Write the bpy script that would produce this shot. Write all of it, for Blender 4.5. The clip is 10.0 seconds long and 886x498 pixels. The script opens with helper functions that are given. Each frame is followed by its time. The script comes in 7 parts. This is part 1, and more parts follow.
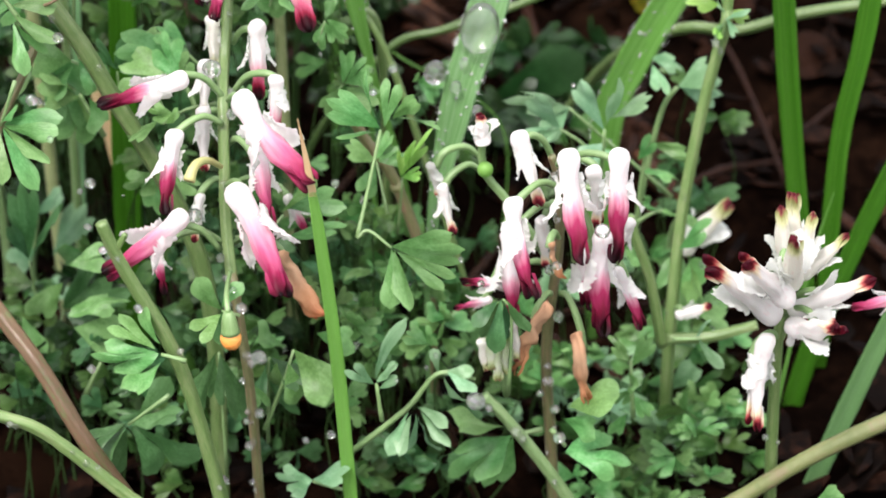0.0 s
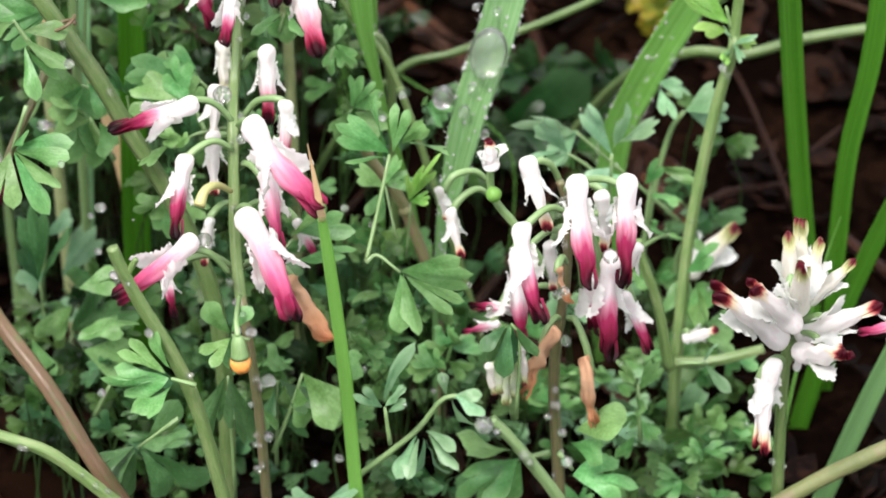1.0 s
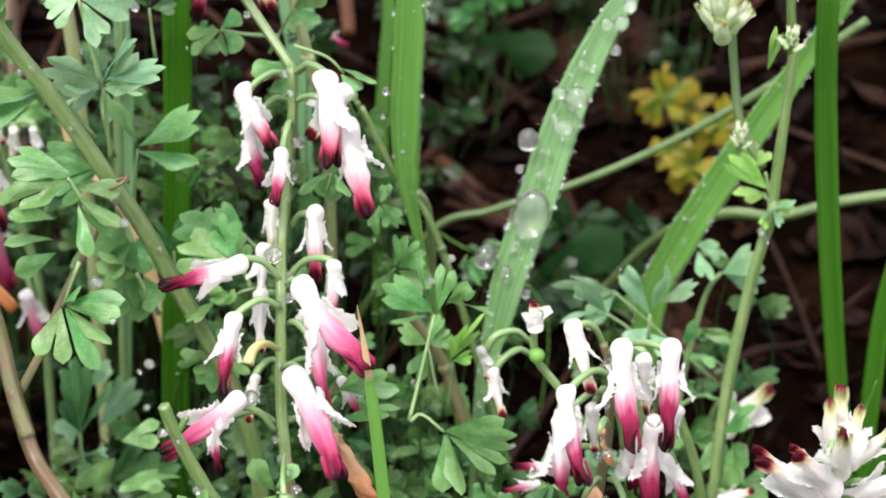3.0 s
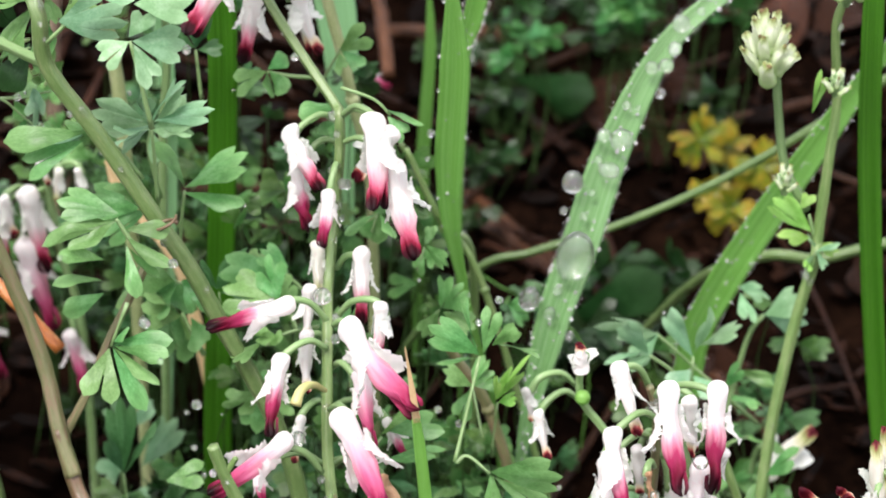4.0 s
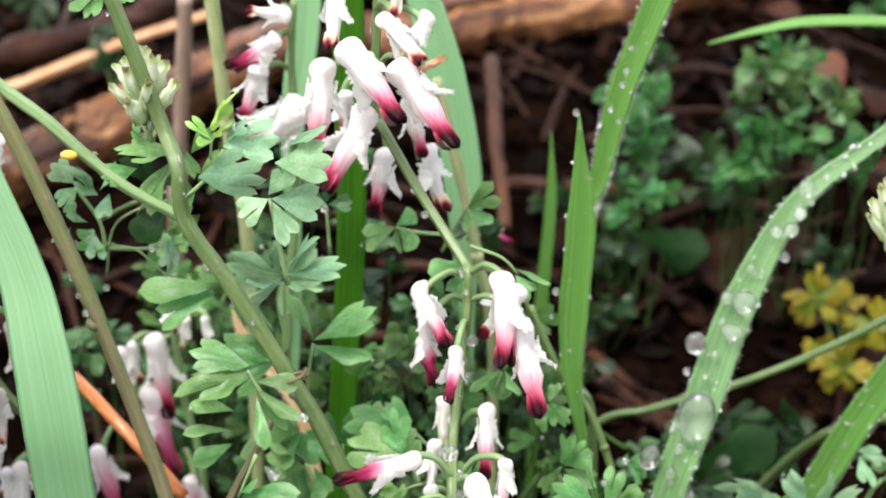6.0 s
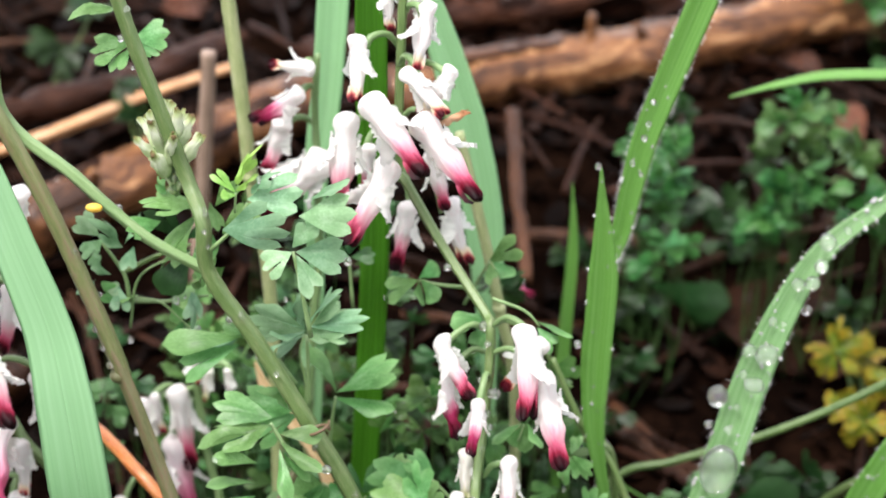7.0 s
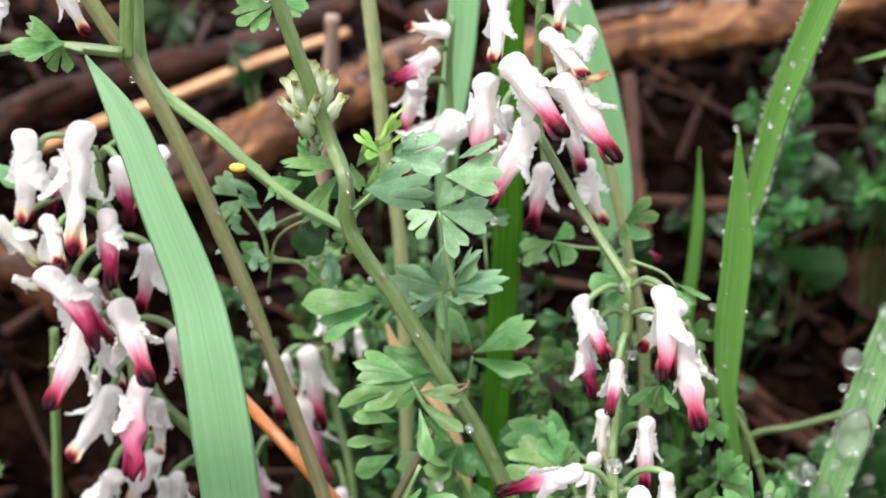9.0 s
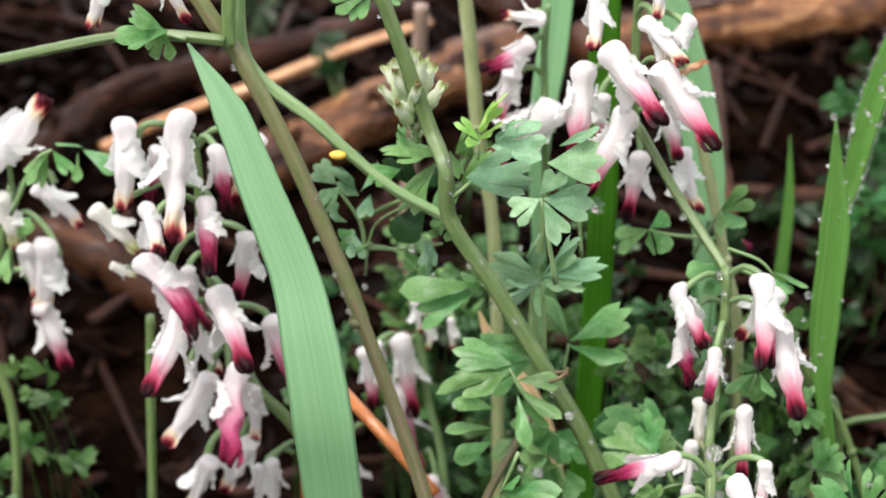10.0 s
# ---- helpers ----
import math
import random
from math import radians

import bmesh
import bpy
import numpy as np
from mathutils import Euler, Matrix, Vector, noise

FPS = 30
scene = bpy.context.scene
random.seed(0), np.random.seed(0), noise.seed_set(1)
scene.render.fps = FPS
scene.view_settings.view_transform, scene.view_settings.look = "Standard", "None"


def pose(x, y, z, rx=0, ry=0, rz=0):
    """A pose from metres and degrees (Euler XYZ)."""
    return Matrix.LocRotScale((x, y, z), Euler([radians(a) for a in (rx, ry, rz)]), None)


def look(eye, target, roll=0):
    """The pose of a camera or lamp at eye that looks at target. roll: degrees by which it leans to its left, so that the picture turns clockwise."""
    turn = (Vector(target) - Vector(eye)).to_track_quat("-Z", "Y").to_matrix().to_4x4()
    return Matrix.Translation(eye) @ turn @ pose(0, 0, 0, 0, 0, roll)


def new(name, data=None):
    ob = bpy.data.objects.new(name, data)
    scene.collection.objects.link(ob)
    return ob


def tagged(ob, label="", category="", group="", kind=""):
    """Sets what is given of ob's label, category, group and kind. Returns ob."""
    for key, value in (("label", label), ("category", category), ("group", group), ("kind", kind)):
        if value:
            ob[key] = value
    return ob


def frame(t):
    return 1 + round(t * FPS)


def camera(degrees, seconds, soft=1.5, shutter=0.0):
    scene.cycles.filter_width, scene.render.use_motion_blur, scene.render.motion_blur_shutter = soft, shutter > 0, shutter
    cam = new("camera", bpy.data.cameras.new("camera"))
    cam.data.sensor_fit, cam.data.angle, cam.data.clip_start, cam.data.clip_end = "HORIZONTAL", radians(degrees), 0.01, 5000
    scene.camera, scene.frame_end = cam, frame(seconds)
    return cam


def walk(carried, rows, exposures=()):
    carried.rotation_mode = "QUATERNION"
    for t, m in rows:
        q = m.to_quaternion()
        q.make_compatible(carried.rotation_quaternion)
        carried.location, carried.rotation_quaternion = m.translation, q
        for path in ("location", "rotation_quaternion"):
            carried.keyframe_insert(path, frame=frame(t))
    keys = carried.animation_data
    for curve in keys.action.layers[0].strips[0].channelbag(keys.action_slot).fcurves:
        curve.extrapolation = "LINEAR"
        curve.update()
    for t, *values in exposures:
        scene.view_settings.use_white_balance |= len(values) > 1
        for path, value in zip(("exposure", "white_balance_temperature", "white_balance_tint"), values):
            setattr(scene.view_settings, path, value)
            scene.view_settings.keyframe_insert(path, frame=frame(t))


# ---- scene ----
cam = camera(22, 10.0, 1.8)

# seconds, place in millimetres, then tilt, lean and turn in degrees
PATH = [
    (0.0, 17.19, -203.87, 181.76, 55.7404, 0.2937, 1.3188),
    (0.5, 17.35, -204.98, 181.96, 56.0875, 0.2803, 1.2853),
    (1.0, 16.58, -204.21, 183.26, 56.1062, 0.2349, 1.4383),
    (1.5, 15.33, -204.76, 184.97, 56.7499, 0.0979, 1.5621),
    (2.0, 13.88, -205.19, 185.58, 57.4777, -0.0981, 1.4590),
    (2.5, 13.26, -205.22, 186.62, 58.6310, -0.4147, 1.5810),
    (4.0, 9.18, -205.82, 187.66, 60.4655, -0.3587, 2.4320),
    (4.5, 9.37, -206.71, 188.38, 61.0736, -0.3713, 2.6725),
    (5.0, 7.63, -206.26, 188.26, 61.8849, -0.3183, 3.2792),
    (5.5, 5.83, -207.20, 190.02, 63.1832, -0.3563, 4.5113),
    (6.0, 4.98, -207.61, 190.98, 63.8935, -0.4605, 4.9714),
    (7.5, 4.37, -209.33, 191.81, 65.4134, -0.2501, 5.5885),
    (8.0, 2.04, -210.48, 191.08, 65.0896, -0.2155, 5.7625),
    (8.5, 0.51, -211.06, 191.41, 64.6747, 0.0596, 6.5433),
    (9.0, -2.09, -210.49, 190.83, 64.4714, 0.2602, 7.2609),
    (9.5, -5.15, -210.58, 190.71, 64.4359, 0.5564, 8.1432),
    (10.0, -6.04, -211.93, 190.81, 64.2711, 0.8188, 8.6793),
]
walk(cam, [(t, pose(x / 1000, y / 1000, z / 1000, rx, ry, rz)) for t, x, y, z, rx, ry, rz in PATH], [(0, 1.13, 6500, 17), (4.5, 1.14, 6500, 17), (6, 1.14, 6500, 17), (8.5, 1.14, 6500, 17), (9.5, 0.87, 6500, 17), (10, 0.85, 6500, 17)])

# ---- light ----
world = bpy.data.worlds.new("overcast_sky")
scene.world = world
world.use_nodes = True
wn = world.node_tree
sky = wn.nodes.new("ShaderNodeTexSky")
sky.sky_type, sky.sun_disc = "NISHITA", False
sky.sun_elevation, sky.sun_rotation = radians(58), radians(200)
sky.dust_density, sky.air_density = 4.0, 1.0
cloud = wn.nodes.new("ShaderNodeMix")
cloud.data_type = "RGBA"
cloud.inputs["Factor"].default_value = 0.7
cloud.inputs["B"].default_value = (6.8, 6.8, 6.8, 1)
wn.links.new(sky.outputs["Color"], cloud.inputs["A"])
wn.links.new(cloud.outputs["Result"], wn.nodes["Background"].inputs["Color"])
cam.data.dof.use_dof, cam.data.dof.focus_distance, cam.data.dof.aperture_fstop = True, 0.230, 44
wn.nodes["Background"].inputs["Strength"].default_value = 0.15
sun = new("sun", bpy.data.lights.new("sun", "SUN"))
sun.data.energy, sun.data.angle, sun.data.color = 2.4, radians(18), (1.0, 0.98, 0.94)
sun.matrix_basis = look((-0.25, -0.45, 1.0), (0, 0, 0))

MM = 0.001
WORLD = {}


# ---- materials ----
def fill_ramp(ramp, steps):
    els = ramp.color_ramp.elements
    els.remove(els[1])
    els[0].position, els[0].color = steps[0][0], (*steps[0][1], 1)
    for p, c in steps[1:]:
        els.new(min(1, p)).color = (*c, 1)


def material(name, colours, scale, rough=0.5, bump=0.2, clear=0.0, spread=0.12, stretch=(1, 1, 1), fine=6.0, spec=0.5, coat=0.0, skin=False):
    """A surface of two colours mixed by coarse and fine noise in metres; clear: the light that passes through a thin sheet;
    skin: laid out along a stem or blade (across, along) in place of metres."""
    mat = bpy.data.materials.new(name)
    mat.use_nodes = True
    nt = mat.node_tree
    n, link = nt.nodes, nt.links.new
    bsdf = n["Principled BSDF"]
    where = n.new("ShaderNodeTexCoord")
    mapping = n.new("ShaderNodeMapping")
    mapping.inputs["Scale"].default_value = stretch
    link(where.outputs["UV" if skin else "Object"], mapping.inputs["Vector"])
    info = n.new("ShaderNodeObjectInfo")
    shift = n.new("ShaderNodeVectorMath")
    shift.operation = "ADD"
    link(mapping.outputs["Vector"], shift.inputs[0])
    link(info.outputs["Random"], shift.inputs[1])
    coarse, grain = n.new("ShaderNodeTexNoise"), n.new("ShaderNodeTexNoise")
    for tex, s in ((coarse, scale), (grain, scale * fine)):
        tex.inputs["Scale"].default_value, tex.inputs["Detail"].default_value = s, 4
        link(shift.outputs[0], tex.inputs["Vector"])
    add = n.new("ShaderNodeMath")
    add.operation = "MULTIPLY_ADD"
    link(grain.outputs["Fac"], add.inputs[0])
    add.inputs[1].default_value = 0.6
    link(coarse.outputs["Fac"], add.inputs[2])
    ramp = n.new("ShaderNodeValToRGB")
    fill_ramp(ramp, [(0.55 + 0.5 * i / max(1, len(colours) - 1), c) for i, c in enumerate(colours)])
    link(add.outputs[0], ramp.inputs["Fac"])
    vary = n.new("ShaderNodeHueSaturation")
    ran = n.new("ShaderNodeMapRange")
    ran.inputs["To Min"].default_value, ran.inputs["To Max"].default_value = 1 - spread * 2, 1 + spread * 2
    link(info.outputs["Random"], ran.inputs["Value"])
    link(ran.outputs["Result"], vary.inputs["Value"])
    link(ramp.outputs["Color"], vary.inputs["Color"])
    link(vary.outputs["Color"], bsdf.inputs["Base Color"])
    bsdf.inputs["Roughness"].default_value = rough
    bsdf.inputs["Specular IOR Level"].default_value = spec
    bsdf.inputs["Coat Weight"].default_value = coat
    bsdf.inputs["Coat Roughness"].default_value = 0.15
    if bump:
        b = n.new("ShaderNodeBump")
        b.inputs["Strength"].default_value, b.inputs["Distance"].default_value = bump, 0.0004
        link(grain.outputs["Fac"], b.inputs["Height"])
        link(b.outputs["Normal"], bsdf.inputs["Normal"])
    if clear:
        thin, mix = n.new("ShaderNodeBsdfTranslucent"), n.new("ShaderNodeMixShader")
        link(vary.outputs["Color"], thin.inputs["Color"])
        mix.inputs["Fac"].default_value = clear
        link(bsdf.outputs[0], mix.inputs[1])
        link(thin.outputs[0], mix.inputs[2])
        link(mix.outputs[0], n["Material Output"].inputs["Surface"])
    return mat


def petal_material(name, steps, clear=0.5):
    """Petal pigment that runs from the spur (x = 0) to the mouth (x = 1), with fine lengthwise veins."""
    mat = material(name, [(0.8, 0.8, 0.8), (0.85, 0.85, 0.85)], 3, 0.5, 0.25, clear, 0.0, (0.5, 3, 3), spec=0.22)
    nt = mat.node_tree
    n, link = nt.nodes, nt.links.new
    where = next(x for x in n if x.type == "TEX_COORD")
    parts = n.new("ShaderNodeSeparateXYZ")
    link(where.outputs["Object"], parts.inputs[0])
    info = next(x for x in n if x.type == "OBJECT_INFO")
    stretch = n.new("ShaderNodeMapping")
    stretch.inputs["Scale"].default_value = (1.2, 14, 14)
    link(where.outputs["Object"], stretch.inputs["Vector"])
    veins = n.new("ShaderNodeTexNoise")
    veins.inputs["Scale"].default_value = 1.6
    veins.inputs["Detail"].default_value = 3
    link(stretch.outputs["Vector"], veins.inputs["Vector"])
    wobble = n.new("ShaderNodeMath")
    wobble.operation = "MULTIPLY_ADD"
    link(veins.outputs["Fac"], wobble.inputs[0])
    wobble.inputs[1].default_value = 0.14
    link(parts.outputs["X"], wobble.inputs[2])
    own = n.new("ShaderNodeMath")
    own.operation = "MULTIPLY_ADD"
    link(info.outputs["Random"], own.inputs[0])
    own.inputs[1].default_value = 0.10
    link(wobble.outputs[0], own.inputs[2])
    ramp = n.new("ShaderNodeValToRGB")
    fill_ramp(ramp, steps)
    # the colour climbs further along the back of the petal
    away, ridge = n.new("ShaderNodeMath"), n.new("ShaderNodeMapRange")
    away.operation = "ABSOLUTE"
    link(parts.outputs["Y"], away.inputs[0])
    link(away.outputs[0], ridge.inputs["Value"])
    ridge.inputs["From Min"].default_value, ridge.inputs["From Max"].default_value = 0.07, 0.0
    ridge.inputs["To Max"].default_value = 0.07
    climb = n.new("ShaderNodeMath")
    link(own.outputs[0], climb.inputs[0])
    link(ridge.outputs["Result"], climb.inputs[1])
    less = n.new("ShaderNodeMath")
    less.operation = "SUBTRACT"
    link(climb.outputs[0], less.inputs[0])
    less.inputs[1].default_value = 0.165
    link(less.outputs[0], ramp.inputs["Fac"])
    blotch = n.new("ShaderNodeTexNoise")
    blotch.inputs["Scale"].default_value, blotch.inputs["Detail"].default_value = 3.2, 2
    link(stretch.outputs["Vector"], blotch.inputs["Vector"])
    amount = n.new("ShaderNodeMapRange")
    amount.inputs["From Min"].default_value, amount.inputs["From Max"].default_value = 0.52, 0.75
    amount.inputs["To Max"].default_value = 0.42
    link(blotch.outputs["Fac"], amount.inputs["Value"])
    flush = n.new("ShaderNodeMix")
    flush.data_type, flush.blend_type = "RGBA", "MULTIPLY"
    link(amount.outputs["Result"], flush.inputs["Factor"])
    link(ramp.outputs["Color"], flush.inputs["A"])
    flush.inputs["B"].default_value = (0.92, 0.62, 0.66, 1) if name != "petal_green" else (0.6, 0.8, 0.4, 1)
    bsdf = n["Principled BSDF"]
    for l in [x for x in nt.links if x.to_socket == bsdf.inputs["Base Color"]]:
        nt.links.remove(l)
    link(flush.outputs["Result"], bsdf.inputs["Base Color"])
    for x in n:
        if x.type == "BSDF_TRANSLUCENT":
            link(flush.outputs["Result"], x.inputs["Color"])
    return mat


WHITE, MAROON, DARK = (0.83, 0.82, 0.80), (0.055, 0.002, 0.009), (0.011, 0.0015, 0.003)
PETAL = {
    "white": petal_material("petal_white", [(0, WHITE), (0.70, WHITE), (0.81, (0.84, 0.74, 0.52)), (0.87, (0.52, 0.10, 0.10)), (0.91, (0.12, 0.007, 0.016)), (1.02, MAROON)]),
    "blush": petal_material("petal_blush", [(0, WHITE), (0.46, WHITE), (0.60, (0.82, 0.52, 0.58)), (0.72, (0.66, 0.14, 0.24)), (0.80, (0.30, 0.018, 0.05)), (0.86, MAROON), (0.97, DARK)]),
    "pink": petal_material("petal_pink", [(0, WHITE), (0.22, (0.83, 0.75, 0.77)), (0.40, (0.79, 0.44, 0.54)), (0.60, (0.64, 0.15, 0.29)), (0.79, (0.40, 0.032, 0.11)), (0.91, (0.14, 0.007, 0.028)), (0.99, DARK)]),
    "deep": petal_material("petal_deep", [(0, WHITE), (0.40, (0.84, 0.79, 0.80)), (0.50, (0.74, 0.33, 0.44)), (0.62, (0.42, 0.035, 0.12)), (0.78, (0.19, 0.009, 0.036)), (0.90, (0.045, 0.002, 0.009)), (0.99, DARK)]),
    "bud": petal_material("petal_bud", [(0, (0.80, 0.81, 0.74)), (0.66, (0.82, 0.81, 0.74)), (0.79, (0.72, 0.73, 0.44)), (0.89, (0.40, 0.43, 0.17)), (0.95, (0.32, 0.10, 0.09)), (1.02, (0.12, 0.01, 0.02))]),
    "green": petal_material("petal_green", [(0, (0.38, 0.54, 0.22)), (0.25, (0.62, 0.73, 0.44)), (0.70, (0.80, 0.84, 0.70)), (0.86, (0.62, 0.70, 0.40)), (0.95, (0.30, 0.34, 0.13)), (1, (0.22, 0.15, 0.08))]),
    "dead": petal_material("petal_dead", [(0, (0.52, 0.30, 0.17)), (0.35, (0.56, 0.36, 0.22)), (0.7, (0.46, 0.24, 0.12)), (1, (0.28, 0.10, 0.04))], 0.2),
}
SEPAL = material("sepal_white", [(0.80, 0.84, 0.76), (0.87, 0.875, 0.86)], 400, 0.5, 0.1, 0.5, 0.02)


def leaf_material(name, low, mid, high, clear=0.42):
    """Leaf skin with a pale margin, widened inward to paint light towards the edge, and faint veins, both laid out in
    the leaflet's own map (from root to edge, from vein to vein).
    """
    calm = [tuple(t * (m + 0.85 * (c - m)) for t, c, m in zip((1.42, 1.28, 1.45), x, mid)) for x in (low, mid, high)]
    mat = material(name, calm, 2.6, 0.36, 0.12, clear, 0.15, spec=0.35, fine=7)
    nt = mat.node_tree
    n, link = nt.nodes, nt.links.new
    hue = next(x for x in n if x.type == "HUE_SAT")
    where = next(x for x in n if x.type == "TEX_COORD")
    # some leaflets lean to blue, some to yellow
    info = next(x for x in n if x.type == "OBJECT_INFO")
    own, tone = n.new("ShaderNodeMath"), n.new("ShaderNodeMapRange")
    own.operation = "MULTIPLY"
    own.inputs[1].default_value = 7.3
    link(info.outputs["Random"], own.inputs[0])
    loop = n.new("ShaderNodeMath")
    loop.operation = "FRACT"
    link(own.outputs[0], loop.inputs[0])
    link(loop.outputs[0], tone.inputs["Value"])
    tone.inputs["To Min"].default_value, tone.inputs["To Max"].default_value = 0.475, 0.525
    link(tone.outputs["Result"], hue.inputs["Hue"])
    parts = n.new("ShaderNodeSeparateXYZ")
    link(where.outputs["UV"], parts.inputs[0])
    # edge starts well inside the true margin, adding painted brightness towards the rim
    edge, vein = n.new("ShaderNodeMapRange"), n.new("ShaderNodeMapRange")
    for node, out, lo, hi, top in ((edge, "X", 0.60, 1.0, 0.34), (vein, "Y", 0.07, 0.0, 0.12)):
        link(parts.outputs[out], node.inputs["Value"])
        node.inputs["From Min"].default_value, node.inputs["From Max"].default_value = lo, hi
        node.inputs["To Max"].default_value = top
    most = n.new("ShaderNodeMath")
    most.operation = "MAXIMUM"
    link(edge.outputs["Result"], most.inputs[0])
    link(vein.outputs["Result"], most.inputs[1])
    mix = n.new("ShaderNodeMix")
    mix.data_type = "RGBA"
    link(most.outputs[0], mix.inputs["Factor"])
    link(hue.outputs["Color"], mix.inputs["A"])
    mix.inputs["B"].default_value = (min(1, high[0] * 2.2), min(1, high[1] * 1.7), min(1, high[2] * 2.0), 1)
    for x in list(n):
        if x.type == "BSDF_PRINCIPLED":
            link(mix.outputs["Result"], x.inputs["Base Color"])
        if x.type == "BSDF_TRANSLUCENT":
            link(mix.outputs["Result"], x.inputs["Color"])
    return mat


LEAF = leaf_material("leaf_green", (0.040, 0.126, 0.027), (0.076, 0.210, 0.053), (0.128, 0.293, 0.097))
# copy of the leaf green darkened for the understory, shade put into the colour
LEAF_MID = leaf_material("leaf_half_shaded", (0.020, 0.067, 0.011), (0.036, 0.102, 0.020), (0.061, 0.146, 0.037))
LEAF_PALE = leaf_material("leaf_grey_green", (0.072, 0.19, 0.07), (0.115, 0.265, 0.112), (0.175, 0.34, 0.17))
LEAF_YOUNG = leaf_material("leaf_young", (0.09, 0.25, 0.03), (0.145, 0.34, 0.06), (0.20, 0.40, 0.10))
# deep green of the low leaves, lowered further to paint the shaded gaps
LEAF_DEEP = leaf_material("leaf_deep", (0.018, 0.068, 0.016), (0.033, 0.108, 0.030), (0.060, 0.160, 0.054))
# leaf green with the shade between and behind the plants put into it
LEAF_FAR = leaf_material("leaf_shaded", (0.005, 0.020, 0.0035), (0.009, 0.032, 0.0065), (0.018, 0.054, 0.014))
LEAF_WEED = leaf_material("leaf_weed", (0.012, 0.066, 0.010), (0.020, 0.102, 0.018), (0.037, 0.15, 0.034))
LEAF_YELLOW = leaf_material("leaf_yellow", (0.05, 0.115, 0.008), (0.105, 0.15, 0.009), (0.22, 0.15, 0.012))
AROUND, ALONG = (4, 260, 1), (9, 18, 1)
STEM = material("stem_green", [(0.080, 0.145, 0.040), (0.112, 0.182, 0.058), (0.158, 0.212, 0.088)], 1, 0.38, 0.2, 0, 0.08, AROUND, 5, skin=True)
STEM_PALE = material("stem_pale", [(0.120, 0.210, 0.074), (0.150, 0.250, 0.096), (0.195, 0.285, 0.130)], 1, 0.4, 0.2, 0, 0.08, AROUND, 5, skin=True)
STEM_STRAW = material("stem_straw", [(0.22, 0.28, 0.11), (0.29, 0.34, 0.155), (0.36, 0.39, 0.21)], 1, 0.42, 0.2, 0, 0.05, AROUND, 5, skin=True)
# darker copy of the stem green, shade among the weeds put into it
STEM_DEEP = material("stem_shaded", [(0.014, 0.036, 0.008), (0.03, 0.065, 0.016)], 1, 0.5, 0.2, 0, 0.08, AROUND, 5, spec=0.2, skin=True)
STEM_DULL = material("stem_dull", [(0.042, 0.086, 0.018), (0.064, 0.118, 0.030), (0.088, 0.142, 0.046)], 1, 0.45, 0.2, 0, 0.08, AROUND, 5, skin=True)
STEM_BROWN = material("stem_brown", [(0.088, 0.102, 0.036), (0.135, 0.135, 0.060), (0.17, 0.115, 0.07)], 1, 0.42, 0.2, 0, 0.08, AROUND, 5, skin=True)
STEM_RED = material("stem_red", [(0.062, 0.078, 0.025), (0.088, 0.058, 0.028), (0.112, 0.066, 0.038), (0.080, 0.094, 0.034)], 1, 0.42, 0.2, 0, 0.08, AROUND, 5, skin=True)
STEM_OLIVE = material("stem_olive", [(0.105, 0.135, 0.043), (0.148, 0.168, 0.066), (0.18, 0.14, 0.08)], 1, 0.42, 0.2, 0, 0.05, AROUND, 5, skin=True)
CANE_ORANGE = material("orange_cane", [(0.22, 0.055, 0.012), (0.46, 0.15, 0.035), (0.52, 0.24, 0.08)], 1, 0.32, 0.3, 0, 0.08, AROUND, 5, coat=0.3, skin=True)
GRASS = material("grass_blade", [(0.088, 0.245, 0.036), (0.12, 0.30, 0.056), (0.155, 0.345, 0.085)], 1, 0.36, 0.3, 0.3, 0.06, ALONG, 3, skin=True)
GRASS_LIME = material("grass_lime", [(0.15, 0.40, 0.06), (0.20, 0.47, 0.09), (0.25, 0.52, 0.13)], 1, 0.36, 0.3, 0.4, 0.05, ALONG, 3, skin=True)
GRASS_PALE = material("grass_pale", [(0.225, 0.455, 0.212), (0.255, 0.495, 0.245), (0.285, 0.53, 0.275)], 1, 0.36, 0.06, 0.3, 0.03, ALONG, 3, skin=True)
GRASS_WIDE = material("grass_wide", [(0.155, 0.335, 0.148), (0.176, 0.365, 0.170), (0.197, 0.39, 0.192)], 1, 0.36, 0.06, 0.3, 0.03, ALONG, 3, skin=True)
GRASS_MID = material("grass_mid", [(0.10, 0.235, 0.07), (0.138, 0.29, 0.104), (0.18, 0.335, 0.15)], 1, 0.34, 0.35, 0.3, 0.05, ALONG, 3, skin=True)
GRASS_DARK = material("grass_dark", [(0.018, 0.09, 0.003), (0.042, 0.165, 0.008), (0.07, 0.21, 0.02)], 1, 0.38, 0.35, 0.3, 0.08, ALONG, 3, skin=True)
GRASS_LUSH = material("grass_lush", [(0.030, 0.14, 0.004), (0.056, 0.22, 0.010), (0.085, 0.27, 0.024)], 1, 0.36, 0.3, 0.45, 0.05, ALONG, 3, skin=True)
GRASS_DRY = material("grass_dry", [(0.56, 0.36, 0.15), (0.76, 0.60, 0.36)], 1, 0.6, 0.3, 0.2, 0.08, ALONG, 3, skin=True)
CANE = material("dry_cane", [(0.24, 0.085, 0.026), (0.60, 0.31, 0.13), (0.86, 0.62, 0.38)], 1, 0.3, 0.45, 0, 0.12, (6, 40, 1), 4, coat=0.4, skin=True)
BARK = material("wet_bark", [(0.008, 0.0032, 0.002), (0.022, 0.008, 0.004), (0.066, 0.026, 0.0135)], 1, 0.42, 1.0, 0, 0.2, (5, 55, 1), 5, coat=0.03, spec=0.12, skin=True)
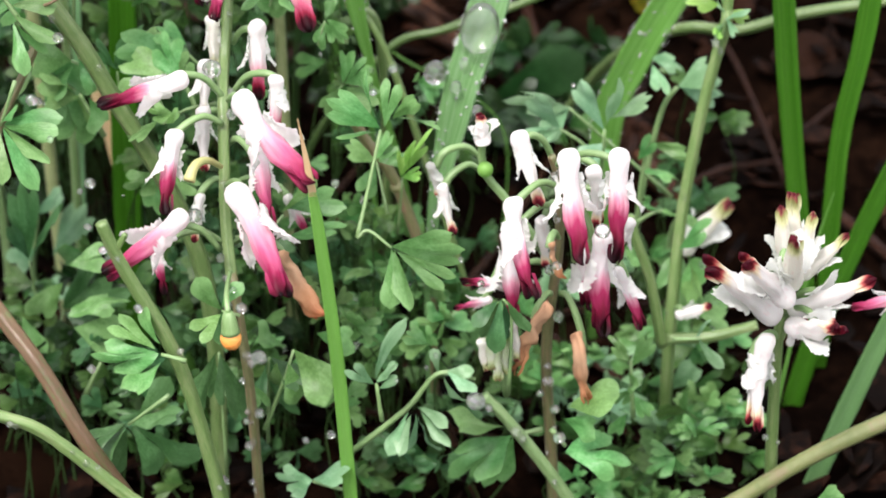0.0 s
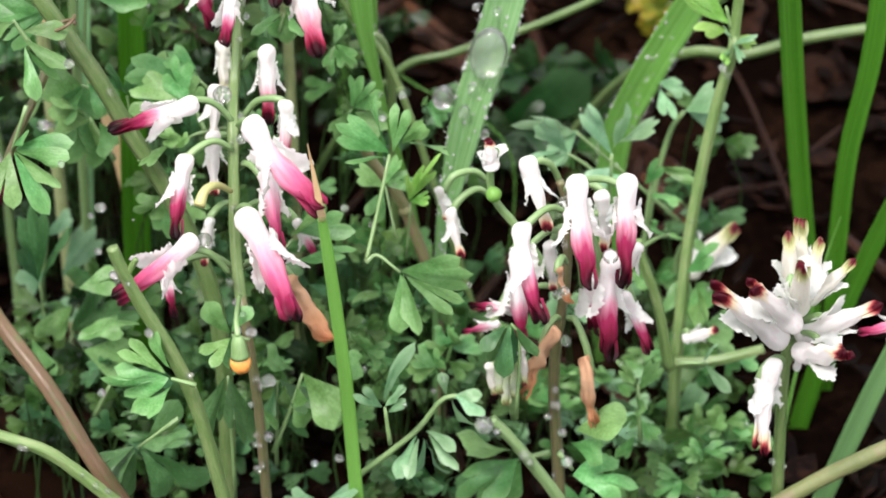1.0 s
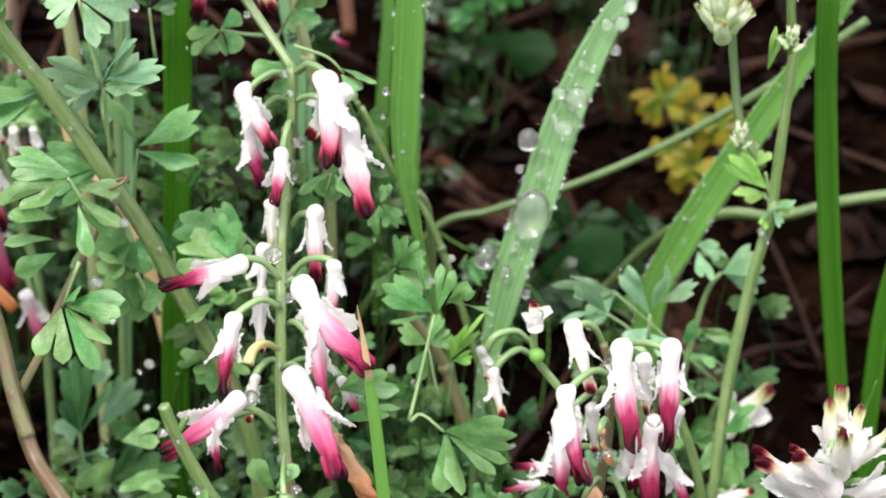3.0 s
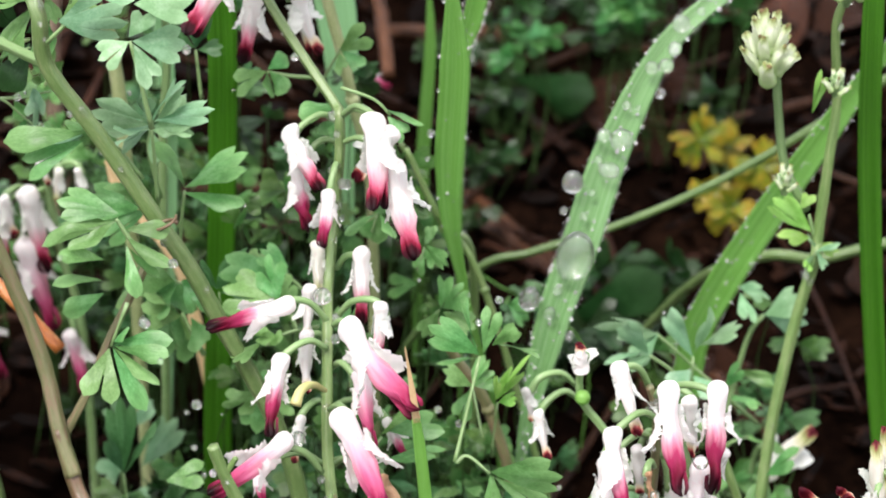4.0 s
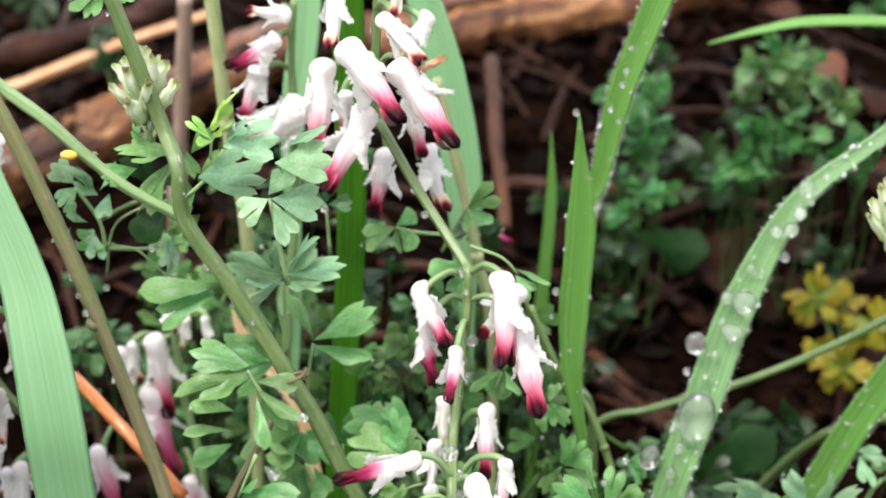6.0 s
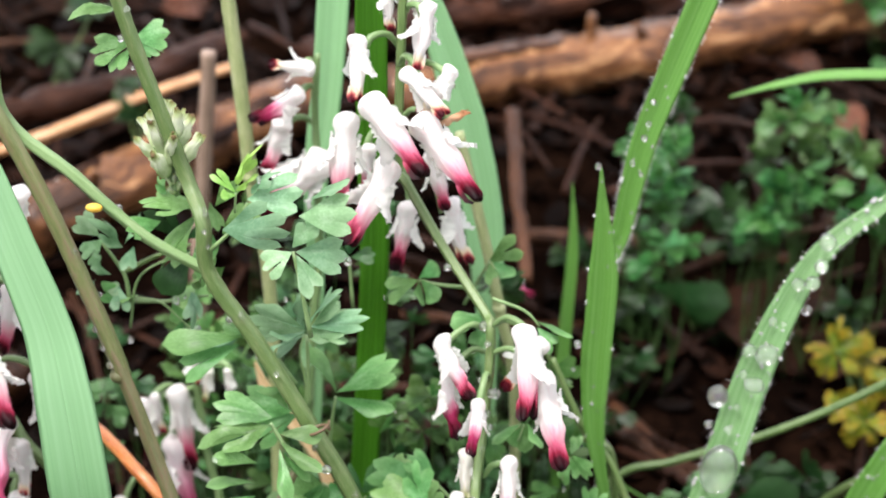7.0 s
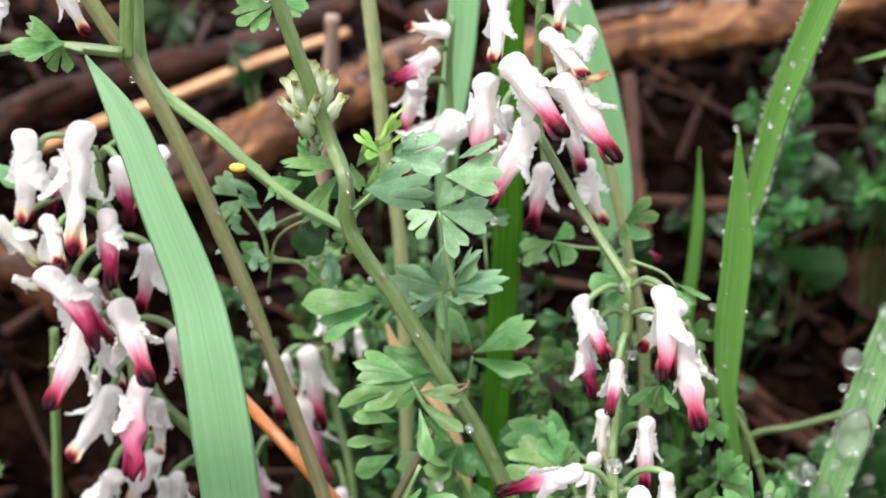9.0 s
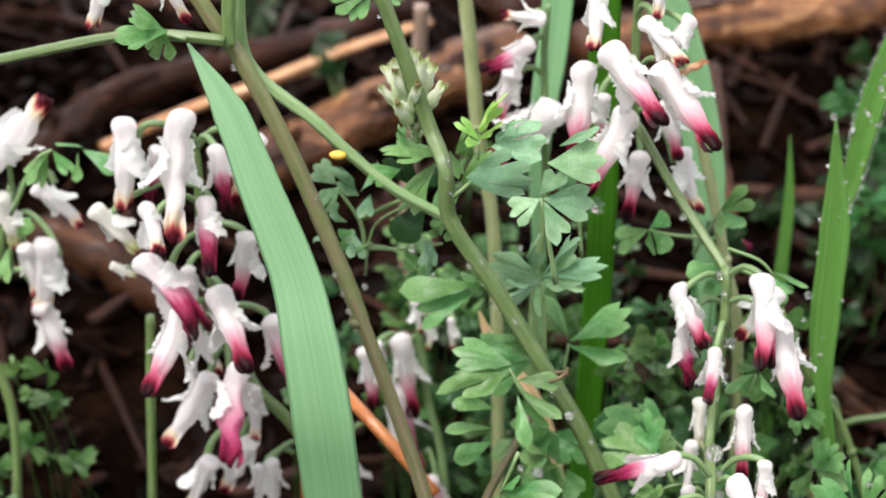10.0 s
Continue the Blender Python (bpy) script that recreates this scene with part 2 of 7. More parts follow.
BARK_LIGHT = material("weathered_bark", [(0.012, 0.005, 0.002), (0.06, 0.024, 0.009), (0.16, 0.070, 0.027), (0.40, 0.22, 0.10)], 1, 0.38, 1.0, 0, 0.15, (5, 55, 1), 5, coat=0.3, spec=0.2, skin=True)
# dimmer copy of BARK_LIGHT for low twigs, shade put into the colour
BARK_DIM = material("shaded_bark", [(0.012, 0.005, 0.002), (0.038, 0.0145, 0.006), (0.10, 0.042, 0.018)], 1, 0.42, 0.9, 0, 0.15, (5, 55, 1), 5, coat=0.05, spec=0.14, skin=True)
BRACT = material("bract_yellow", [(0.62, 0.36, 0.03), (0.66, 0.46, 0.08)], 300, 0.5, 0.1, 0.2)
STRAW = material("grey_straw", [(0.10, 0.065, 0.045), (0.20, 0.14, 0.10), (0.30, 0.22, 0.165)], 1, 0.5, 0.4, 0, 0.15, (8, 50, 1), 5, skin=True)
# dead leaf brown taken darker, shade behind the plants put into it
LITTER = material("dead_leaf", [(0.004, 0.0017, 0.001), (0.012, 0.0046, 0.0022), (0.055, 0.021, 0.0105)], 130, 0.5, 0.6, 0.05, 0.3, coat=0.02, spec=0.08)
LITTER_PALE = material("dead_leaf_pale", [(0.016, 0.0055, 0.0025), (0.065, 0.022, 0.010), (0.17, 0.068, 0.038)], 130, 0.42, 0.6, 0.05, 0.3, coat=0.08, spec=0.15)
# wet soil and crumbs, near black with the shade under the plants put in
SOIL = material("wet_shaded_soil", [(0.0013, 0.0008, 0.0006), (0.003, 0.0016, 0.0011), (0.008, 0.0039, 0.0023)], 60, 0.8, 1.0, 0, 0, fine=9, spec=0.0)
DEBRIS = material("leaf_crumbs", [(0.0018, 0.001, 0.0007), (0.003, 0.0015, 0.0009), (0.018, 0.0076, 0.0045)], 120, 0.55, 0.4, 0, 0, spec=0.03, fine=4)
FRUIT = material("orange_fruit", [(0.55, 0.20, 0.04), (0.62, 0.28, 0.07)], 500, 0.4, 0.1)
CALYX = material("calyx_yellow", [(0.60, 0.52, 0.22), (0.48, 0.50, 0.20)], 300, 0.5, 0.1, 0.2)

WATER = bpy.data.materials.new("water")
WATER.use_nodes = True
wt = WATER.node_tree
wb = wt.nodes["Principled BSDF"]
wb.inputs["Roughness"].default_value = 0.0
wb.inputs["IOR"].default_value = 1.33
# small white share stands in for light gathered inside the drop
wb.inputs["Transmission Weight"].default_value = 0.955
wb.inputs["Base Color"].default_value = (1, 1, 1, 1)
wb.inputs["Specular IOR Level"].default_value = 1.0
wb.inputs["Coat Weight"].default_value, wb.inputs["Coat Roughness"].default_value = 1.0, 0.02
wet, both = wt.nodes.new("ShaderNodeBsdfTransparent"), wt.nodes.new("ShaderNodeMixShader")
both.inputs["Fac"].default_value = 0.22
wt.links.new(wb.outputs[0], both.inputs[1])
wt.links.new(wet.outputs[0], both.inputs[2])
wt.links.new(both.outputs[0], wt.nodes["Material Output"].inputs["Surface"])


# partly white body paints in the bright glints of fine drops
DEW_WATER = bpy.data.materials.new("dew_water")
DEW_WATER.use_nodes = True
db = DEW_WATER.node_tree.nodes["Principled BSDF"]
db.inputs["Roughness"].default_value, db.inputs["IOR"].default_value = 0.06, 1.33
db.inputs["Transmission Weight"].default_value = 0.72
db.inputs["Base Color"].default_value = (0.95, 0.97, 0.96, 1)
db.inputs["Specular IOR Level"].default_value, db.inputs["Coat Weight"].default_value = 1.0, 1.0


# ---- mesh tools ----
def V(p):
    return Vector(p) * MM


def loft(bm, rings, caps=True, across=None, along=None):
    """Skin a row of closed rings that have the same number of corners; across and along give each corner its place in the skin's map."""
    rows = [[bm.verts.new(p) for p in ring] for ring in rings]
    k = len(rows[0])
    uv = bm.loops.layers.uv.verify() if along else None
    for j, (a, b) in enumerate(zip(rows, rows[1:])):
        for i in range(k):
            n = (i + 1) % k
            f = bm.faces.new((a[i], a[n], b[n], b[i]))
            if uv:
                for corner, c, d in zip(f.loops, (i, n, n, i), (j, j, j + 1, j + 1)):
                    corner[uv].uv = (across[c], along[d])
    if caps:
        bm.faces.new(rows[0][::-1])
        bm.faces.new(rows[-1])
    return rows


def glide(pts, steps=5):
    """A smooth line through the points."""
    pts = [Vector(p) for p in pts]
    if len(pts) < 3:
        return [pts[0].lerp(pts[-1], i / steps) for i in range(steps + 1)]
    ends = [2 * pts[0] - pts[1]] + pts + [2 * pts[-1] - pts[-2]]
    line = []
    for a, b, c, d in zip(ends, ends[1:], ends[2:], ends[3:]):
        for i in range(steps):
            t = i / steps
            line.append(0.5 * (2 * b + (c - a) * t + (2 * a - 5 * b + 4 * c - d) * t * t + (3 * b - a - 3 * c + d) * t ** 3))
    return line + [pts[-1]]


def lengths(line):
    """How far along the line each of its points lies, in metres."""
    out = [0.0]
    for a, b in zip(line, line[1:]):
        out.append(out[-1] + (b - a).length)
    return out


def frames_along(line):
    """A side and an up direction at every point of a line, turning as little as possible."""
    ahead = [(line[min(i + 1, len(line) - 1)] - line[max(i - 1, 0)]).normalized() for i in range(len(line))]
    side = ahead[0].orthogonal().normalized()
    out = []
    for a in ahead:
        side = (side - a * side.dot(a)).normalized()
        out.append((side, a.cross(side)))
    return out


def tube(bm, pts, r0, r1, seg=8, rough=0.06, steps=5, ridge=0.0):
    line = glide(pts, steps)
    rings, twist = [], 3.0
    for i, (p, (s, u)) in enumerate(zip(line, frames_along(line))):
        f = i / (len(line) - 1)
        r = (r0 + (r1 - r0) * f) * (1 + rough * noise.noise(p * 900))
        rings.append([p + (s * math.cos(a) + u * math.sin(a)) * r * (1 - 0.5 * ridge + ridge * abs(math.cos(2.5 * a + twist * f)) ** 3) for a in (2 * math.pi * k / seg for k in range(seg))])
    loft(bm, rings, True, [abs(2 * k / seg - 1) for k in range(seg)], lengths(line))


def mesh_of(name, bm, mat, smooth=True):
    me = bpy.data.meshes.new(name)
    bmesh.ops.recalc_face_normals(bm, faces=bm.faces)
    for f in bm.faces:
        f.smooth = smooth
    bm.to_mesh(me)
    bm.free()
    me.materials.append(mat)
    return me


def put(name, me, m, parent=None, label=""):
    """Link a mesh at the world pose m, under a thing or a part where one is given."""
    ob = new(name, me)
    if parent:
        ob.parent = parent
        ob.matrix_basis = WORLD[parent].inverted() @ m
    else:
        ob.matrix_basis = m
    WORLD[ob] = m
    return tagged(ob, label)


def part(name, bm, mat, parent, label=""):
    """Link a bmesh, made in world metres, as one mesh under a thing or a part."""
    at = next(iter(bm.verts)).co.copy()
    bmesh.ops.translate(bm, verts=bm.verts, vec=-at)
    return put(name, mesh_of(name, bm, mat), Matrix.Translation(at), parent, label)


def plant(name, base, label, category="plant", group=""):
    ob = new(name)
    ob.empty_display_size = 0.005
    ob.matrix_basis = Matrix.Translation(V(base))
    WORLD[ob] = ob.matrix_basis.copy()
    return tagged(ob, label, category, group)


def ground_height(x, y):
    """Millimetres: a low bank rises behind the plants."""
    f = min(1, max(0, (y - 30) / 170))
    return 30 * f * f * (3 - 2 * f)


def make_ground():
    bm = bmesh.new()
    near = [i * 6 - 300 for i in range(101)]
    xs = [-60000, -8000, -2000, -700] + near + [700, 2000, 8000, 60000]
    ys = [-60000, -8000, -2000, -700] + [i * 6 - 250 for i in range(140)] + [900, 2500, 8000, 60000]
    grid = []
    for y in ys:
        row = []
        for x in xs:
            z = ground_height(x, y)
            if abs(x) < 310 and -260 < y < 600:
                z += 2.2 * noise.noise(Vector((x, y, 0)) * 0.05) + 1.1 * noise.noise(Vector((x, y, 9)) * 0.17)
            row.append(bm.verts.new(V((x, y, z - 1.5))))
        grid.append(row)
    for a, b in zip(grid, grid[1:]):
        for i in range(len(xs) - 1):
            bm.faces.new((a[i], a[i + 1], b[i + 1], b[i]))
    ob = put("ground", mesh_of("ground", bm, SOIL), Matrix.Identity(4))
    return tagged(ob, "dark wet soil with fine crumbs and debris", "ground", "", "structure")


make_ground()


# ---- stems ----
def stalk(parent, pts, r0, r1, mat=None, name="stem", label="", seg=20):
    bm = bmesh.new()
    tube(bm, [V(p) for p in pts], r0 * MM, r1 * MM, seg, 0.07, 10, 0.20)
    return part(name, bm, mat or STEM, parent, label)


# ---- flowers ----
#          along  half width  half height  middle line
BODY = [(0.00, 0.030, 0.030, 0.034), (0.012, 0.064, 0.066, 0.034), (0.04, 0.092, 0.094, 0.032), (0.09, 0.107, 0.110, 0.027), (0.15, 0.105, 0.106, 0.018),
        (0.22, 0.097, 0.100, 0.008), (0.30, 0.094, 0.102, 0.000), (0.40, 0.100, 0.112, -0.004), (0.50, 0.101, 0.112, -0.004), (0.60, 0.094, 0.100, 0.000),
        (0.70, 0.082, 0.084, 0.002), (0.78, 0.070, 0.069, 0.004), (0.85, 0.060, 0.057, 0.006), (0.92, 0.052, 0.047, 0.012), (0.965, 0.038, 0.032, 0.020), (1.00, 0.014, 0.012, 0.028)]


def flower_body(kind, seed):
    rnd = random.Random(seed)
    bend, fat, knob = rnd.uniform(-0.22, 0.30), rnd.uniform(0.90, 1.06), rnd.uniform(1.0, 1.22)
    fat *= 1.25 if kind == "green" else 1
    crumple, knot = (0.16, 5.5) if kind == "dead" else (0.05, 7)
    bm = bmesh.new()
    rings = []
    for s, w, h, m in BODY:
        ring = []
        slim = knob + (1 - knob) * min(1, s / 0.3)
        groove = min(1, max(0, (s - 0.12) / 0.2)) * min(1, max(0, (0.98 - s) / 0.3))
        for k in range(24):
            a = 2 * math.pi * k / 24
            back = abs((a - math.pi / 2 + math.pi) % (2 * math.pi) - math.pi)
            r = 1 + groove * (0.09 * math.exp(-(back / 0.30) ** 2) - 0.17 * math.exp(-((back - 0.80) / 0.24) ** 2) - 0.12 * math.exp(-((back - 2.3) / 0.25) ** 2))
            p = Vector((s, fat * slim * w * math.cos(a) * r, fat * slim * h * math.sin(a) * r + m + bend * (s - 0.4) ** 2))
            if kind == "dead":
                wrung = a + 3.4 * s + seed
                r = (0.86 + 0.40 * noise.noise(Vector((s * 5, seed, 2)))) * (1 + 0.30 * math.sin(3 * wrung) + 0.14 * math.sin(7 * wrung + 9 * s))
                p = Vector((s, w * math.cos(a) * r, h * math.sin(a) * r + m + bend * 1.6 * (s - 0.4) ** 2 + 0.05 * math.sin(7 * s + seed)))
            ring.append(p + Vector((0, 1, 1)) * crumple * noise.noise(p * knot + Vector((seed, 0, 0))) * (0.5 + s * 0.5))
        rings.append(ring)
    loft(bm, rings)
    # winged margin of the upper petal near the mouth
    for side in (-1, 1):
        edge = [(0.74, 0.066), (0.80, 0.076), (0.87, 0.084), (0.93, 0.080), (0.985, 0.035)]
        lo = [bm.verts.new((s, side * 0.5 * w, 0.035 + bend * (s - 0.4) ** 2)) for s, w in edge]
        hi = [bm.verts.new((s + 0.01, side * fat * w, 0.045 + 0.02 * rnd.random() + bend * (s - 0.4) ** 2)) for s, w in edge]
        for i in range(4):
            bm.faces.new((lo[i], lo[i + 1], hi[i + 1], hi[i]))
    return mesh_of("corolla", bm, PETAL[kind])


def lower_petal(kind, seed):
    rnd = random.Random(seed + 77)
    drop = rnd.uniform(0.0, 0.03)
    bm = bmesh.new()
    rings = []
    for s, w in ((0.28, 0.02), (0.36, 0.055), (0.48, 0.062), (0.6, 0.054), (0.74, 0.046), (0.84, 0.048), (0.91, 0.054), (0.95, 0.044), (0.975, 0.014)):
        z = -0.105 + 0.05 * max(0, s - 0.55) - drop * max(0, s - 0.5) ** 1.5 * 2.6 + 0.03 * s
        rings.append([Vector((s, w * math.cos(a), z + 0.024 * math.sin(a) + 0.35 * abs(w * math.cos(a)))) for a in (2 * math.pi * k / 10 for k in range(10))])
    loft(bm, rings)
    return mesh_of("lower_petal", bm, PETAL[kind])


def sepal_mesh(side, seed):
    """A broad ragged scale that hugs one side of the flower."""
    rnd = random.Random(seed + 500 * side)
    bm = bmesh.new()
    rows, cols = 27, 9
    grid = []
    flare, long = rnd.uniform(0.02, 0.15), rnd.uniform(0.28, 0.40)
    for i in range(rows):
        f = i / (rows - 1)
        half = math.radians(58) * math.sin(math.pi * (0.08 + 0.86 * f)) ** 0.75
        row = []
        for j in range(cols):
            g = j / (cols - 1) * 2 - 1
            rim = abs(g) == 1 or i == rows - 1
            tooth = (rnd.uniform(0.0, 0.28) if rnd.random() < 0.45 else rnd.uniform(-0.15, 0.08)) if abs(g) == 1 else 0
            a = g * half * (1 + tooth) - 0.12
            s = 0.215 + long * f + (rnd.uniform(0.0, 0.05) * (1 if j % 2 else -0.4) if i == rows - 1 else 0)
            r = 0.116 + flare * f * f + 0.035 * noise.noise(Vector((f * 5, g * 2.5, seed + 3 * side))) + (rnd.uniform(0.0, 0.03) if rim else 0)
            row.append(bm.verts.new((s, side * r * math.cos(a), r * math.sin(a) - 0.004)))
        grid.append(row)
    for a, b in zip(grid, grid[1:]):
        for j in range(cols - 1):
            bm.faces.new((a[j], a[j + 1], b[j + 1], b[j]))
    return mesh_of("sepal", bm, SEPAL)


KINDS = 4
COROLLA = {(k, i): flower_body(k, 11 * i + len(k)) for k in PETAL for i in range(KINDS)}
LOWER = {(k, i): lower_petal(k, 7 * i + len(k)) for k in PETAL for i in range(KINDS)}
SEPALS = [(sepal_mesh(1, i), sepal_mesh(-1, i + 40)) for i in range(5)]
COUNT = [0]
EYE = Vector((0, -0.85, 0.5))


def frame_on(a, b, facing, roll=0.0):
    """Axes with x from a to b and z as near to facing as can be, turned by roll degrees about x."""
    x = (b - a).normalized()
    z = (facing - x * facing.dot(x)).normalized()
    z = Matrix.Rotation(radians(roll), 3, x) @ z
    y = z.cross(x)
    return Matrix((x, y, z)).transposed()


def flower(parent, spur, tip, root, kind="white", wide=1.0, roll=None, sepals=True, label=""):
    """One flower that hangs on a curved stalk from root; spur and tip are its two ends."""
    i = COUNT[0]
    COUNT[0] += 1
    rnd = random.Random(i)
    a, b, r = V(spur), V(tip), V(root)
    size = (b - a).length
    turn = frame_on(a, b, EYE, rnd.uniform(-45, 45) if roll is None else roll)
    m = Matrix.Translation(a) @ turn.to_4x4() @ Matrix.Diagonal((size, size * wide, size * wide, 1))
    ob = put("flower", COROLLA[kind, i % KINDS], m, parent, label or {
        "white": "white flower with a dark maroon mouth", "blush": "white flower shading to rose and maroon",
        "pink": "rose pink flower with a white spur", "deep": "white and deep magenta tubular flower",
        "bud": "greenish white unopened flower bud", "green": "small pale green flower bud", "dead": "shrivelled brown withered flower"}[kind])
    if kind != "dead":
        put("lower_petal", LOWER[kind, i % KINDS], m, ob)
        if sepals:
            for me in SEPALS[i % 5]:
                put("sepal", me, m, ob, "ragged white sepal")
    hold = m @ Vector((0.26, 0, -0.12))
    bm = bmesh.new()
    up = Vector((0, 0, 1)) * min(0.0022, 0.35 * (hold - r).length)
    tube(bm, [r, r.lerp(hold, 0.35) + up, r.lerp(hold, 0.8) + up * 0.9, hold], 0.00033, 0.00047, 7, 0.05, 4)
    part("flower_stalk", bm, STEM_PALE, ob)
    return ob


def bud_cluster(parent, centre, size, count, seed, kind="green"):
    """A tight head of young buds that fan upward from one point of the stem."""
    rnd = random.Random(seed)
    foot = Vector(centre) - Vector((0, 0, size * 0.55))
    for i in range(count):
        f = (i + 0.5) / count
        lean, turn = radians(6 + 44 * f), 2.4 * i
        out = Vector((math.cos(turn) * math.sin(lean), math.sin(turn) * math.sin(lean), math.cos(lean)))
        long = size * rnd.uniform(0.44, 0.60)
        spur = foot + Vector((out.x, out.y, 0)) * size * 0.16 + Vector((0, 0, size * (0.12 + 0.45 * (1 - f))))
        flower(parent, spur, spur + out * long, foot + Vector((0, 0.4, size * 0.2 * (1 - f))), kind, rnd.uniform(1.0, 1.3), sepals=False)


# ---- water ----
def drop_mesh(seed):
    bm = bmesh.new()
    bmesh.ops.create_icosphere(bm, subdivisions=3, radius=1)
    for v in bm.verts:
        v.co += v.normal * 0.06 * noise.noise(v.co * 0.9 + Vector((seed, 0, 0)))
    return mesh_of("water_drop", bm, WATER)


DROPS = [drop_mesh(i * 5.1) for i in range(4)]
DROP_COUNT = [0]
DEW = []


def drop(p, size, long=1.0, lean=0.0, flat=0.8):
    """A bead of water, size in mm across, drawn out along the blade it lies on."""
    i = DROP_COUNT[0]
    DROP_COUNT[0] += 1
    r = size * MM / 2
    m = Matrix.Translation(V(p)) @ pose(0, 0, 0, 0, lean, 0) @ Matrix.Diagonal((r, r * flat, r * long, 1))
    return tagged(put("water_drop", DROPS[i % 4], m), "clear bead of rain water on a plant", "water drop", "rain drops")


def beads(pts, count, seed, size=(0.45, 1.1), reach=1.0):
    """Beads of rain water that cling to a stem, on the side of the light and below."""
    rnd = random.Random(seed)
    line = glide(pts, 8)
    for i in range(count):
        j = rnd.randrange(len(line) - 1)
        p, d = line[j].lerp(line[j + 1], rnd.random()), rnd.uniform(*size)
        turn = rnd.uniform(-1.3, 1.3)
        drop(tuple(p + Vector((math.sin(turn), -math.cos(turn), 0)) * (reach + 0.3 * d)), d, rnd.uniform(0.95, 1.25), 0, 0.95)


def dew():
    """The fine drops on the grass blades: too many to count, one mass."""
    ball = bmesh.new()
    bmesh.ops.create_icosphere(ball, subdivisions=2, radius=1)
    shape, skin = [v.co.copy() for v in ball.verts], [[v.index for v in f.verts] for f in ball.faces]
    ball.free()
    verts, faces = [], []
    for p, r, long in DEW:
        k = len(verts)
        verts += [p + Vector((q.x * r, q.y * r * 0.7, q.z * r * long)) for q in shape]
        faces += [[k + i for i in f] for f in skin]
    me = bpy.data.meshes.new("dew")
    me.from_pydata(verts, [], faces)
    for f in me.polygons:
        f.use_smooth = True
    me.materials.append(DEW_WATER)
    return tagged(put("dew", me, Matrix.Identity(4)), "fine clear dew drops scattered over grass blades", "dew", "", "stuff")


# ---- leaves ----
def leaflet_mesh(lobes, seed, mat):
    """A wedge-shaped leaflet of unit length and width, cut into rounded fingers, creased along each vein and cupped."""
    rnd = random.Random(seed)
    bm = bmesh.new()
    # each finger is a teardrop from the root: direction, length, radius of its round tip
    if lobes == 1:
        finger = [(0.0, 1.0, rnd.uniform(0.20, 0.25))]
        if seed % 3 == 1:
            finger.append((rnd.choice((-1, 1)) * 0.24, 0.84, 0.17))
    else:
        finger = []
        for k in range(lobes):
            f = k - (lobes - 1) / 2
            ball = {2: 0.215, 3: 0.185, 4: 0.16, 5: 0.14}[lobes] * rnd.uniform(0.86, 1.1)
            step = 2 * math.asin(ball / (1 - ball)) * rnd.uniform(0.92, 1.16)
            long = (1 - 0.07 * f * f) * rnd.uniform(0.86, 1.0)
            finger.append((f * step, long, ball * long))
            if rnd.random() < 0.3:
                finger.append((f * step + rnd.choice((-1, 1)) * step * 0.42, long * 0.88, ball * 0.72 * long))
        finger.sort()
    half = [math.asin(b / (l - b)) for f, l, b in finger]
    lo = min(f - h for (f, l, b), h in zip(finger, half)) + 0.004
    hi = max(f + h for (f, l, b), h in zip(finger, half)) - 0.004
    n = 20 * lobes + 12
    cup, wave, fold = rnd.uniform(-0.42, 0.10), rnd.uniform(0.07, 0.16), rnd.uniform(-0.05, 0.10)
    web = rnd.uniform(0.38, 0.52)
    rows, mids = [], []
    for j in range(n + 1):
        t = lo + (hi - lo) * j / n
        r, mid = web, 1.0
        for (f, l, b), h in zip(finger, half):
            u = abs(t - f)
            if u < h:
                reach = (l - b) * math.cos(u) + math.sqrt(max(0, b * b - ((l - b) * math.sin(u)) ** 2))
                r = max(r, reach + 0.035 * math.exp(-(u / (0.15 * h)) ** 2))
                mid = min(mid, u / h)
        row = []
        for k in range(1, 7):
            q = r * k / 6
            x, y = q * math.cos(t), q * math.sin(t)
            z = cup * q * q + fold * abs(y) - 0.05 * (k / 6) ** 4 * r + wave * noise.noise(Vector((x * 2.2, y * 2.2, seed)))
            row.append(Vector((x, y, z)))
        rows.append(row)
        mids.append(mid)
    wide = 2 * max(abs(p.y) for r in rows for p in r)
    long = max(p.x for r in rows for p in r)
    rows = [[bm.verts.new((p.x / long, p.y / wide, p.z)) for p in r] for r in rows]
    root = bm.verts.new((0, 0, 0))
    place = {root: (0, 0)}
    for r, m in zip(rows, mids):
        place |= {v: ((k + 1) / 6, m) for k, v in enumerate(r)}
    for a, b in zip(rows, rows[1:]):
        bm.faces.new((root, a[0], b[0]))
        for k in range(5):
            bm.faces.new((a[k], a[k + 1], b[k + 1], b[k]))
    uv = bm.loops.layers.uv.new("leaf_map")
    for f in bm.faces:
        for corner in f.loops:
            corner[uv].uv = place[corner.vert]
    me = bpy.data.meshes.new("leaflet")
    for f in bm.faces:
        f.smooth = True
    bm.to_mesh(me)
    bm.free()
    me.materials.append(mat)
    return me


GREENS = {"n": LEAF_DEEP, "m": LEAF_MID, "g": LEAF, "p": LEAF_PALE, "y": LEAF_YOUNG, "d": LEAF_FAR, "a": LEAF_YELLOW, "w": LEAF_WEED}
BLADES = {(c, l, i): leaflet_mesh(l, 31 * l + i, m) for c, m in GREENS.items() for l in (1, 2, 3, 4, 5) for i in range(3)}
LEAVES = [0]


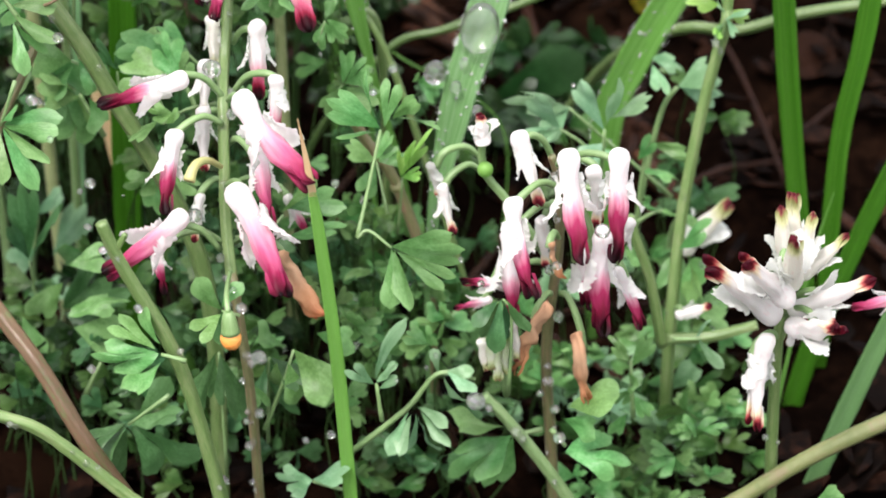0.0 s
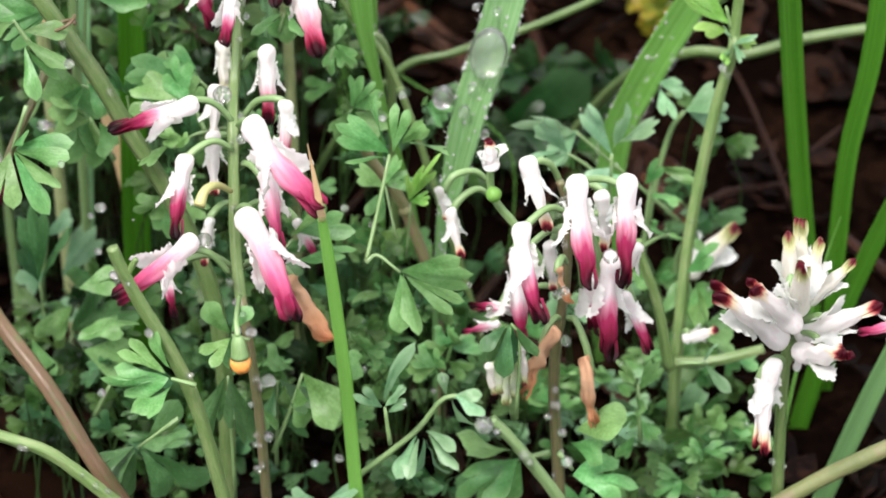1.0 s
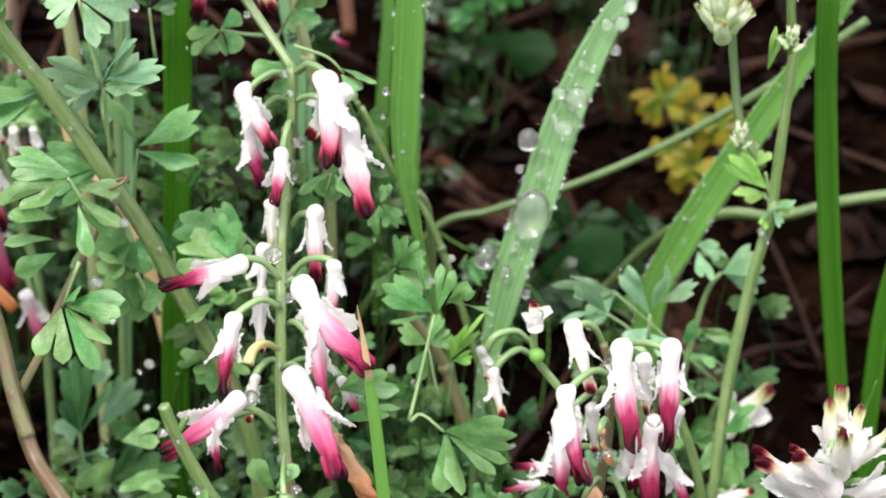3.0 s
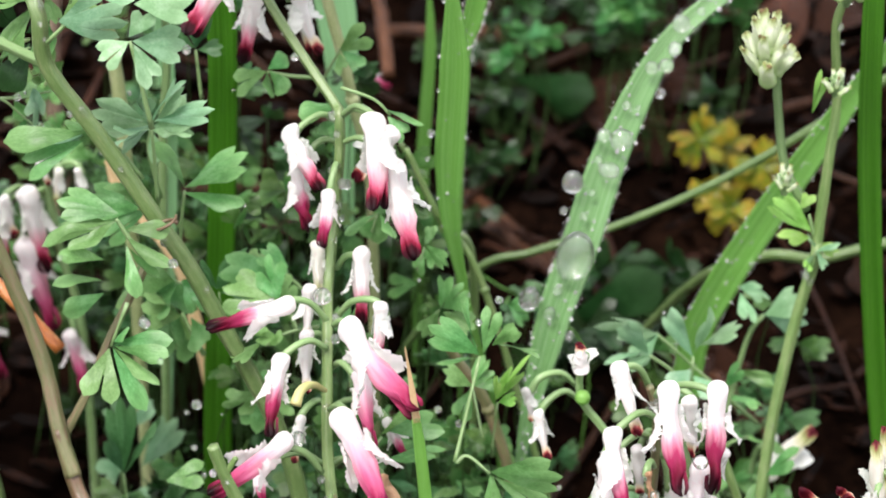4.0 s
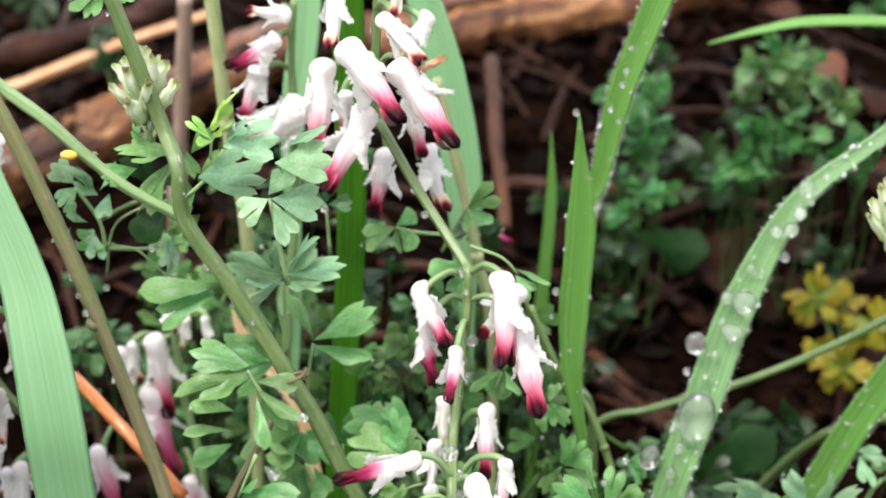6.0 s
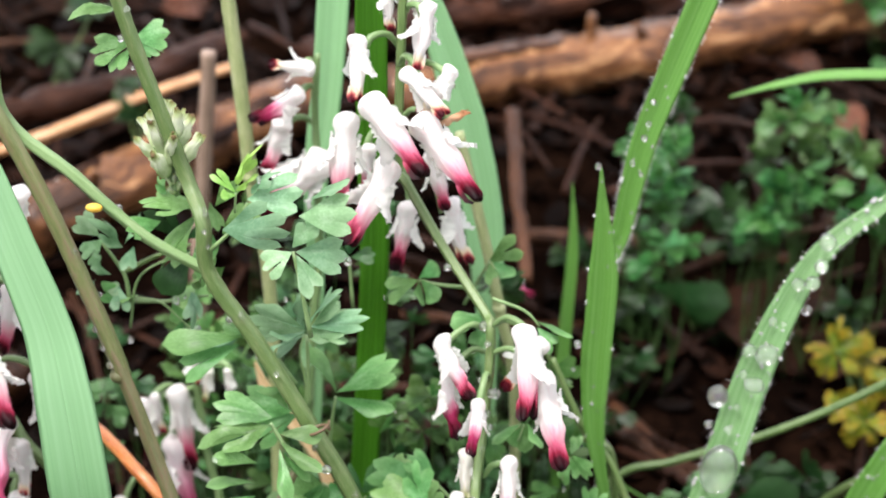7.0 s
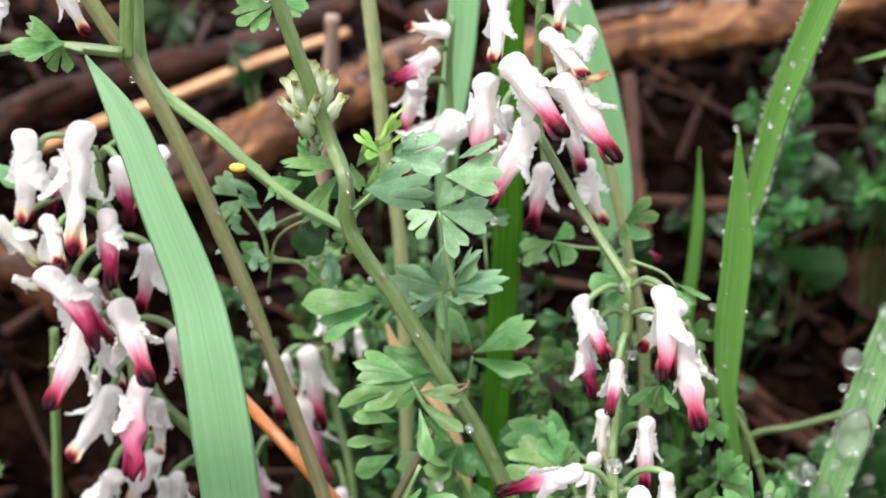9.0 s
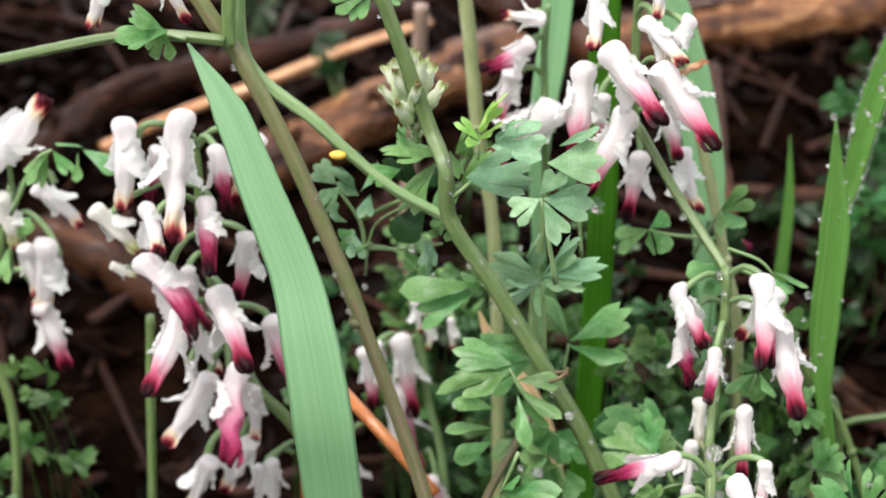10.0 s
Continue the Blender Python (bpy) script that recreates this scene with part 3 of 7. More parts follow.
def leaf(parent, stem_pts, blades, tint="g", thick=0.4, label="", stalk_mat=None):
    """A leaf: its stalk through stem_pts and leaflets (base, tip, width in mm, lobes, roll)."""
    bm = bmesh.new()
    tube(bm, [V(p) for p in stem_pts], thick * 0.75 * MM, thick * 0.45 * MM, 6, 0.05, 4)
    ob = part("leaf", bm, stalk_mat or (STEM_PALE if tint != "d" else STEM), parent, label)
    for base, tip, width, lobes, roll in blades:
        i = LEAVES[0]
        LEAVES[0] += 1
        a, b = V(base), V(tip)
        turn = frame_on(a, b, Vector((0.35 * math.sin(1.7 * i), -0.62, 0.78)), roll + 32 * math.sin(2.4 * i))
        size = (b - a).length
        width = min(width, 900 * size)
        if i % 7 == 4 and tint in "gpy" and b.y < 0.03:
            drop(tuple((b + Vector((0, -0.0002, -0.0004))) / MM), 0.34 + 0.07 * (i % 8), 1.15, 0, 0.95)
        put("leaflet", BLADES[tint, lobes, i % 3], Matrix.Translation(a) @ turn.to_4x4() @ Matrix.Diagonal((size, width * MM, size, 1)), ob)
    return ob


# ---- grass ----
def blade_skin(bm, pts, widths, fold, facing, twist):
    """Skin a blade of real thickness, ribbed and folded along its middle; returns its middle line and its two edges."""
    line = glide([V(p) for p in pts], 8)
    n = len(line) - 1
    rings, edges = [], []
    for i, p in enumerate(line):
        f = i / n
        k = f * (len(widths) - 1)
        j = min(int(k), len(widths) - 2)
        w = (widths[j] + (widths[j + 1] - widths[j]) * (k - j)) * MM / 2
        ahead = (line[min(i + 1, n)] - line[max(i - 1, 0)]).normalized()
        face = Matrix.Rotation(radians(twist * f), 3, ahead) @ Vector(facing)
        side = ahead.cross(face).normalized()
        up = side.cross(ahead)
        up = up if up.dot(face) > 0 else -up
        t = 0.00014
        top = [(g, abs(g) * fold * w + (0.00005 if round(g * 6) % 2 else 0)) for g in (x / 6 for x in range(-6, 7))]
        sway = 1 + 0.03 * noise.noise(p * 300)
        ring = [p + side * g * w * sway + up * (h + 0.5 * t * (abs(g) < 1)) for g, h in top]
        edges.append((ring[0].copy(), ring[-1].copy(), side.copy()))
        ring += [p + side * g * w * sway + up * (h - t) for g, h in top[::-1][1:-1]]
        rings.append(ring)
    steps = [x / 6 for x in range(-6, 7)]
    loft(bm, rings, True, steps + steps[::-1][1:-1], lengths(line))
    return line, edges


def blade(pts, widths, mat, label, fold=0.25, facing=(0, -0.9, 0.45), twist=0.0, hairs=0, dry=None):
    """A grass blade with a rib; hairs: fine hairs along its edges; dry: points and widths of a withered tip."""
    ob = plant("grass_plant", pts[0], label, "grass", "grass blades")
    bm = bmesh.new()
    line, edges = blade_skin(bm, pts, widths, fold, facing, twist)
    part("blade", bm, mat, ob)
    bm = bmesh.new()
    big = max(widths) > 1.5
    tube(bm, line[:-2], 0.00020 if big else 0.00008, 0.00008, 6, 0, 1)
    part("midrib", bm, mat, ob, "raised rib along the middle")
    if hairs:
        rnd = random.Random(hairs)
        bm = bmesh.new()
        for i in range(hairs):
            j, sign = rnd.randrange(8, len(edges) - 1), rnd.choice((-1, 1))
            side = edges[j][2]
            p = edges[j][sign > 0].lerp(edges[j + 1][sign > 0], rnd.random())
            q = p + (side * sign + Vector((rnd.uniform(-0.4, 0.4), rnd.uniform(-0.5, 0.2), rnd.uniform(-0.2, 0.6)))) * rnd.uniform(0.00015, 0.0005)
            tube(bm, [p, q], 0.000013, 0.000006, 3, 0, 1)
        part("hairs", bm, SEPAL, ob, "fine pale hairs along the edges")
    if dry:
        bm = bmesh.new()
        blade_skin(bm, dry[0], dry[1], fold, facing, 0)
        part("dry_tip", bm, GRASS_DRY, ob, "withered orange tip")
    return ob


def dewy(pts, widths, count, seed, size=(0.25, 0.7), rim=0.5, facing=(0, -0.9, 0.45), fold=0.25):
    """Small beads of water scattered over the upper face and edges of a blade."""
    rnd = random.Random(seed)
    bm = bmesh.new()
    line, edges = blade_skin(bm, pts, widths, fold, facing, 0)
    bm.free()
    out = Vector(facing).normalized()
    for i in range(count):
        j, g = rnd.randrange(8, len(line) - 1), (rnd.choice((-1.0, 1.0)) if rnd.random() < rim else rnd.uniform(-0.85, 0.85))
        side = edges[j][1] if g > 0 else edges[j][0]
        p = line[j].lerp(line[j + 1], rnd.random() * 0.9)
        p = p + (side - line[j]) * abs(g)
        s = rnd.uniform(*size) * (1.5 if rnd.random() < 0.12 else 1)
        DEW.append((p + out * s * 0.3 * MM, s * MM / 2, rnd.uniform(0.9, 1.3)))


# ---- litter ----
def branch(pts, r0, r1, mat, label, name="dead_branch", category="branch", rough=0.35, seg=14, group=""):
    bm = bmesh.new()
    tube(bm, [V(p) for p in pts], r0 * MM, r1 * MM, seg, rough * 0.4, 10, 0.03)
    for v in bm.verts:
        v.co += Vector((noise.noise(v.co * 260), noise.noise(v.co * 260 + Vector((5, 0, 0))), noise.noise(v.co * 260 + Vector((0, 5, 0))))) * r0 * MM * rough
    ob = part(name, bm, mat, None)
    if r0 > 2.2 and category == "branch":
        rnd = random.Random(int(1000 * r0))
        line = glide([V(p) for p in pts], 10)
        for k in range(3):
            p = line[rnd.randrange(4, len(line) - 4)]
            out = Vector((rnd.uniform(-0.6, 0.6), rnd.uniform(-0.7, 0.1), rnd.uniform(0.3, 1))).normalized()
            bm = bmesh.new()
            tube(bm, [p, p + out * r0 * 1.1 * MM, p + out * r0 * rnd.uniform(1.4, 2.2) * MM + Vector((0.001, 0, 0.0004))], r0 * 0.28 * MM, r0 * 0.14 * MM, 7, 0.2, 3)
            part("twig_stub", bm, mat, ob, "broken side twig")
        for k in range(12):
            i = rnd.randrange(2, len(line) - 3)
            ahead = (line[i + 1] - line[i]).normalized()
            side = ahead.cross(Vector((0, 0, 1))).normalized()
            up = side.cross(ahead)
            a0, wide, long = rnd.uniform(-0.2, 2.6), rnd.uniform(0.2, 0.6), rnd.uniform(1.0, 3.0) * r0 * MM
            bm = bmesh.new()
            rows = []
            for u in (0, 0.35, 0.7, 1):
                c = line[i] + ahead * long * (u - 0.5)
                rows.append([c + (-side * math.cos(a) + up * math.sin(a)) * r0 * MM * h for a, h in
                             [(a0 + wide * (v - 0.5) * (1 - 0.5 * abs(u - 0.5)), 1.10 + 0.10 * rnd.random()) for v in (0, 0.5, 1)] + [(a0 + wide * (v - 0.5), 0.92) for v in (1, 0.5, 0)]])
            loft(bm, rows)
            part("bark_flake", bm, rnd.choice((mat, BARK)), ob)
    if category in ("cane", "straw"):
        rnd = random.Random(int(900 * r0) + len(pts))
        line = glide([V(p) for p in pts], 10)
        for k in range(7):
            i = rnd.randrange(2, len(line) - 6)
            ahead = (line[i + 1] - line[i]).normalized()
            side = ahead.cross(Vector((0, 0, 1))).normalized()
            out = (side * rnd.uniform(-0.9, 0.9) + side.cross(ahead) * 0.7).normalized() * r0 * 0.96 * MM
            bm = bmesh.new()
            tube(bm, [line[j] + out * (1 + 0.05 * (j - i == 4)) for j in range(i, i + 5)], r0 * 0.10 * MM, r0 * 0.05 * MM, 5, 0.2, 2)
            part("fibre", bm, mat, ob, "loose fibre along the stalk")
    return tagged(ob, label, category, group)


def dead_leaf(p, size, turn, tilt, seed, mat=None):
    bm = bmesh.new()
    rnd = random.Random(seed)
    curl = rnd.uniform(0.25, 0.7)
    grid = []
    for i in range(11):
        f = i / 10
        half = 0.34 * math.sin(math.pi * (0.04 + 0.94 * f)) ** 0.8
        grid.append([bm.verts.new(((f - 0.5), g * half, curl * (g * half) ** 2 * 2 + 0.10 * math.sin(f * 5 + seed) + 0.05 * noise.noise(Vector((f * 4, g * 2, seed))))) for g in (-1, -0.6, -0.2, 0.2, 0.6, 1)])
    for a, b in zip(grid, grid[1:]):
        for j in range(5):
            bm.faces.new((a[j], a[j + 1], b[j + 1], b[j]))
    m = Matrix.Translation(V(p)) @ pose(0, 0, 0, tilt, 0.5 * tilt, turn) @ Matrix.Scale(size * MM, 4)
    ribs = [(grid[i][2].co + grid[i][3].co) / 2 for i in range(11)]
    ob = put("dead_leaf", mesh_of("dead_leaf", bm, mat or LITTER), m)
    bm = bmesh.new()
    tube(bm, [ribs[0] - Vector((0.12, 0, 0))] + ribs, 0.022, 0.010, 5, 0, 1)
    put("midrib", mesh_of("midrib", bm, mat or LITTER), m, ob)
    return tagged(ob, "curled brown dead leaf on the wet ground", "dead leaf", "leaf litter")


def tall_stem(pts, r0, r1, mat, label, group=""):
    """A long bare stem with swollen nodes."""
    ob = plant("grass_plant", pts[0], label, "grass", group)
    stalk(ob, pts, r0, r1, mat, seg=9)
    for p in pts[2:-1:2]:
        bm = bmesh.new()
        bmesh.ops.create_icosphere(bm, subdivisions=2, radius=r0 * 1.18 * MM, matrix=Matrix.Translation(V(p)))
        part("node", bm, mat, ob)
    return ob


def debris(count, seed):
    """Crumbs, flakes and needles of rotted leaf on the soil: one scattered mass."""
    rnd = random.Random(seed)
    verts, faces = [], []
    for i in range(count):
        x, y = rnd.uniform(-190, 190), rnd.uniform(-30, 430)
        m = pose(x, y, ground_height(x, y) + rnd.uniform(-0.5, 2.0), rnd.uniform(-35, 35), rnd.uniform(-35, 35), rnd.uniform(0, 360))
        a, b, c = rnd.uniform(1.0, 6.0), rnd.uniform(0.4, 2.2), rnd.uniform(0.15, 0.5)
        k = len(verts)
        for u, v in ((-a, -b * 0.5), (-a * 0.4, -b), (a * 0.6, -b * 0.8), (a, 0.1 * b), (a * 0.3, b), (-a * 0.7, b * 0.7)):
            lift = 0.12 * u * u / a
            verts += [(m @ Vector((u, v, c + lift))) * MM, (m @ Vector((u, v, lift))) * MM]
        faces += [[k + j for j in (0, 2, 4, 6, 8, 10)], [k + j for j in (11, 9, 7, 5, 3, 1)]]
        faces += [[k + j, k + j + 1, k + (j + 3) % 12, k + (j + 2) % 12] for j in range(0, 12, 2)]
    me = bpy.data.meshes.new("leaf_debris")
    me.from_pydata(verts, [], faces)
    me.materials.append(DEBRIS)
    return tagged(put("leaf_debris", me, Matrix.Identity(4)), "scattered dark crumbs and flakes of rotted leaves", "debris", "", "stuff")


def weed_patch(xs, ys, zs, count, tints, size, seed, label, low=False):
    """Leafy weeds scattered in a block of the place, in mm; low: close to the ground."""
    rnd = random.Random(seed)
    for i in range(count):
        x, y = rnd.uniform(*xs), rnd.uniform(*ys)
        floor = ground_height(x, y)
        z = floor + rnd.uniform(*zs) if low else rnd.uniform(*zs)
        ob = plant("weed", (x, y, floor - 2), label, "weed", "low weeds")
        tint = rnd.choice(tints)
        for k in range(3 if low else 2):
            c = Vector((x + rnd.uniform(-3, 3), y + rnd.uniform(-2, 2), max(floor + 3, z + rnd.uniform(-3, 3))))
            turn, blades = rnd.uniform(0, 6.28), []
            for j in range(rnd.randint(3, 5)):
                a, r = turn + j * rnd.uniform(0.85, 1.35), rnd.uniform(*size)
                tip = c + Vector((math.cos(a), -0.4 * math.sin(a) + rnd.uniform(-0.6, 0.4), 0.8 * math.sin(a))) * r
                blades.append((c, tip, r * rnd.uniform(0.55, 0.95), rnd.choice((2, 3, 3)), rnd.uniform(-35, 35)))
            foot = Vector((x + rnd.uniform(-2, 2), y + 2, floor - 2))
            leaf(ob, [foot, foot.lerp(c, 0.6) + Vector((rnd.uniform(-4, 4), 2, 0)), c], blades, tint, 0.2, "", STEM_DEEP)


# ---- the place ----

# the long flowering shoot with three racemes
shoot_a = plant("fumitory_plant", (-8.1, -12.1, -2.5), "fumitory shoot with three hanging racemes of white and rose flowers", "plant")
stalk(shoot_a, [(-8.1, -12.1, -2.5), (-8.1, -12.1, 7.8), (-8.3, -12.1, 18.6), (-8.7, -11.5, 33.1), (-9.6, -10.5, 43.7), (-10.1, -8.9, 45.8)], 0.55, 0.52, STEM_BROWN)
stalk(shoot_a, [(-10, -9.4, 45.1), (-10.7, -6, 49.6), (-10.9, -2.7, 55.7), (-11.1, 1, 61), (-11.6, 7.7, 62), (-11.1, 11.4, 68.4), (-10.6, 13.3, 75.6), (-10.7, 13.7, 79.3), (-11.3, 15.9, 79.7), (-16.6, 20.9, 85.4), (-21.1, 23.8, 91.8), (-22, 26, 92), (-22, 26, 100.1), (-21.7, 26, 109.4), (-21.5, 26, 115.9)], 0.60, 0.49, STEM)
flower(shoot_a, (-14.2, -1.2, 64.6), (-23.5, -3.7, 62.7), (-11, 1, 61), "deep")
flower(shoot_a, (-9.1, -4.6, 64.1), (-0.9, -12.6, 58.3), (-10.2, -1.8, 62.4), "pink")
flower(shoot_a, (-5.2, 0.8, 64), (-5.7, -1.1, 57.5), (-10.6, 2.9, 60.1), "blush")
flower(shoot_a, (-15.6, -4.5, 60.4), (-16.4, -10.6, 53.8), (-11, -1.6, 59.4), "deep")
flower(shoot_a, (-7.5, -3.1, 58), (-5.8, -8.3, 50.8), (-10.6, -0.4, 56.3), "pink")
flower(shoot_a, (-8.9, -8.9, 56.3), (-3.2, -18.7, 49.4), (-10.4, -6.2, 54.7), "pink")
flower(shoot_a, (-14, -10.6, 53.9), (-21.9, -16.9, 50.4), (-10.9, -10.3, 49.5), "pink")
flower(shoot_a, (-13.6, 3.5, 58.6), (-13.7, 1, 52), (-11.9, 5.8, 55.7), "white")
flower(shoot_a, (-13.6, 6.8, 62.4), (-13.9, 4.9, 56.2), (-11.7, 8.6, 57.9), "white")
flower(shoot_a, (-7.9, 8, 66.6), (-7.9, 5.5, 58.1), (-10.9, 10, 62.5), "blush")
flower(shoot_a, (-12.9, 10, 66), (-12.7, 8.2, 59.8), (-11.4, 12.1, 62.2), "bud")
flower(shoot_a, (-5.1, 1.6, 48.6), (-2.4, -1.3, 45), (-11.4, 4.1, 47.9), "deep")
flower(shoot_a, (-18.3, -7.1, 48), (-17, -10.4, 43.8), (-11.3, -5, 46.8), "deep")
flower(shoot_a, (-14.1, 0.3, 49.6), (-14.8, -3, 45.4), (-11.8, 3.1, 49.2), "white")
flower(shoot_a, (-16.3, 12.6, 78.3), (-12.4, 8.7, 72.6), (-11, 15.7, 77.6), "blush", 1.15)
flower(shoot_a, (-6.5, 10.7, 81.3), (-5.8, 5.3, 72.3), (-10.4, 13.7, 79.3), "blush", 1.15)
flower(shoot_a, (-4.7, 15.6, 77.2), (-9.2, 15, 71), (-11, 18.8, 76.6), "white", 1.15)
flower(shoot_a, (-4.8, 10.1, 76.1), (-2, 3.7, 67.3), (-10.4, 13.4, 76.2), "blush", 1.15)
flower(shoot_a, (-15.5, 13.1, 73.5), (-14, 10.2, 66.8), (-11.2, 16.5, 74.6), "deep", 1.15)
flower(shoot_a, (-11.3, 8.7, 72.8), (-11.8, 3.9, 68.4), (-10.7, 12.1, 74.1), "deep", 1.15)
flower(shoot_a, (-26.1, 23.9, 108.8), (-26.1, 20.6, 102.1), (-22.1, 27.1, 106.4), "white", 1.2)
flower(shoot_a, (-18.5, 23.9, 113), (-19.7, 21.7, 105.8), (-21.8, 27.1, 109.7), "white", 1.2)
flower(shoot_a, (-15.5, 22.8, 105.8), (-19.1, 20.6, 100.9), (-21.7, 26, 103.5), "white", 1.2)
flower(shoot_a, (-20.9, 21.7, 105.9), (-16, 18.4, 101.9), (-21.9, 25, 105.2), "white", 1.2)
flower(shoot_a, (-24.6, 19.5, 103.3), (-17.7, 14, 96.5), (-21.7, 22.8, 99.7), "blush", 1.2)
flower(shoot_a, (-27.3, 22.8, 100.3), (-28.1, 19.3, 89.6), (-22.3, 26, 96.8), "blush", 1.2)
flower(shoot_a, (-21.8, 19.5, 96), (-26.5, 14.7, 87.6), (-21.7, 22.8, 96.8), "blush", 1.2)
flower(shoot_a, (-19.2, 20.6, 100.9), (-12.1, 15.1, 93.4), (-21.7, 23.9, 98.9), "blush", 1.2)
flower(shoot_a, (-25.8, 28.2, 94.4), (-26.2, 27.8, 88.5), (-22.8, 31.5, 95.2), "blush", 1.2)
flower(shoot_a, (-18.9, 29.3, 93.5), (-16.9, 28.6, 86.3), (-22.5, 32.6, 93.4), "blush", 1.2)
flower(shoot_a, (-21.3, 30.8, 86.4), (-22.8, 29.9, 77.9), (-22.9, 34.5, 89.8), "blush", 1.2)
flower(shoot_a, (-17.1, 31.9, 86.5), (-14.8, 31, 78.4), (-22.7, 35.5, 89.4), "white", 1.2)
flower(shoot_a, (-23.5, 27.1, 114.2), (-23.3, 27.1, 108.3), (-22.2, 30.4, 112.5), "white", 1.2)
flower(shoot_a, (-20.8, 28.2, 113.9), (-19.9, 28.2, 108.7), (-22.1, 31.5, 113.5), "white", 1.2)
flower(shoot_a, (-12.8, 68, 59), (-8.4, 68, 56.8), (-14.1, 71.7, 56.5), "pink", 1.1)
flower(shoot_a, (-16.9, 20.6, 100), (-13.7, 20.6, 101.8), (-18.8, 23.8, 98.4), "dead", 0.9)

# the side shoot with a few pale flowers
shoot_b = plant("fumitory_plant", (-37.5, 42.3, -2.5), "slender fumitory shoot with a small pale raceme", "plant")
stalk(shoot_b, [(-37.5, 42.3, -2.5), (-35.4, 43, 54.8), (-34, 43, 72.2), (-34, 43.1, 85.8), (-34.1, 43.1, 93.2), (-33.6, 43, 99.4)], 0.63, 0.34, STEM_PALE)
flower(shoot_b, (-33.6, 40.8, 98.3), (-39.1, 40.8, 98.8), (-33.9, 44.2, 96.3), "white", 1.4)
flower(shoot_b, (-34.8, 40.8, 95.4), (-41, 40.8, 91.1), (-34, 44.2, 94.2), "deep", 1.4)
flower(shoot_b, (-37.3, 40.8, 92), (-39.6, 40.8, 84.6), (-34.2, 44.2, 89.7), "blush", 1.4)
flower(shoot_b, (-31.8, 40.8, 87.7), (-41.2, 40.8, 79.2), (-34, 44.2, 85.3), "blush", 1.4)

# the shoot with the crowded raceme
shoot_c = plant("fumitory_plant", (24.9, -4.4, -2.5), "fumitory shoot with a crowded raceme of white and magenta flowers", "plant")
stalk(shoot_c, [(24.9, -4.4, -2.5), (25, -3.3, 0.3), (24, -3.3, 17.5), (23.1, -3.3, 31.8), (24.1, -3.3, 44.5), (24.1, -3.3, 53), (23.2, -3.3, 56.9)], 0.78, 0.42, STEM_BROWN)
flower(shoot_c, (19.5, -4.4, 60.6), (22, -7.5, 53.4), (23.6, -1.2, 54.5), "white", 0.95)
flower(shoot_c, (24.4, -8.5, 61), (26, -14.8, 51.1), (23.8, -5.4, 57.1), "deep", 0.95)
flower(shoot_c, (30, -6.5, 60), (29.9, -11.7, 49.3), (24.1, -3.3, 55.1), "deep", 0.95)
flower(shoot_c, (18.6, -9.6, 55.7), (21.2, -15.9, 47.4), (23.8, -6.5, 55.1), "deep", 0.95)
flower(shoot_c, (19.1, -5.4, 49.5), (19.3, -7.5, 37.8), (24, -2.3, 49.6), "deep", 0.95)
flower(shoot_c, (28.2, -9.6, 52.2), (28.2, -12.7, 41.1), (24.1, -6.5, 55.1), "deep", 0.95)
flower(shoot_c, (30.3, -5.4, 44.6), (33.3, -8.6, 38.7), (24.3, -2.3, 47.4), "deep", 0.95)
flower(shoot_c, (18.7, -5.4, 41.9), (13.7, -7.5, 44), (23.8, -2.3, 43.8), "deep", 0.95)
flower(shoot_c, (17.2, -1.2, 37.1), (12.9, -1.2, 35.8), (24, 1.9, 39.5), "pink", 0.95)
flower(shoot_c, (26.5, -1.2, 43.9), (27.4, -1.2, 36), (24.3, 1.9, 46.2), "deep", 0.95)
flower(shoot_c, (31.9, -2.3, 48.6), (29.9, -2.3, 43), (24.3, 0.9, 49.7), "blush", 0.95)
flower(shoot_c, (11.5, 4, 48.8), (12.8, 1.9, 43.4), (15.9, 7.1, 48.4), "white", 0.95)
flower(shoot_c, (10.2, 9.2, 48.2), (11.2, 9.2, 43.7), (15.9, 12.4, 46.6), "white", 0.95)
flower(shoot_c, (22.2, -3.3, 49.5), (22.9, -3.3, 43), (24, -0.2, 49), "white", 0.95)
flower(shoot_c, (27.8, -0.2, 53.9), (28.6, -0.2, 46.1), (24.2, 3, 51.2), "white", 0.95)
flower(shoot_c, (22.8, -8.6, 42.3), (19.5, -8.6, 32.7), (23.4, -5.4, 40.9), "dead", 0.7)
flower(shoot_c, (26, -8.6, 38.1), (27.5, -8.6, 28.5), (24.4, -5.4, 40.9), "dead", 0.7)
flower(shoot_c, (23, -8.6, 49.8), (24, -8.6, 45.2), (24, -5.4, 48.1), "dead", 0.7)
stalk(shoot_c, [(24.3, 0.9, 39.4), (18.9, 0.9, 48.2), (16.2, 0.9, 52.4), (15.9, 0.9, 57.7)], 0.49, 0.37, STEM_PALE)
flower(shoot_c, (16, -0.2, 56.6), (15.7, -0.2, 60), (15.9, 3, 53.2), "white", 2.2)

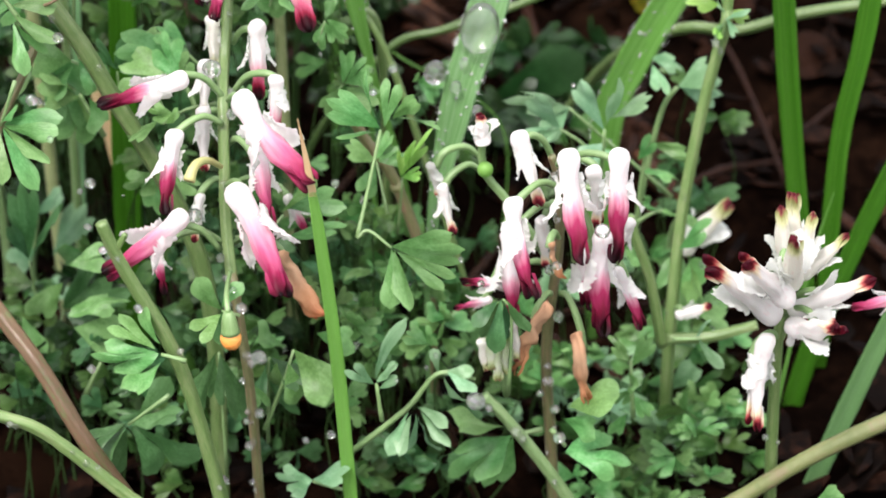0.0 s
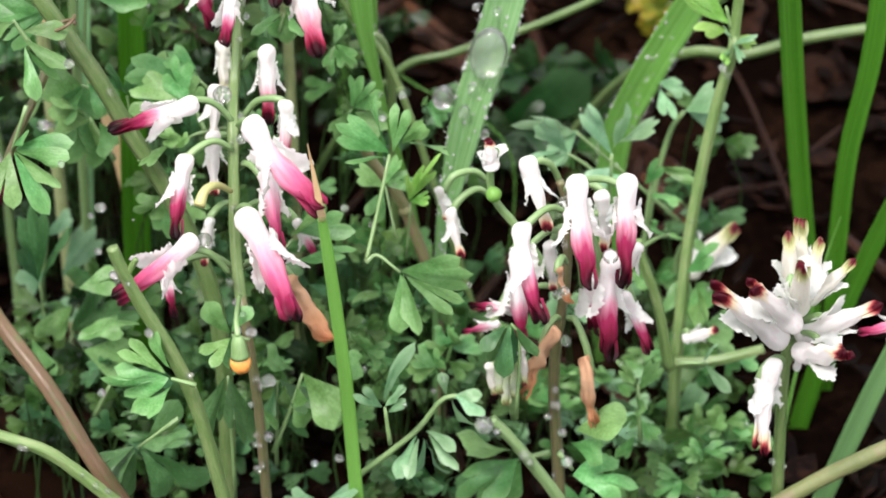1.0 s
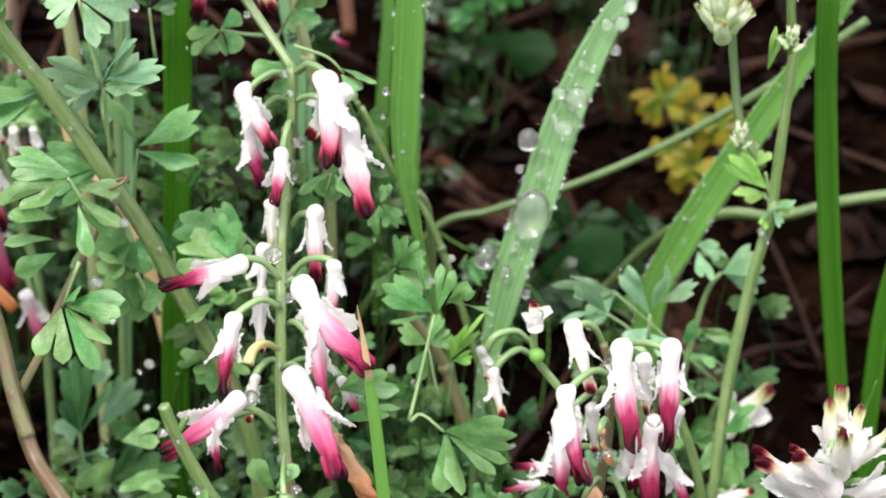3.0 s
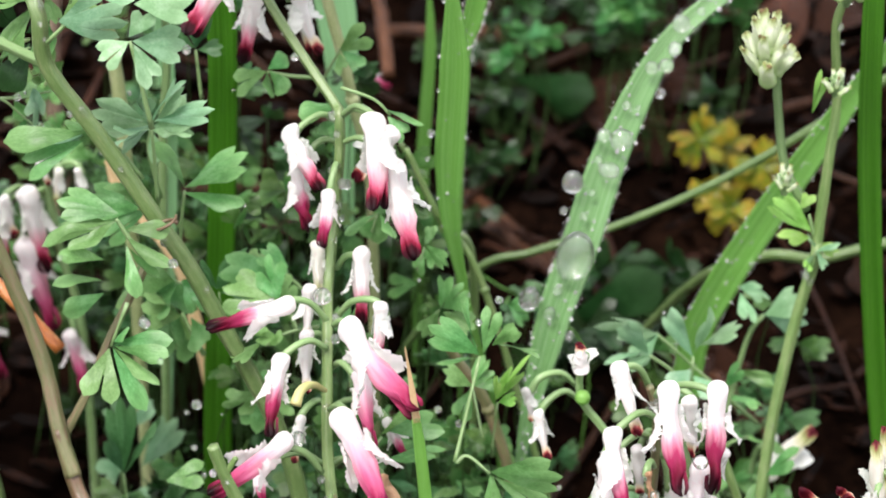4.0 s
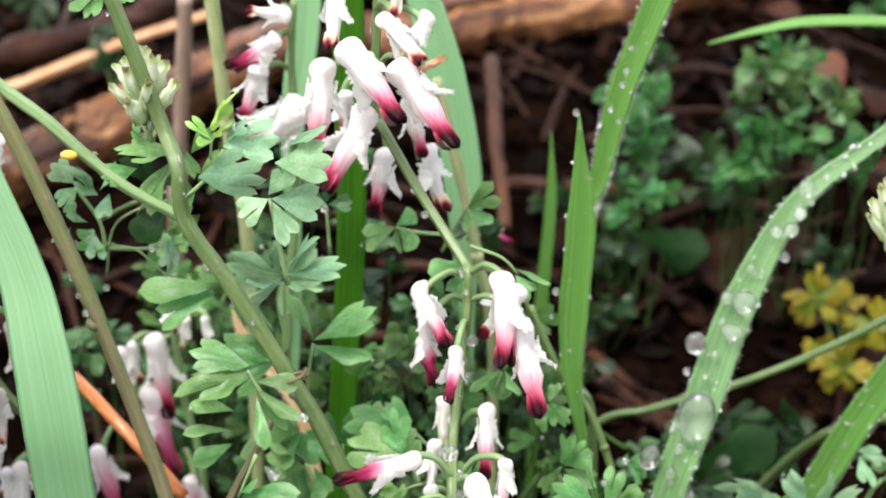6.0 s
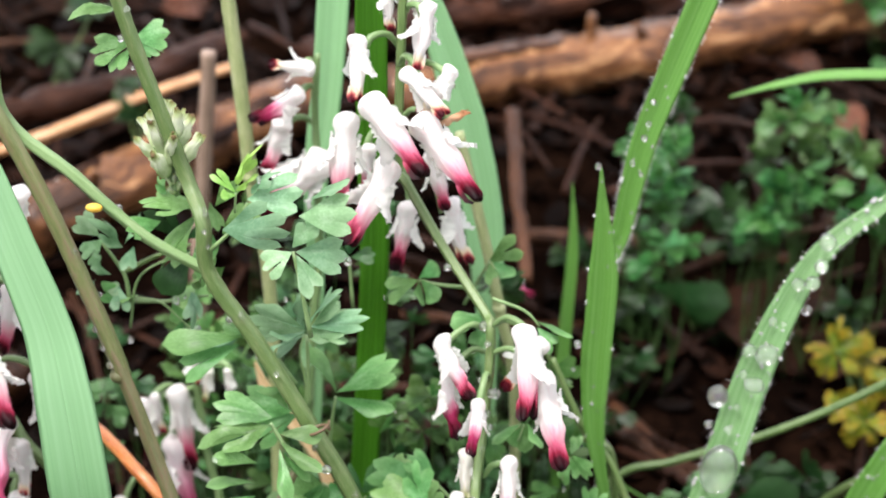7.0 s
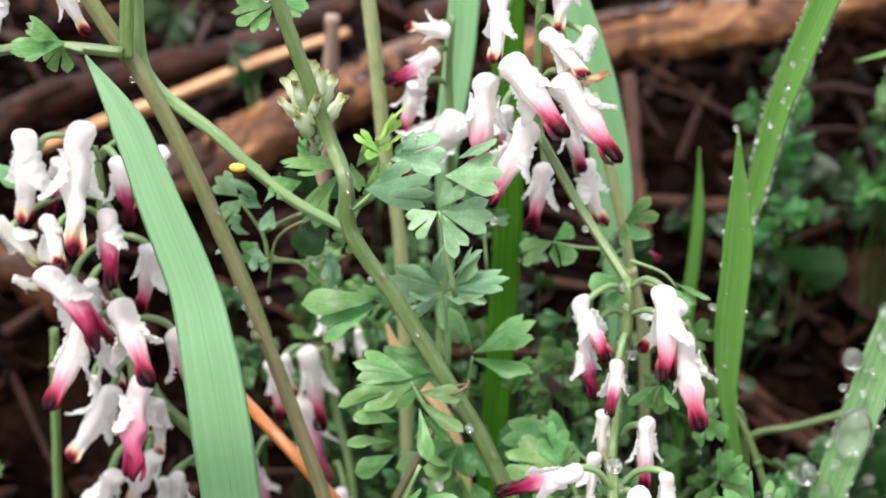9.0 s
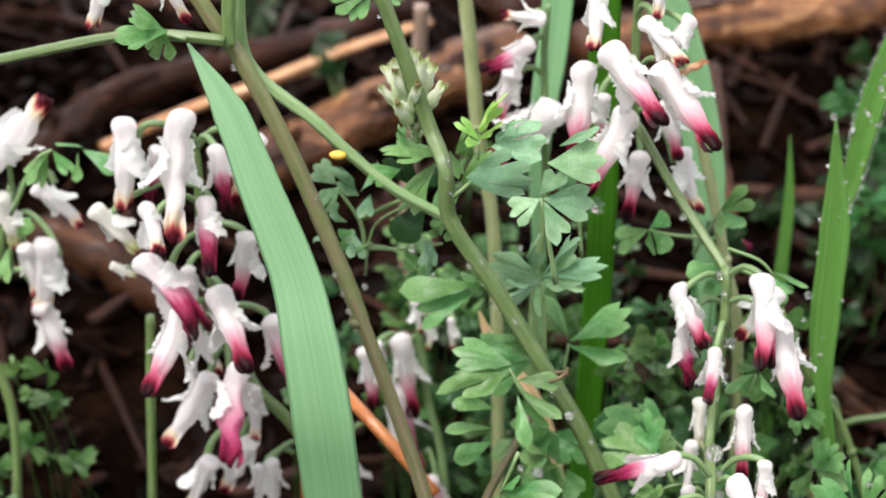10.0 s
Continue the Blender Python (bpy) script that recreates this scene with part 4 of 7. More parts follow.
# the shoot with white erect flowers
shoot_d = plant("fumitory_plant", (49.1, -8.1, -2.5), "fumitory shoot with a fresh raceme of white maroon-tipped flowers", "plant")
stalk(shoot_d, [(49.1, -8.1, -2.5), (49.1, -8.1, 5.1), (48.3, -8.1, 17.7), (47.6, -8.1, 33.5), (47.7, -8.1, 40.2), (48, -8.1, 46), (48, -8.1, 50.3)], 0.76, 0.47, STEM)
flower(shoot_d, (46.6, -10.2, 41.9), (38.5, -14.3, 51.4), (47.8, -7.1, 39.4), "white", 0.9)
flower(shoot_d, (47.4, -12.2, 45.6), (41.8, -17.3, 54), (47.6, -9.2, 42.3), "white", 0.9)
flower(shoot_d, (47.6, -8.1, 45.4), (46.6, -8.1, 54), (48.5, -5.1, 43.2), "bud", 0.9)
flower(shoot_d, (48.8, -6.1, 44.6), (48, -6.1, 54.5), (48.9, -3, 41), "bud", 0.9)
flower(shoot_d, (49, -8.1, 45.6), (50, -8.1, 53.3), (48.7, -5.1, 42.4), "bud", 0.9)
flower(shoot_d, (49.6, -7.1, 44.4), (54, -7.1, 50.1), (48.8, -4.1, 40.9), "bud", 0.9)
flower(shoot_d, (48.4, -9.2, 41.5), (56.6, -11.2, 47.3), (48.1, -6.1, 38.7), "white", 0.9)
flower(shoot_d, (48.8, -11.2, 40.8), (52.2, -19.4, 46.9), (47.9, -8.1, 39.5), "white", 0.9)
flower(shoot_d, (45.6, -11.2, 40.3), (44.8, -14.3, 29.8), (47.7, -8.1, 37.2), "white", 0.9)
flower(shoot_d, (47.9, -11.2, 46.7), (47, -17.3, 56.1), (48.2, -8.1, 43.9), "bud", 0.9)
flower(shoot_d, (61.9, -6.1, 41.8), (55.3, -6.1, 39.7), (64, -3, 38.2), "pink", 0.9)
flower(shoot_d, (49, -6.1, 35), (50.6, -6.1, 38.8), (48.8, -3, 33.5), "white", 0.9)

# the tall shoot with green bud clusters
shoot_e = plant("fumitory_plant", (38.6, 18.5, -2.5), "tall fumitory shoot with pale green flower buds", "plant")
stalk(shoot_e, [(38.6, 18.5, -2.5), (38.8, 18.5, -2.5), (38.6, 18.5, 8.7), (38.6, 18.5, 20.6), (39.5, 21.8, 33.9), (41.6, 25, 47.4), (43.5, 26.1, 56.4), (43.7, 27.2, 58.4), (44.3, 28.3, 68.2), (44.7, 29.4, 74.9), (43.8, 29.4, 83.9), (44.6, 29.4, 88.1)], 0.86, 0.46, STEM)
stalk(shoot_e, [(38.2, 16.4, 18.9), (43.5, 16.4, 19.4), (48.8, 16.4, 21.1)], 0.66, 0.59, STEM)
stalk(shoot_e, [(36.8, 7.7, 24.4), (35.1, 7.7, 33.2), (33.1, 7.7, 39.3), (32.4, 7.7, 42.3)], 0.64, 0.44, STEM)
stalk(shoot_e, [(42.4, 29.4, 60.9), (39.4, 29.4, 66.7), (38.1, 29.4, 73.9), (37.5, 29.4, 78.9)], 0.54, 0.46, STEM_PALE)
bud_cluster(shoot_e, (36.1, 26, 82.8), 8.6, 17, 5)
bud_cluster(shoot_e, (44.0, 25, 92.6), 8.0, 15, 6)
bud_cluster(shoot_e, (39.0, 24, 67.6), 4.2, 7, 7)
bud_cluster(shoot_e, (43.6, 24, 80.0), 3.8, 6, 8)
flower(shoot_e, (40.6, 32.5, 20.9), (46.5, 32.5, 28.2), (39.5, 36, 17.7), "bud", 1.3)
flower(shoot_e, (39, 16.4, 22.3), (43.3, 16.4, 23.9), (38.4, 19.6, 16.4), "white", 1.3)

# the leaning leafy shoot
shoot_f = plant("fumitory_plant", (-15.2, 5, -2.5), "leaning fumitory shoot with many small lobed leaves", "plant")
stalk(shoot_f, [(-15.2, 5, -2.5), (-15.1, 5, 35.5), (-24.2, 5.2, 60.2), (-29.1, 5.2, 69.8), (-35.1, 5.3, 80.4), (-39.9, 5.3, 88.2), (-40.4, 5.3, 94.1), (-42.4, 8.4, 97.2), (-44.9, 8.4, 104.8), (-47.1, 8.4, 111.6), (-48.8, 8.4, 117.1), (-50.9, 8.4, 124.1), (-53.8, 8.4, 132.8), (-56.5, 8.4, 140.6)], 0.97, 0.66, STEM)
stalk(shoot_f, [(-40.5, 9.5, 86.3), (-46.7, 9.5, 89.7), (-51.5, 9.5, 93.7), (-55, 9.5, 97.1), (-62.4, 10.5, 103.2), (-63.1, 10.5, 112.8)], 0.57, 0.72, STEM_PALE)
bm = bmesh.new()
bmesh.ops.create_icosphere(bm, subdivisions=2, radius=MM, matrix=Matrix.Translation(V((-52, 6, 94.9))) @ Matrix.Diagonal((0.95, 0.6, 0.5, 1)))
part("yellow_bract", bm, BRACT, shoot_f, "small yellow bract at a node")
bm = bmesh.new()
tube(bm, [V((-28.1 + 1.15 * math.cos(a), 2.3 + 1.15 * math.sin(a), 71.4 + 0.5 * math.cos(a) + 0.12 * a)) for a in (0.35 * k for k in range(20))], 0.00022, 0.00016, 6)
part("tendril", bm, STEM_RED, shoot_f, "thin reddish tendril curled round the stem")
bud_cluster(shoot_f, (-44.8, 10.0, 101.6), 8.8, 17, 3)
bud_cluster(shoot_f, (-44.2, 10.5, 96.6), 3.4, 8, 4)

# the brown leaning stem
shoot_g = plant("fumitory_plant", (-17.8, -18.3, -2.5), "brownish leaning fumitory stem that forks near the top", "plant")
stalk(shoot_g, [(-17.8, -18.3, -2.5), (-18, -17.3, 12.4), (-21.9, -16, 20.2), (-26.1, -15.4, 28.2), (-30.8, -11.8, 35.2), (-35.2, -7.4, 38.6), (-38.5, -3, 40.6), (-40.9, 0.1, 47)], 0.92, 0.85, STEM_RED, label="reddish mottled lower stem")
stalk(shoot_g, [(-39.1, -2.2, 42.3), (-40.9, 0.1, 47), (-42.9, 3.3, 54.4), (-47.3, 6.2, 66.5), (-51.6, 7.5, 78.4)], 0.90, 0.76, STEM_BROWN)
bm = bmesh.new()
bmesh.ops.create_icosphere(bm, subdivisions=3, radius=1.06 * MM, matrix=Matrix.Translation(V((-50.7, 7.3, 74.4))) @ Matrix.Diagonal((1, 1, 0.8, 1)))
part("node", bm, STEM_BROWN, shoot_g, "swollen brown node")
stalk(shoot_g, [(-50.2, 7.4, 74.1), (-51.6, 7.5, 78.4), (-55.1, 7.8, 87.6), (-58.5, 8.1, 96), (-62.5, 8.4, 104.1), (-64.5, 8.4, 107.2), (-68.1, 8.4, 113.3), (-72.8, 8.4, 121.7), (-77.1, 8.4, 129.9)], 0.92, 0.83, STEM_OLIVE)
stalk(shoot_g, [(-63.7, 6.3, 107.2), (-70.3, 6.3, 107.6), (-76.4, 6.3, 107), (-88.5, 6.3, 104), (-96.3, 6.2, 102.1)], 0.60, 0.54, STEM)
stalk(shoot_g, [(-63.6, 7.4, 106.3), (-63.3, 7.4, 111.3), (-62.8, 7.4, 116.3), (-62.7, 7.4, 123.5), (-62.7, 7.4, 132.8)], 0.77, 0.60, STEM)
flower(shoot_g, (-78.1, 12.7, 112.7), (-80, 12.7, 105.5), (-78.1, 15.8, 113.5), "white", 1.1)
flower(shoot_g, (-72.5, 12.7, 112.9), (-69.2, 12.7, 106.6), (-73, 15.8, 113.7), "white", 1.1)
stalk(shoot_g, [(-40.6, 0.9, 45.4), (-37.7, 2.7, 50.6), (-35.6, 4.5, 55.7), (-32.4, 6.5, 61.9), (-30.7, 8.1, 65.3)], 0.49, 0.43, STEM_BROWN)

# the large white raceme
shoot_h = plant("fumitory_plant", (-56.5, 26.1, -2.5), "fumitory shoot with a large raceme of white maroon-tipped flowers", "plant")
stalk(shoot_h, [(-56.5, 26.1, -2.5), (-55.2, 24.2, 20.5), (-61.1, 24.3, 46.8), (-67.4, 24.3, 55.9), (-70.7, 24.3, 64.9), (-72.4, 24.3, 74.6), (-72.6, 24.3, 84.1), (-73.1, 24.3, 88.5)], 0.79, 0.53, STEM)
flower(shoot_h, (-79.7, 21.1, 91.8), (-79.9, 17.9, 81.2), (-72.4, 24.3, 87), "white", 1.2)
flower(shoot_h, (-71.8, 15.8, 95.3), (-72, 9.5, 81.6), (-70.9, 19, 89.3), "white", 0.95)
flower(shoot_h, (-76.6, 23.2, 87.6), (-78.3, 23.2, 80), (-73.2, 26.4, 85.4), "deep", 1.2)
flower(shoot_h, (-69.5, 21.1, 88.9), (-67.4, 17.9, 81.6), (-72.3, 24.3, 87.7), "deep", 1.2)
flower(shoot_h, (-65, 24.3, 89.1), (-68.5, 24.3, 80), (-73.3, 27.4, 85.6), "white", 1.2)
flower(shoot_h, (-84.7, 21.1, 80.3), (-79.3, 21.1, 74.6), (-72.4, 24.3, 82), "bud", 1.2)
flower(shoot_h, (-76.7, 16.9, 82.6), (-73.7, 10.6, 79.7), (-71.4, 20, 81.8), "white", 1.2)
flower(shoot_h, (-69.3, 15.8, 84.8), (-68.3, 10.6, 77.1), (-70.9, 19, 83), "deep", 1.2)
flower(shoot_h, (-77.4, 16.9, 76.5), (-69.1, 11.6, 69.3), (-71.4, 20, 77.5), "deep", 1.2)
flower(shoot_h, (-84.2, 24.3, 71), (-80.8, 24.3, 69.7), (-74.7, 27.4, 63.1), "bud", 1.2)
flower(shoot_h, (-66.3, 22.2, 77.6), (-67.9, 22.2, 68.8), (-72.6, 25.3, 74.9), "blush", 1.2)
flower(shoot_h, (-68.9, 15.8, 73.1), (-63.9, 9.5, 65.5), (-70.4, 19, 72.2), "blush", 1.2)
flower(shoot_h, (-72.4, 14.8, 70.8), (-75.9, 8.4, 62.3), (-69.6, 17.9, 69.8), "blush", 1.2)
flower(shoot_h, (-73.9, 21.1, 65.3), (-70.3, 21.1, 58.8), (-71.4, 24.3, 65.7), "white", 1.2)
flower(shoot_h, (-64.4, 22.2, 66.8), (-61.5, 22.2, 56.7), (-71.1, 25.3, 64.4), "pink", 1.2)
flower(shoot_h, (-74.2, 21.1, 60.3), (-74, 21.1, 56), (-71.3, 24.3, 61.9), "white", 1.2)
flower(shoot_h, (-70.7, 19, 60.1), (-76.3, 15.8, 51.4), (-70.1, 22.2, 61.6), "white", 1.2)
flower(shoot_h, (-66.8, 14.8, 64.6), (-67.2, 9.5, 53.1), (-68.5, 17.9, 65.4), "pink", 1.2)
flower(shoot_h, (-66.9, 22.2, 57.1), (-66.8, 22.2, 49.6), (-69.6, 25.3, 58.3), "white", 1.2)
flower(shoot_h, (-72.4, 21.1, 47.4), (-75.7, 21.1, 39.4), (-66.9, 24.3, 50.4), "white", 1.2)
flower(shoot_h, (-67.6, 23.2, 49.3), (-71.9, 23.2, 40.9), (-67.5, 26.4, 50), "white", 1.2)
flower(shoot_h, (-74.2, 22.2, 72.6), (-73.2, 22.2, 65.9), (-72.6, 25.3, 72.6), "white", 1.2)
flower(shoot_h, (-66.3, 26.4, 44.4), (-66, 26.4, 35.3), (-62.6, 29.5, 44.4), "white")
flower(shoot_h, (-67.8, 26.4, 43.4), (-68.1, 26.4, 36.8), (-64.1, 29.5, 43.4), "white")

# the raceme that enters last
shoot_i = plant("fumitory_plant", (-105, 34, -2), "fumitory shoot with a loose raceme of white flowers", "plant")
stalk(shoot_i, [(-105, 34, -2), (-105, 34, 10.9), (-102.3, 34, 41.4), (-104.4, 34, 54.6), (-101.7, 34, 66.8), (-99.2, 34, 76.3)], 0.69, 0.48, STEM)
flower(shoot_i, (-100.4, 30, 80.2), (-92, 30, 90.1), (-98.8, 33, 76.7), "white", 1.2)
flower(shoot_i, (-94.7, 30, 78.7), (-88.9, 30, 73.5), (-98.6, 33, 75.2), "white", 1.2)
flower(shoot_i, (-93.5, 30, 71.5), (-95.4, 30, 60.5), (-98.5, 33, 72.9), "white", 1.2)
flower(shoot_i, (-96.9, 30, 70.6), (-95.7, 30, 63.2), (-99.4, 33, 71.3), "white", 1.2)
flower(shoot_i, (-95.6, 30, 62.8), (-92.8, 30, 53), (-100, 33, 65), "blush", 1.2)
flower(shoot_i, (-99.2, 30, 77.3), (-97.8, 30, 69.7), (-99, 33, 75.2), "bud", 1.2)
stalk(shoot_h, [(-84.2, 28.5, 14.8), (-82.7, 28.5, 35.8), (-81.8, 28.5, 50.9), (-81, 28.5, 62.2)], 0.60, 0.54, STEM)

# the raceme half hidden behind the leaning stems
shoot_j = plant("fumitory_plant", (-47.8, 44.1, -2.5), "fumitory shoot with pale pink flowers half hidden by stems", "plant")
stalk(shoot_j, [(-47.8, 44.1, -2.5), (-47.4, 44.2, 4.4), (-47.3, 44.4, 31.6), (-49.4, 44.4, 44.3), (-50.2, 44.4, 54.3), (-50.4, 44.4, 59.1)], 0.65, 0.42, STEM_PALE)
flower(shoot_j, (-52.4, 42.3, 54.6), (-50.8, 42.3, 42.4), (-50.2, 45.5, 52), "blush", 0.95)
flower(shoot_j, (-50.5, 42.3, 59.6), (-49.7, 42.3, 54.6), (-50.4, 45.5, 55.3), "white", 0.95)
flower(shoot_j, (-45.7, 42.3, 57.2), (-45.5, 42.3, 52.4), (-50.1, 45.5, 52.9), "white", 0.95)
flower(shoot_j, (-56.9, 42.3, 52.3), (-55.8, 42.3, 42.9), (-50.7, 45.5, 50.3), "blush", 0.95)
flower(shoot_j, (-48, 42.3, 57.1), (-48.8, 42.3, 52.1), (-50.3, 45.5, 53.7), "bud", 0.95)
flower(shoot_j, (-53.6, 42.3, 47.1), (-50.4, 42.3, 33.4), (-49.6, 45.5, 48.8), "pink")
flower(shoot_j, (-48.6, 42.3, 33.9), (-46.9, 42.3, 24.5), (-49.8, 45.5, 35.4), "pink")
flower(shoot_j, (-61, 42.3, 37.6), (-57.8, 42.3, 26.2), (-58.4, 45.5, 38.5), "pink")
flower(shoot_j, (-55.5, 42.3, 53.1), (-54.5, 42.3, 47.1), (-52.9, 45.5, 51.9), "white")

# broken and low stems at the front
stub = plant("broken_stem", (-9.6, -24, -2), "broken fumitory stem with a bare cut top", "stem")
stalk(stub, [(-9.6, -24, -2), (-9.6, -24, 18.5), (-11, -24, 29.4), (-13.1, -24, 41.9), (-15.1, -24, 48.9), (-17.7, -24, 55), (-19.2, -24, 58.9), (-20.1, -24, 61.9)], 0.80, 0.60, STEM)
stalk(stub, [(-19, -24, 58.6), (-18.3, -24, 59.9), (-17.9, -24, 60.6)], 0.32, 0.27, STEM)
low_stem = plant("fumitory_plant", (-9.5, -24.8, -2.5), "pale green fumitory stem with a swollen node", "plant")
stalk(low_stem, [(-9.5, -24.8, -2.5), (-10.9, -22.7, 17.4), (-20.5, -22.7, 26.6), (-26.3, -22.7, 33), (-29.5, -22.7, 35.9), (-32.8, -22.7, 37.3), (-39.1, -22.6, 39.7)], 0.71, 0.60, STEM)
bud_stem = plant("fumitory_plant", (32.4, -6.2, -2.5), "pale fumitory stem with a drooping green bud cluster", "plant")
stalk(bud_stem, [(32.4, -6.2, -2.5), (30.9, -8.3, 4.9), (24.8, -8.3, 16.7), (19.1, -8.3, 25.8), (16.3, -8.3, 29.3)], 0.76, 0.59, STEM_PALE)
flower(bud_stem, (17.1, -9.3, 39.5), (17.2, -9.3, 33.9), (18.8, -6.2, 27.7), "green", 1.1, sepals=False)
flower(bud_stem, (19, -9.3, 38.5), (18.7, -9.3, 33.2), (18.8, -6.2, 27.7), "green", 1.1, sepals=False)
flower(bud_stem, (16, -9.3, 37.7), (16.6, -9.3, 33.5), (18.8, -6.2, 27.7), "bud", 1.1, sepals=False)
flower(bud_stem, (17.7, -9.3, 37.7), (17.8, -9.3, 32.4), (18.8, -6.2, 27.7), "green", 1.1, sepals=False)
flower(bud_stem, (19.2, -9.3, 39.9), (19.9, -9.3, 34.7), (18.8, -6.2, 27.7), "bud", 1.1, sepals=False)
leaf(bud_stem, [(19, -10.3, 31), (19.2, -10.3, 41.4), (18.3, -10.3, 43.6)], [((18.3, -10.3, 43.6), (16, -11.2, 39), 2.4, 1, -18), ((18.1, -10.3, 43.6), (17.3, -13.8, 39.2), 2.2, 1, 2), ((18.3, -10.3, 43.4), (19.3, -10, 36.3), 2.4, 1, -4), ((18.6, -10.3, 43.6), (21, -11.7, 40.2), 2.0, 1, 8), ((17.8, -10.3, 43.4), (15.5, -13.2, 43.1), 1.8, 1, 18)], "n", 0.28)

# leaves of the shoots
leaf(shoot_a, [(2.7, -2.6, 46), (3.6, 0, 49.3), (5.1, 3.6, 55.7)], [((5.1, 3.7, 55.8), (-0.1, 1.9, 60.2), 3.7, 3, -11), ((5.1, 3.6, 55.5), (0.5, 0.7, 56.9), 2.1, 1, 27), ((4.9, 3.7, 56), (2.9, 5.3, 61.9), 1.8, 2, -18), ((5.5, 3.7, 56), (6.5, 5, 61), 2.5, 2, -24), ((6.4, 4, 56.8), (9.4, 1.6, 61), 2.3, 2, 11), ((7, 4, 57), (11.8, 2.2, 57.3), 2.1, 2, -20)], "g", 0.35)
leaf(shoot_a, [(3, -6.7, 48.7), (4.2, -6.2, 49.3), (6.6, -7.3, 47.9)], [((6.6, -7.2, 48), (13.9, -10.5, 49.2), 4.8, 3, 27), ((6.9, -7.4, 47.8), (8.8, -13.8, 44.8), 2.7, 1, 21), ((6.6, -7.4, 47.8), (7.4, -12.5, 45), 2.6, 1, -18), ((7.1, -7.5, 47.6), (12.9, -9.4, 44.7), 2.7, 2, -10)], "g", 0.34)
leaf(shoot_c, [(29, 26.1, 36.4), (28, 26.1, 39.9), (25, 26.2, 42.2)], [((25, 26.2, 42.4), (21, 23.4, 48.6), 3.0, 2, -16), ((25, 26.2, 42.4), (20, 24.7, 43.7), 1.7, 1, 15), ((25, 26.2, 42.2), (22.4, 25.1, 41.2), 1.8, 2, -17)], "p", 0.42)
leaf(shoot_c, [(29.8, 26.1, 32.4), (30.1, 26.1, 37.2), (30.2, 26.1, 42.2)], [((30.2, 26.1, 42.2), (26.4, 27, 48.3), 2.8, 2, 16), ((30.2, 26.1, 42.6), (31.6, 22.7, 50.3), 2.6, 2, -4), ((30.7, 26.1, 43.8), (34.7, 23.3, 49), 2.9, 3, -5), ((30.1, 26.1, 40.4), (27.5, 24, 38.9), 3.3, 3, -19), ((30.3, 26.1, 39.6), (32.5, 23, 39.1), 2.6, 2, -7)], "p", 0.42)
leaf(shoot_e, [(35, 35.8, 20.4), (36.1, 35.8, 30.5), (37.7, 35.8, 39.4), (39.3, 35.8, 42.5)], [((39.3, 35.8, 42.5), (42.6, 33.1, 47.1), 4.1, 3, 10), ((39.7, 35.8, 42.5), (44.7, 34.6, 42.1), 4.1, 3, 10), ((36.1, 35.8, 46.4), (40, 35.2, 46), 3.0, 3, -7), ((36.2, 35.8, 45.6), (37.3, 31.8, 44), 2.7, 2, -6)], "p", 0.60)
leaf(shoot_e, [(34.5, 27.3, 26), (34.9, 27.3, 34.1), (35.4, 27.3, 39.7)], [((35.1, 27.3, 40), (40.6, 27.4, 38.2), 2.0, 2, 2), ((35.1, 27.3, 35.7), (39.5, 26.7, 36.2), 3.1, 3, -17), ((34.4, 27.3, 37.3), (35.9, 25.4, 41.5), 2.1, 2, 17)], "g", 0.48)
leaf(shoot_e, [(33, 26.1, 27.6), (35.6, 26.1, 30.1), (37.6, 26.1, 31)], [((37.2, 26.1, 30.9), (34.6, 22.6, 34.5), 1.7, 2, -12), ((37.4, 26.1, 30.8), (43.1, 27.1, 29.6), 2.8, 3, -27)], "g", 0.42)
leaf(shoot_e, [(43.2, 25, 55.6), (43.4, 25.1, 57.7)], [((43.3, 25, 57.3), (42.1, 25.8, 54.9), 1.6, 2, -6), ((43.4, 25.1, 57.7), (46.1, 25.3, 58.9), 2.2, 3, -27), ((43.4, 25.1, 57.8), (44.6, 23.6, 56.3), 1.5, 2, -2), ((43.3, 25.1, 58), (42, 22.7, 61.1), 1.5, 2, 9)], "p", 0.38)
leaf(shoot_e, [(43.3, 27.2, 58.4), (42.5, 27.2, 61.4)], [((43, 27.2, 59.1), (38.1, 27.4, 63.3), 3.3, 3, 0), ((43, 27.2, 58.4), (39.2, 23.1, 60.5), 2.4, 2, -17), ((43.4, 27.2, 57.6), (46.2, 26.2, 57.5), 2.6, 3, -16), ((43.2, 27.2, 56.1), (42.2, 23.5, 55.9), 1.7, 2, -13), ((41.4, 27.2, 62), (42.6, 27.9, 63.9), 1.9, 2, 1), ((41.7, 27.2, 74.4), (42.3, 24.8, 80.5), 1.5, 2, -6)], "y", 0.37)
leaf(shoot_a, [(-15.6, 11.5, 53.4), (-16.7, 12.3, 55.8), (-17.8, 12.5, 56.7)], [((-17.6, 12.5, 56.7), (-24.2, 13.5, 57.7), 5.8, 3, -12), ((-17.6, 12.6, 56.9), (-19.4, 13.9, 61.4), 4.7, 3, -22), ((-17.5, 12.4, 56.3), (-15.9, 12.3, 59.5), 3.1, 2, 21)], "g", 0.43)
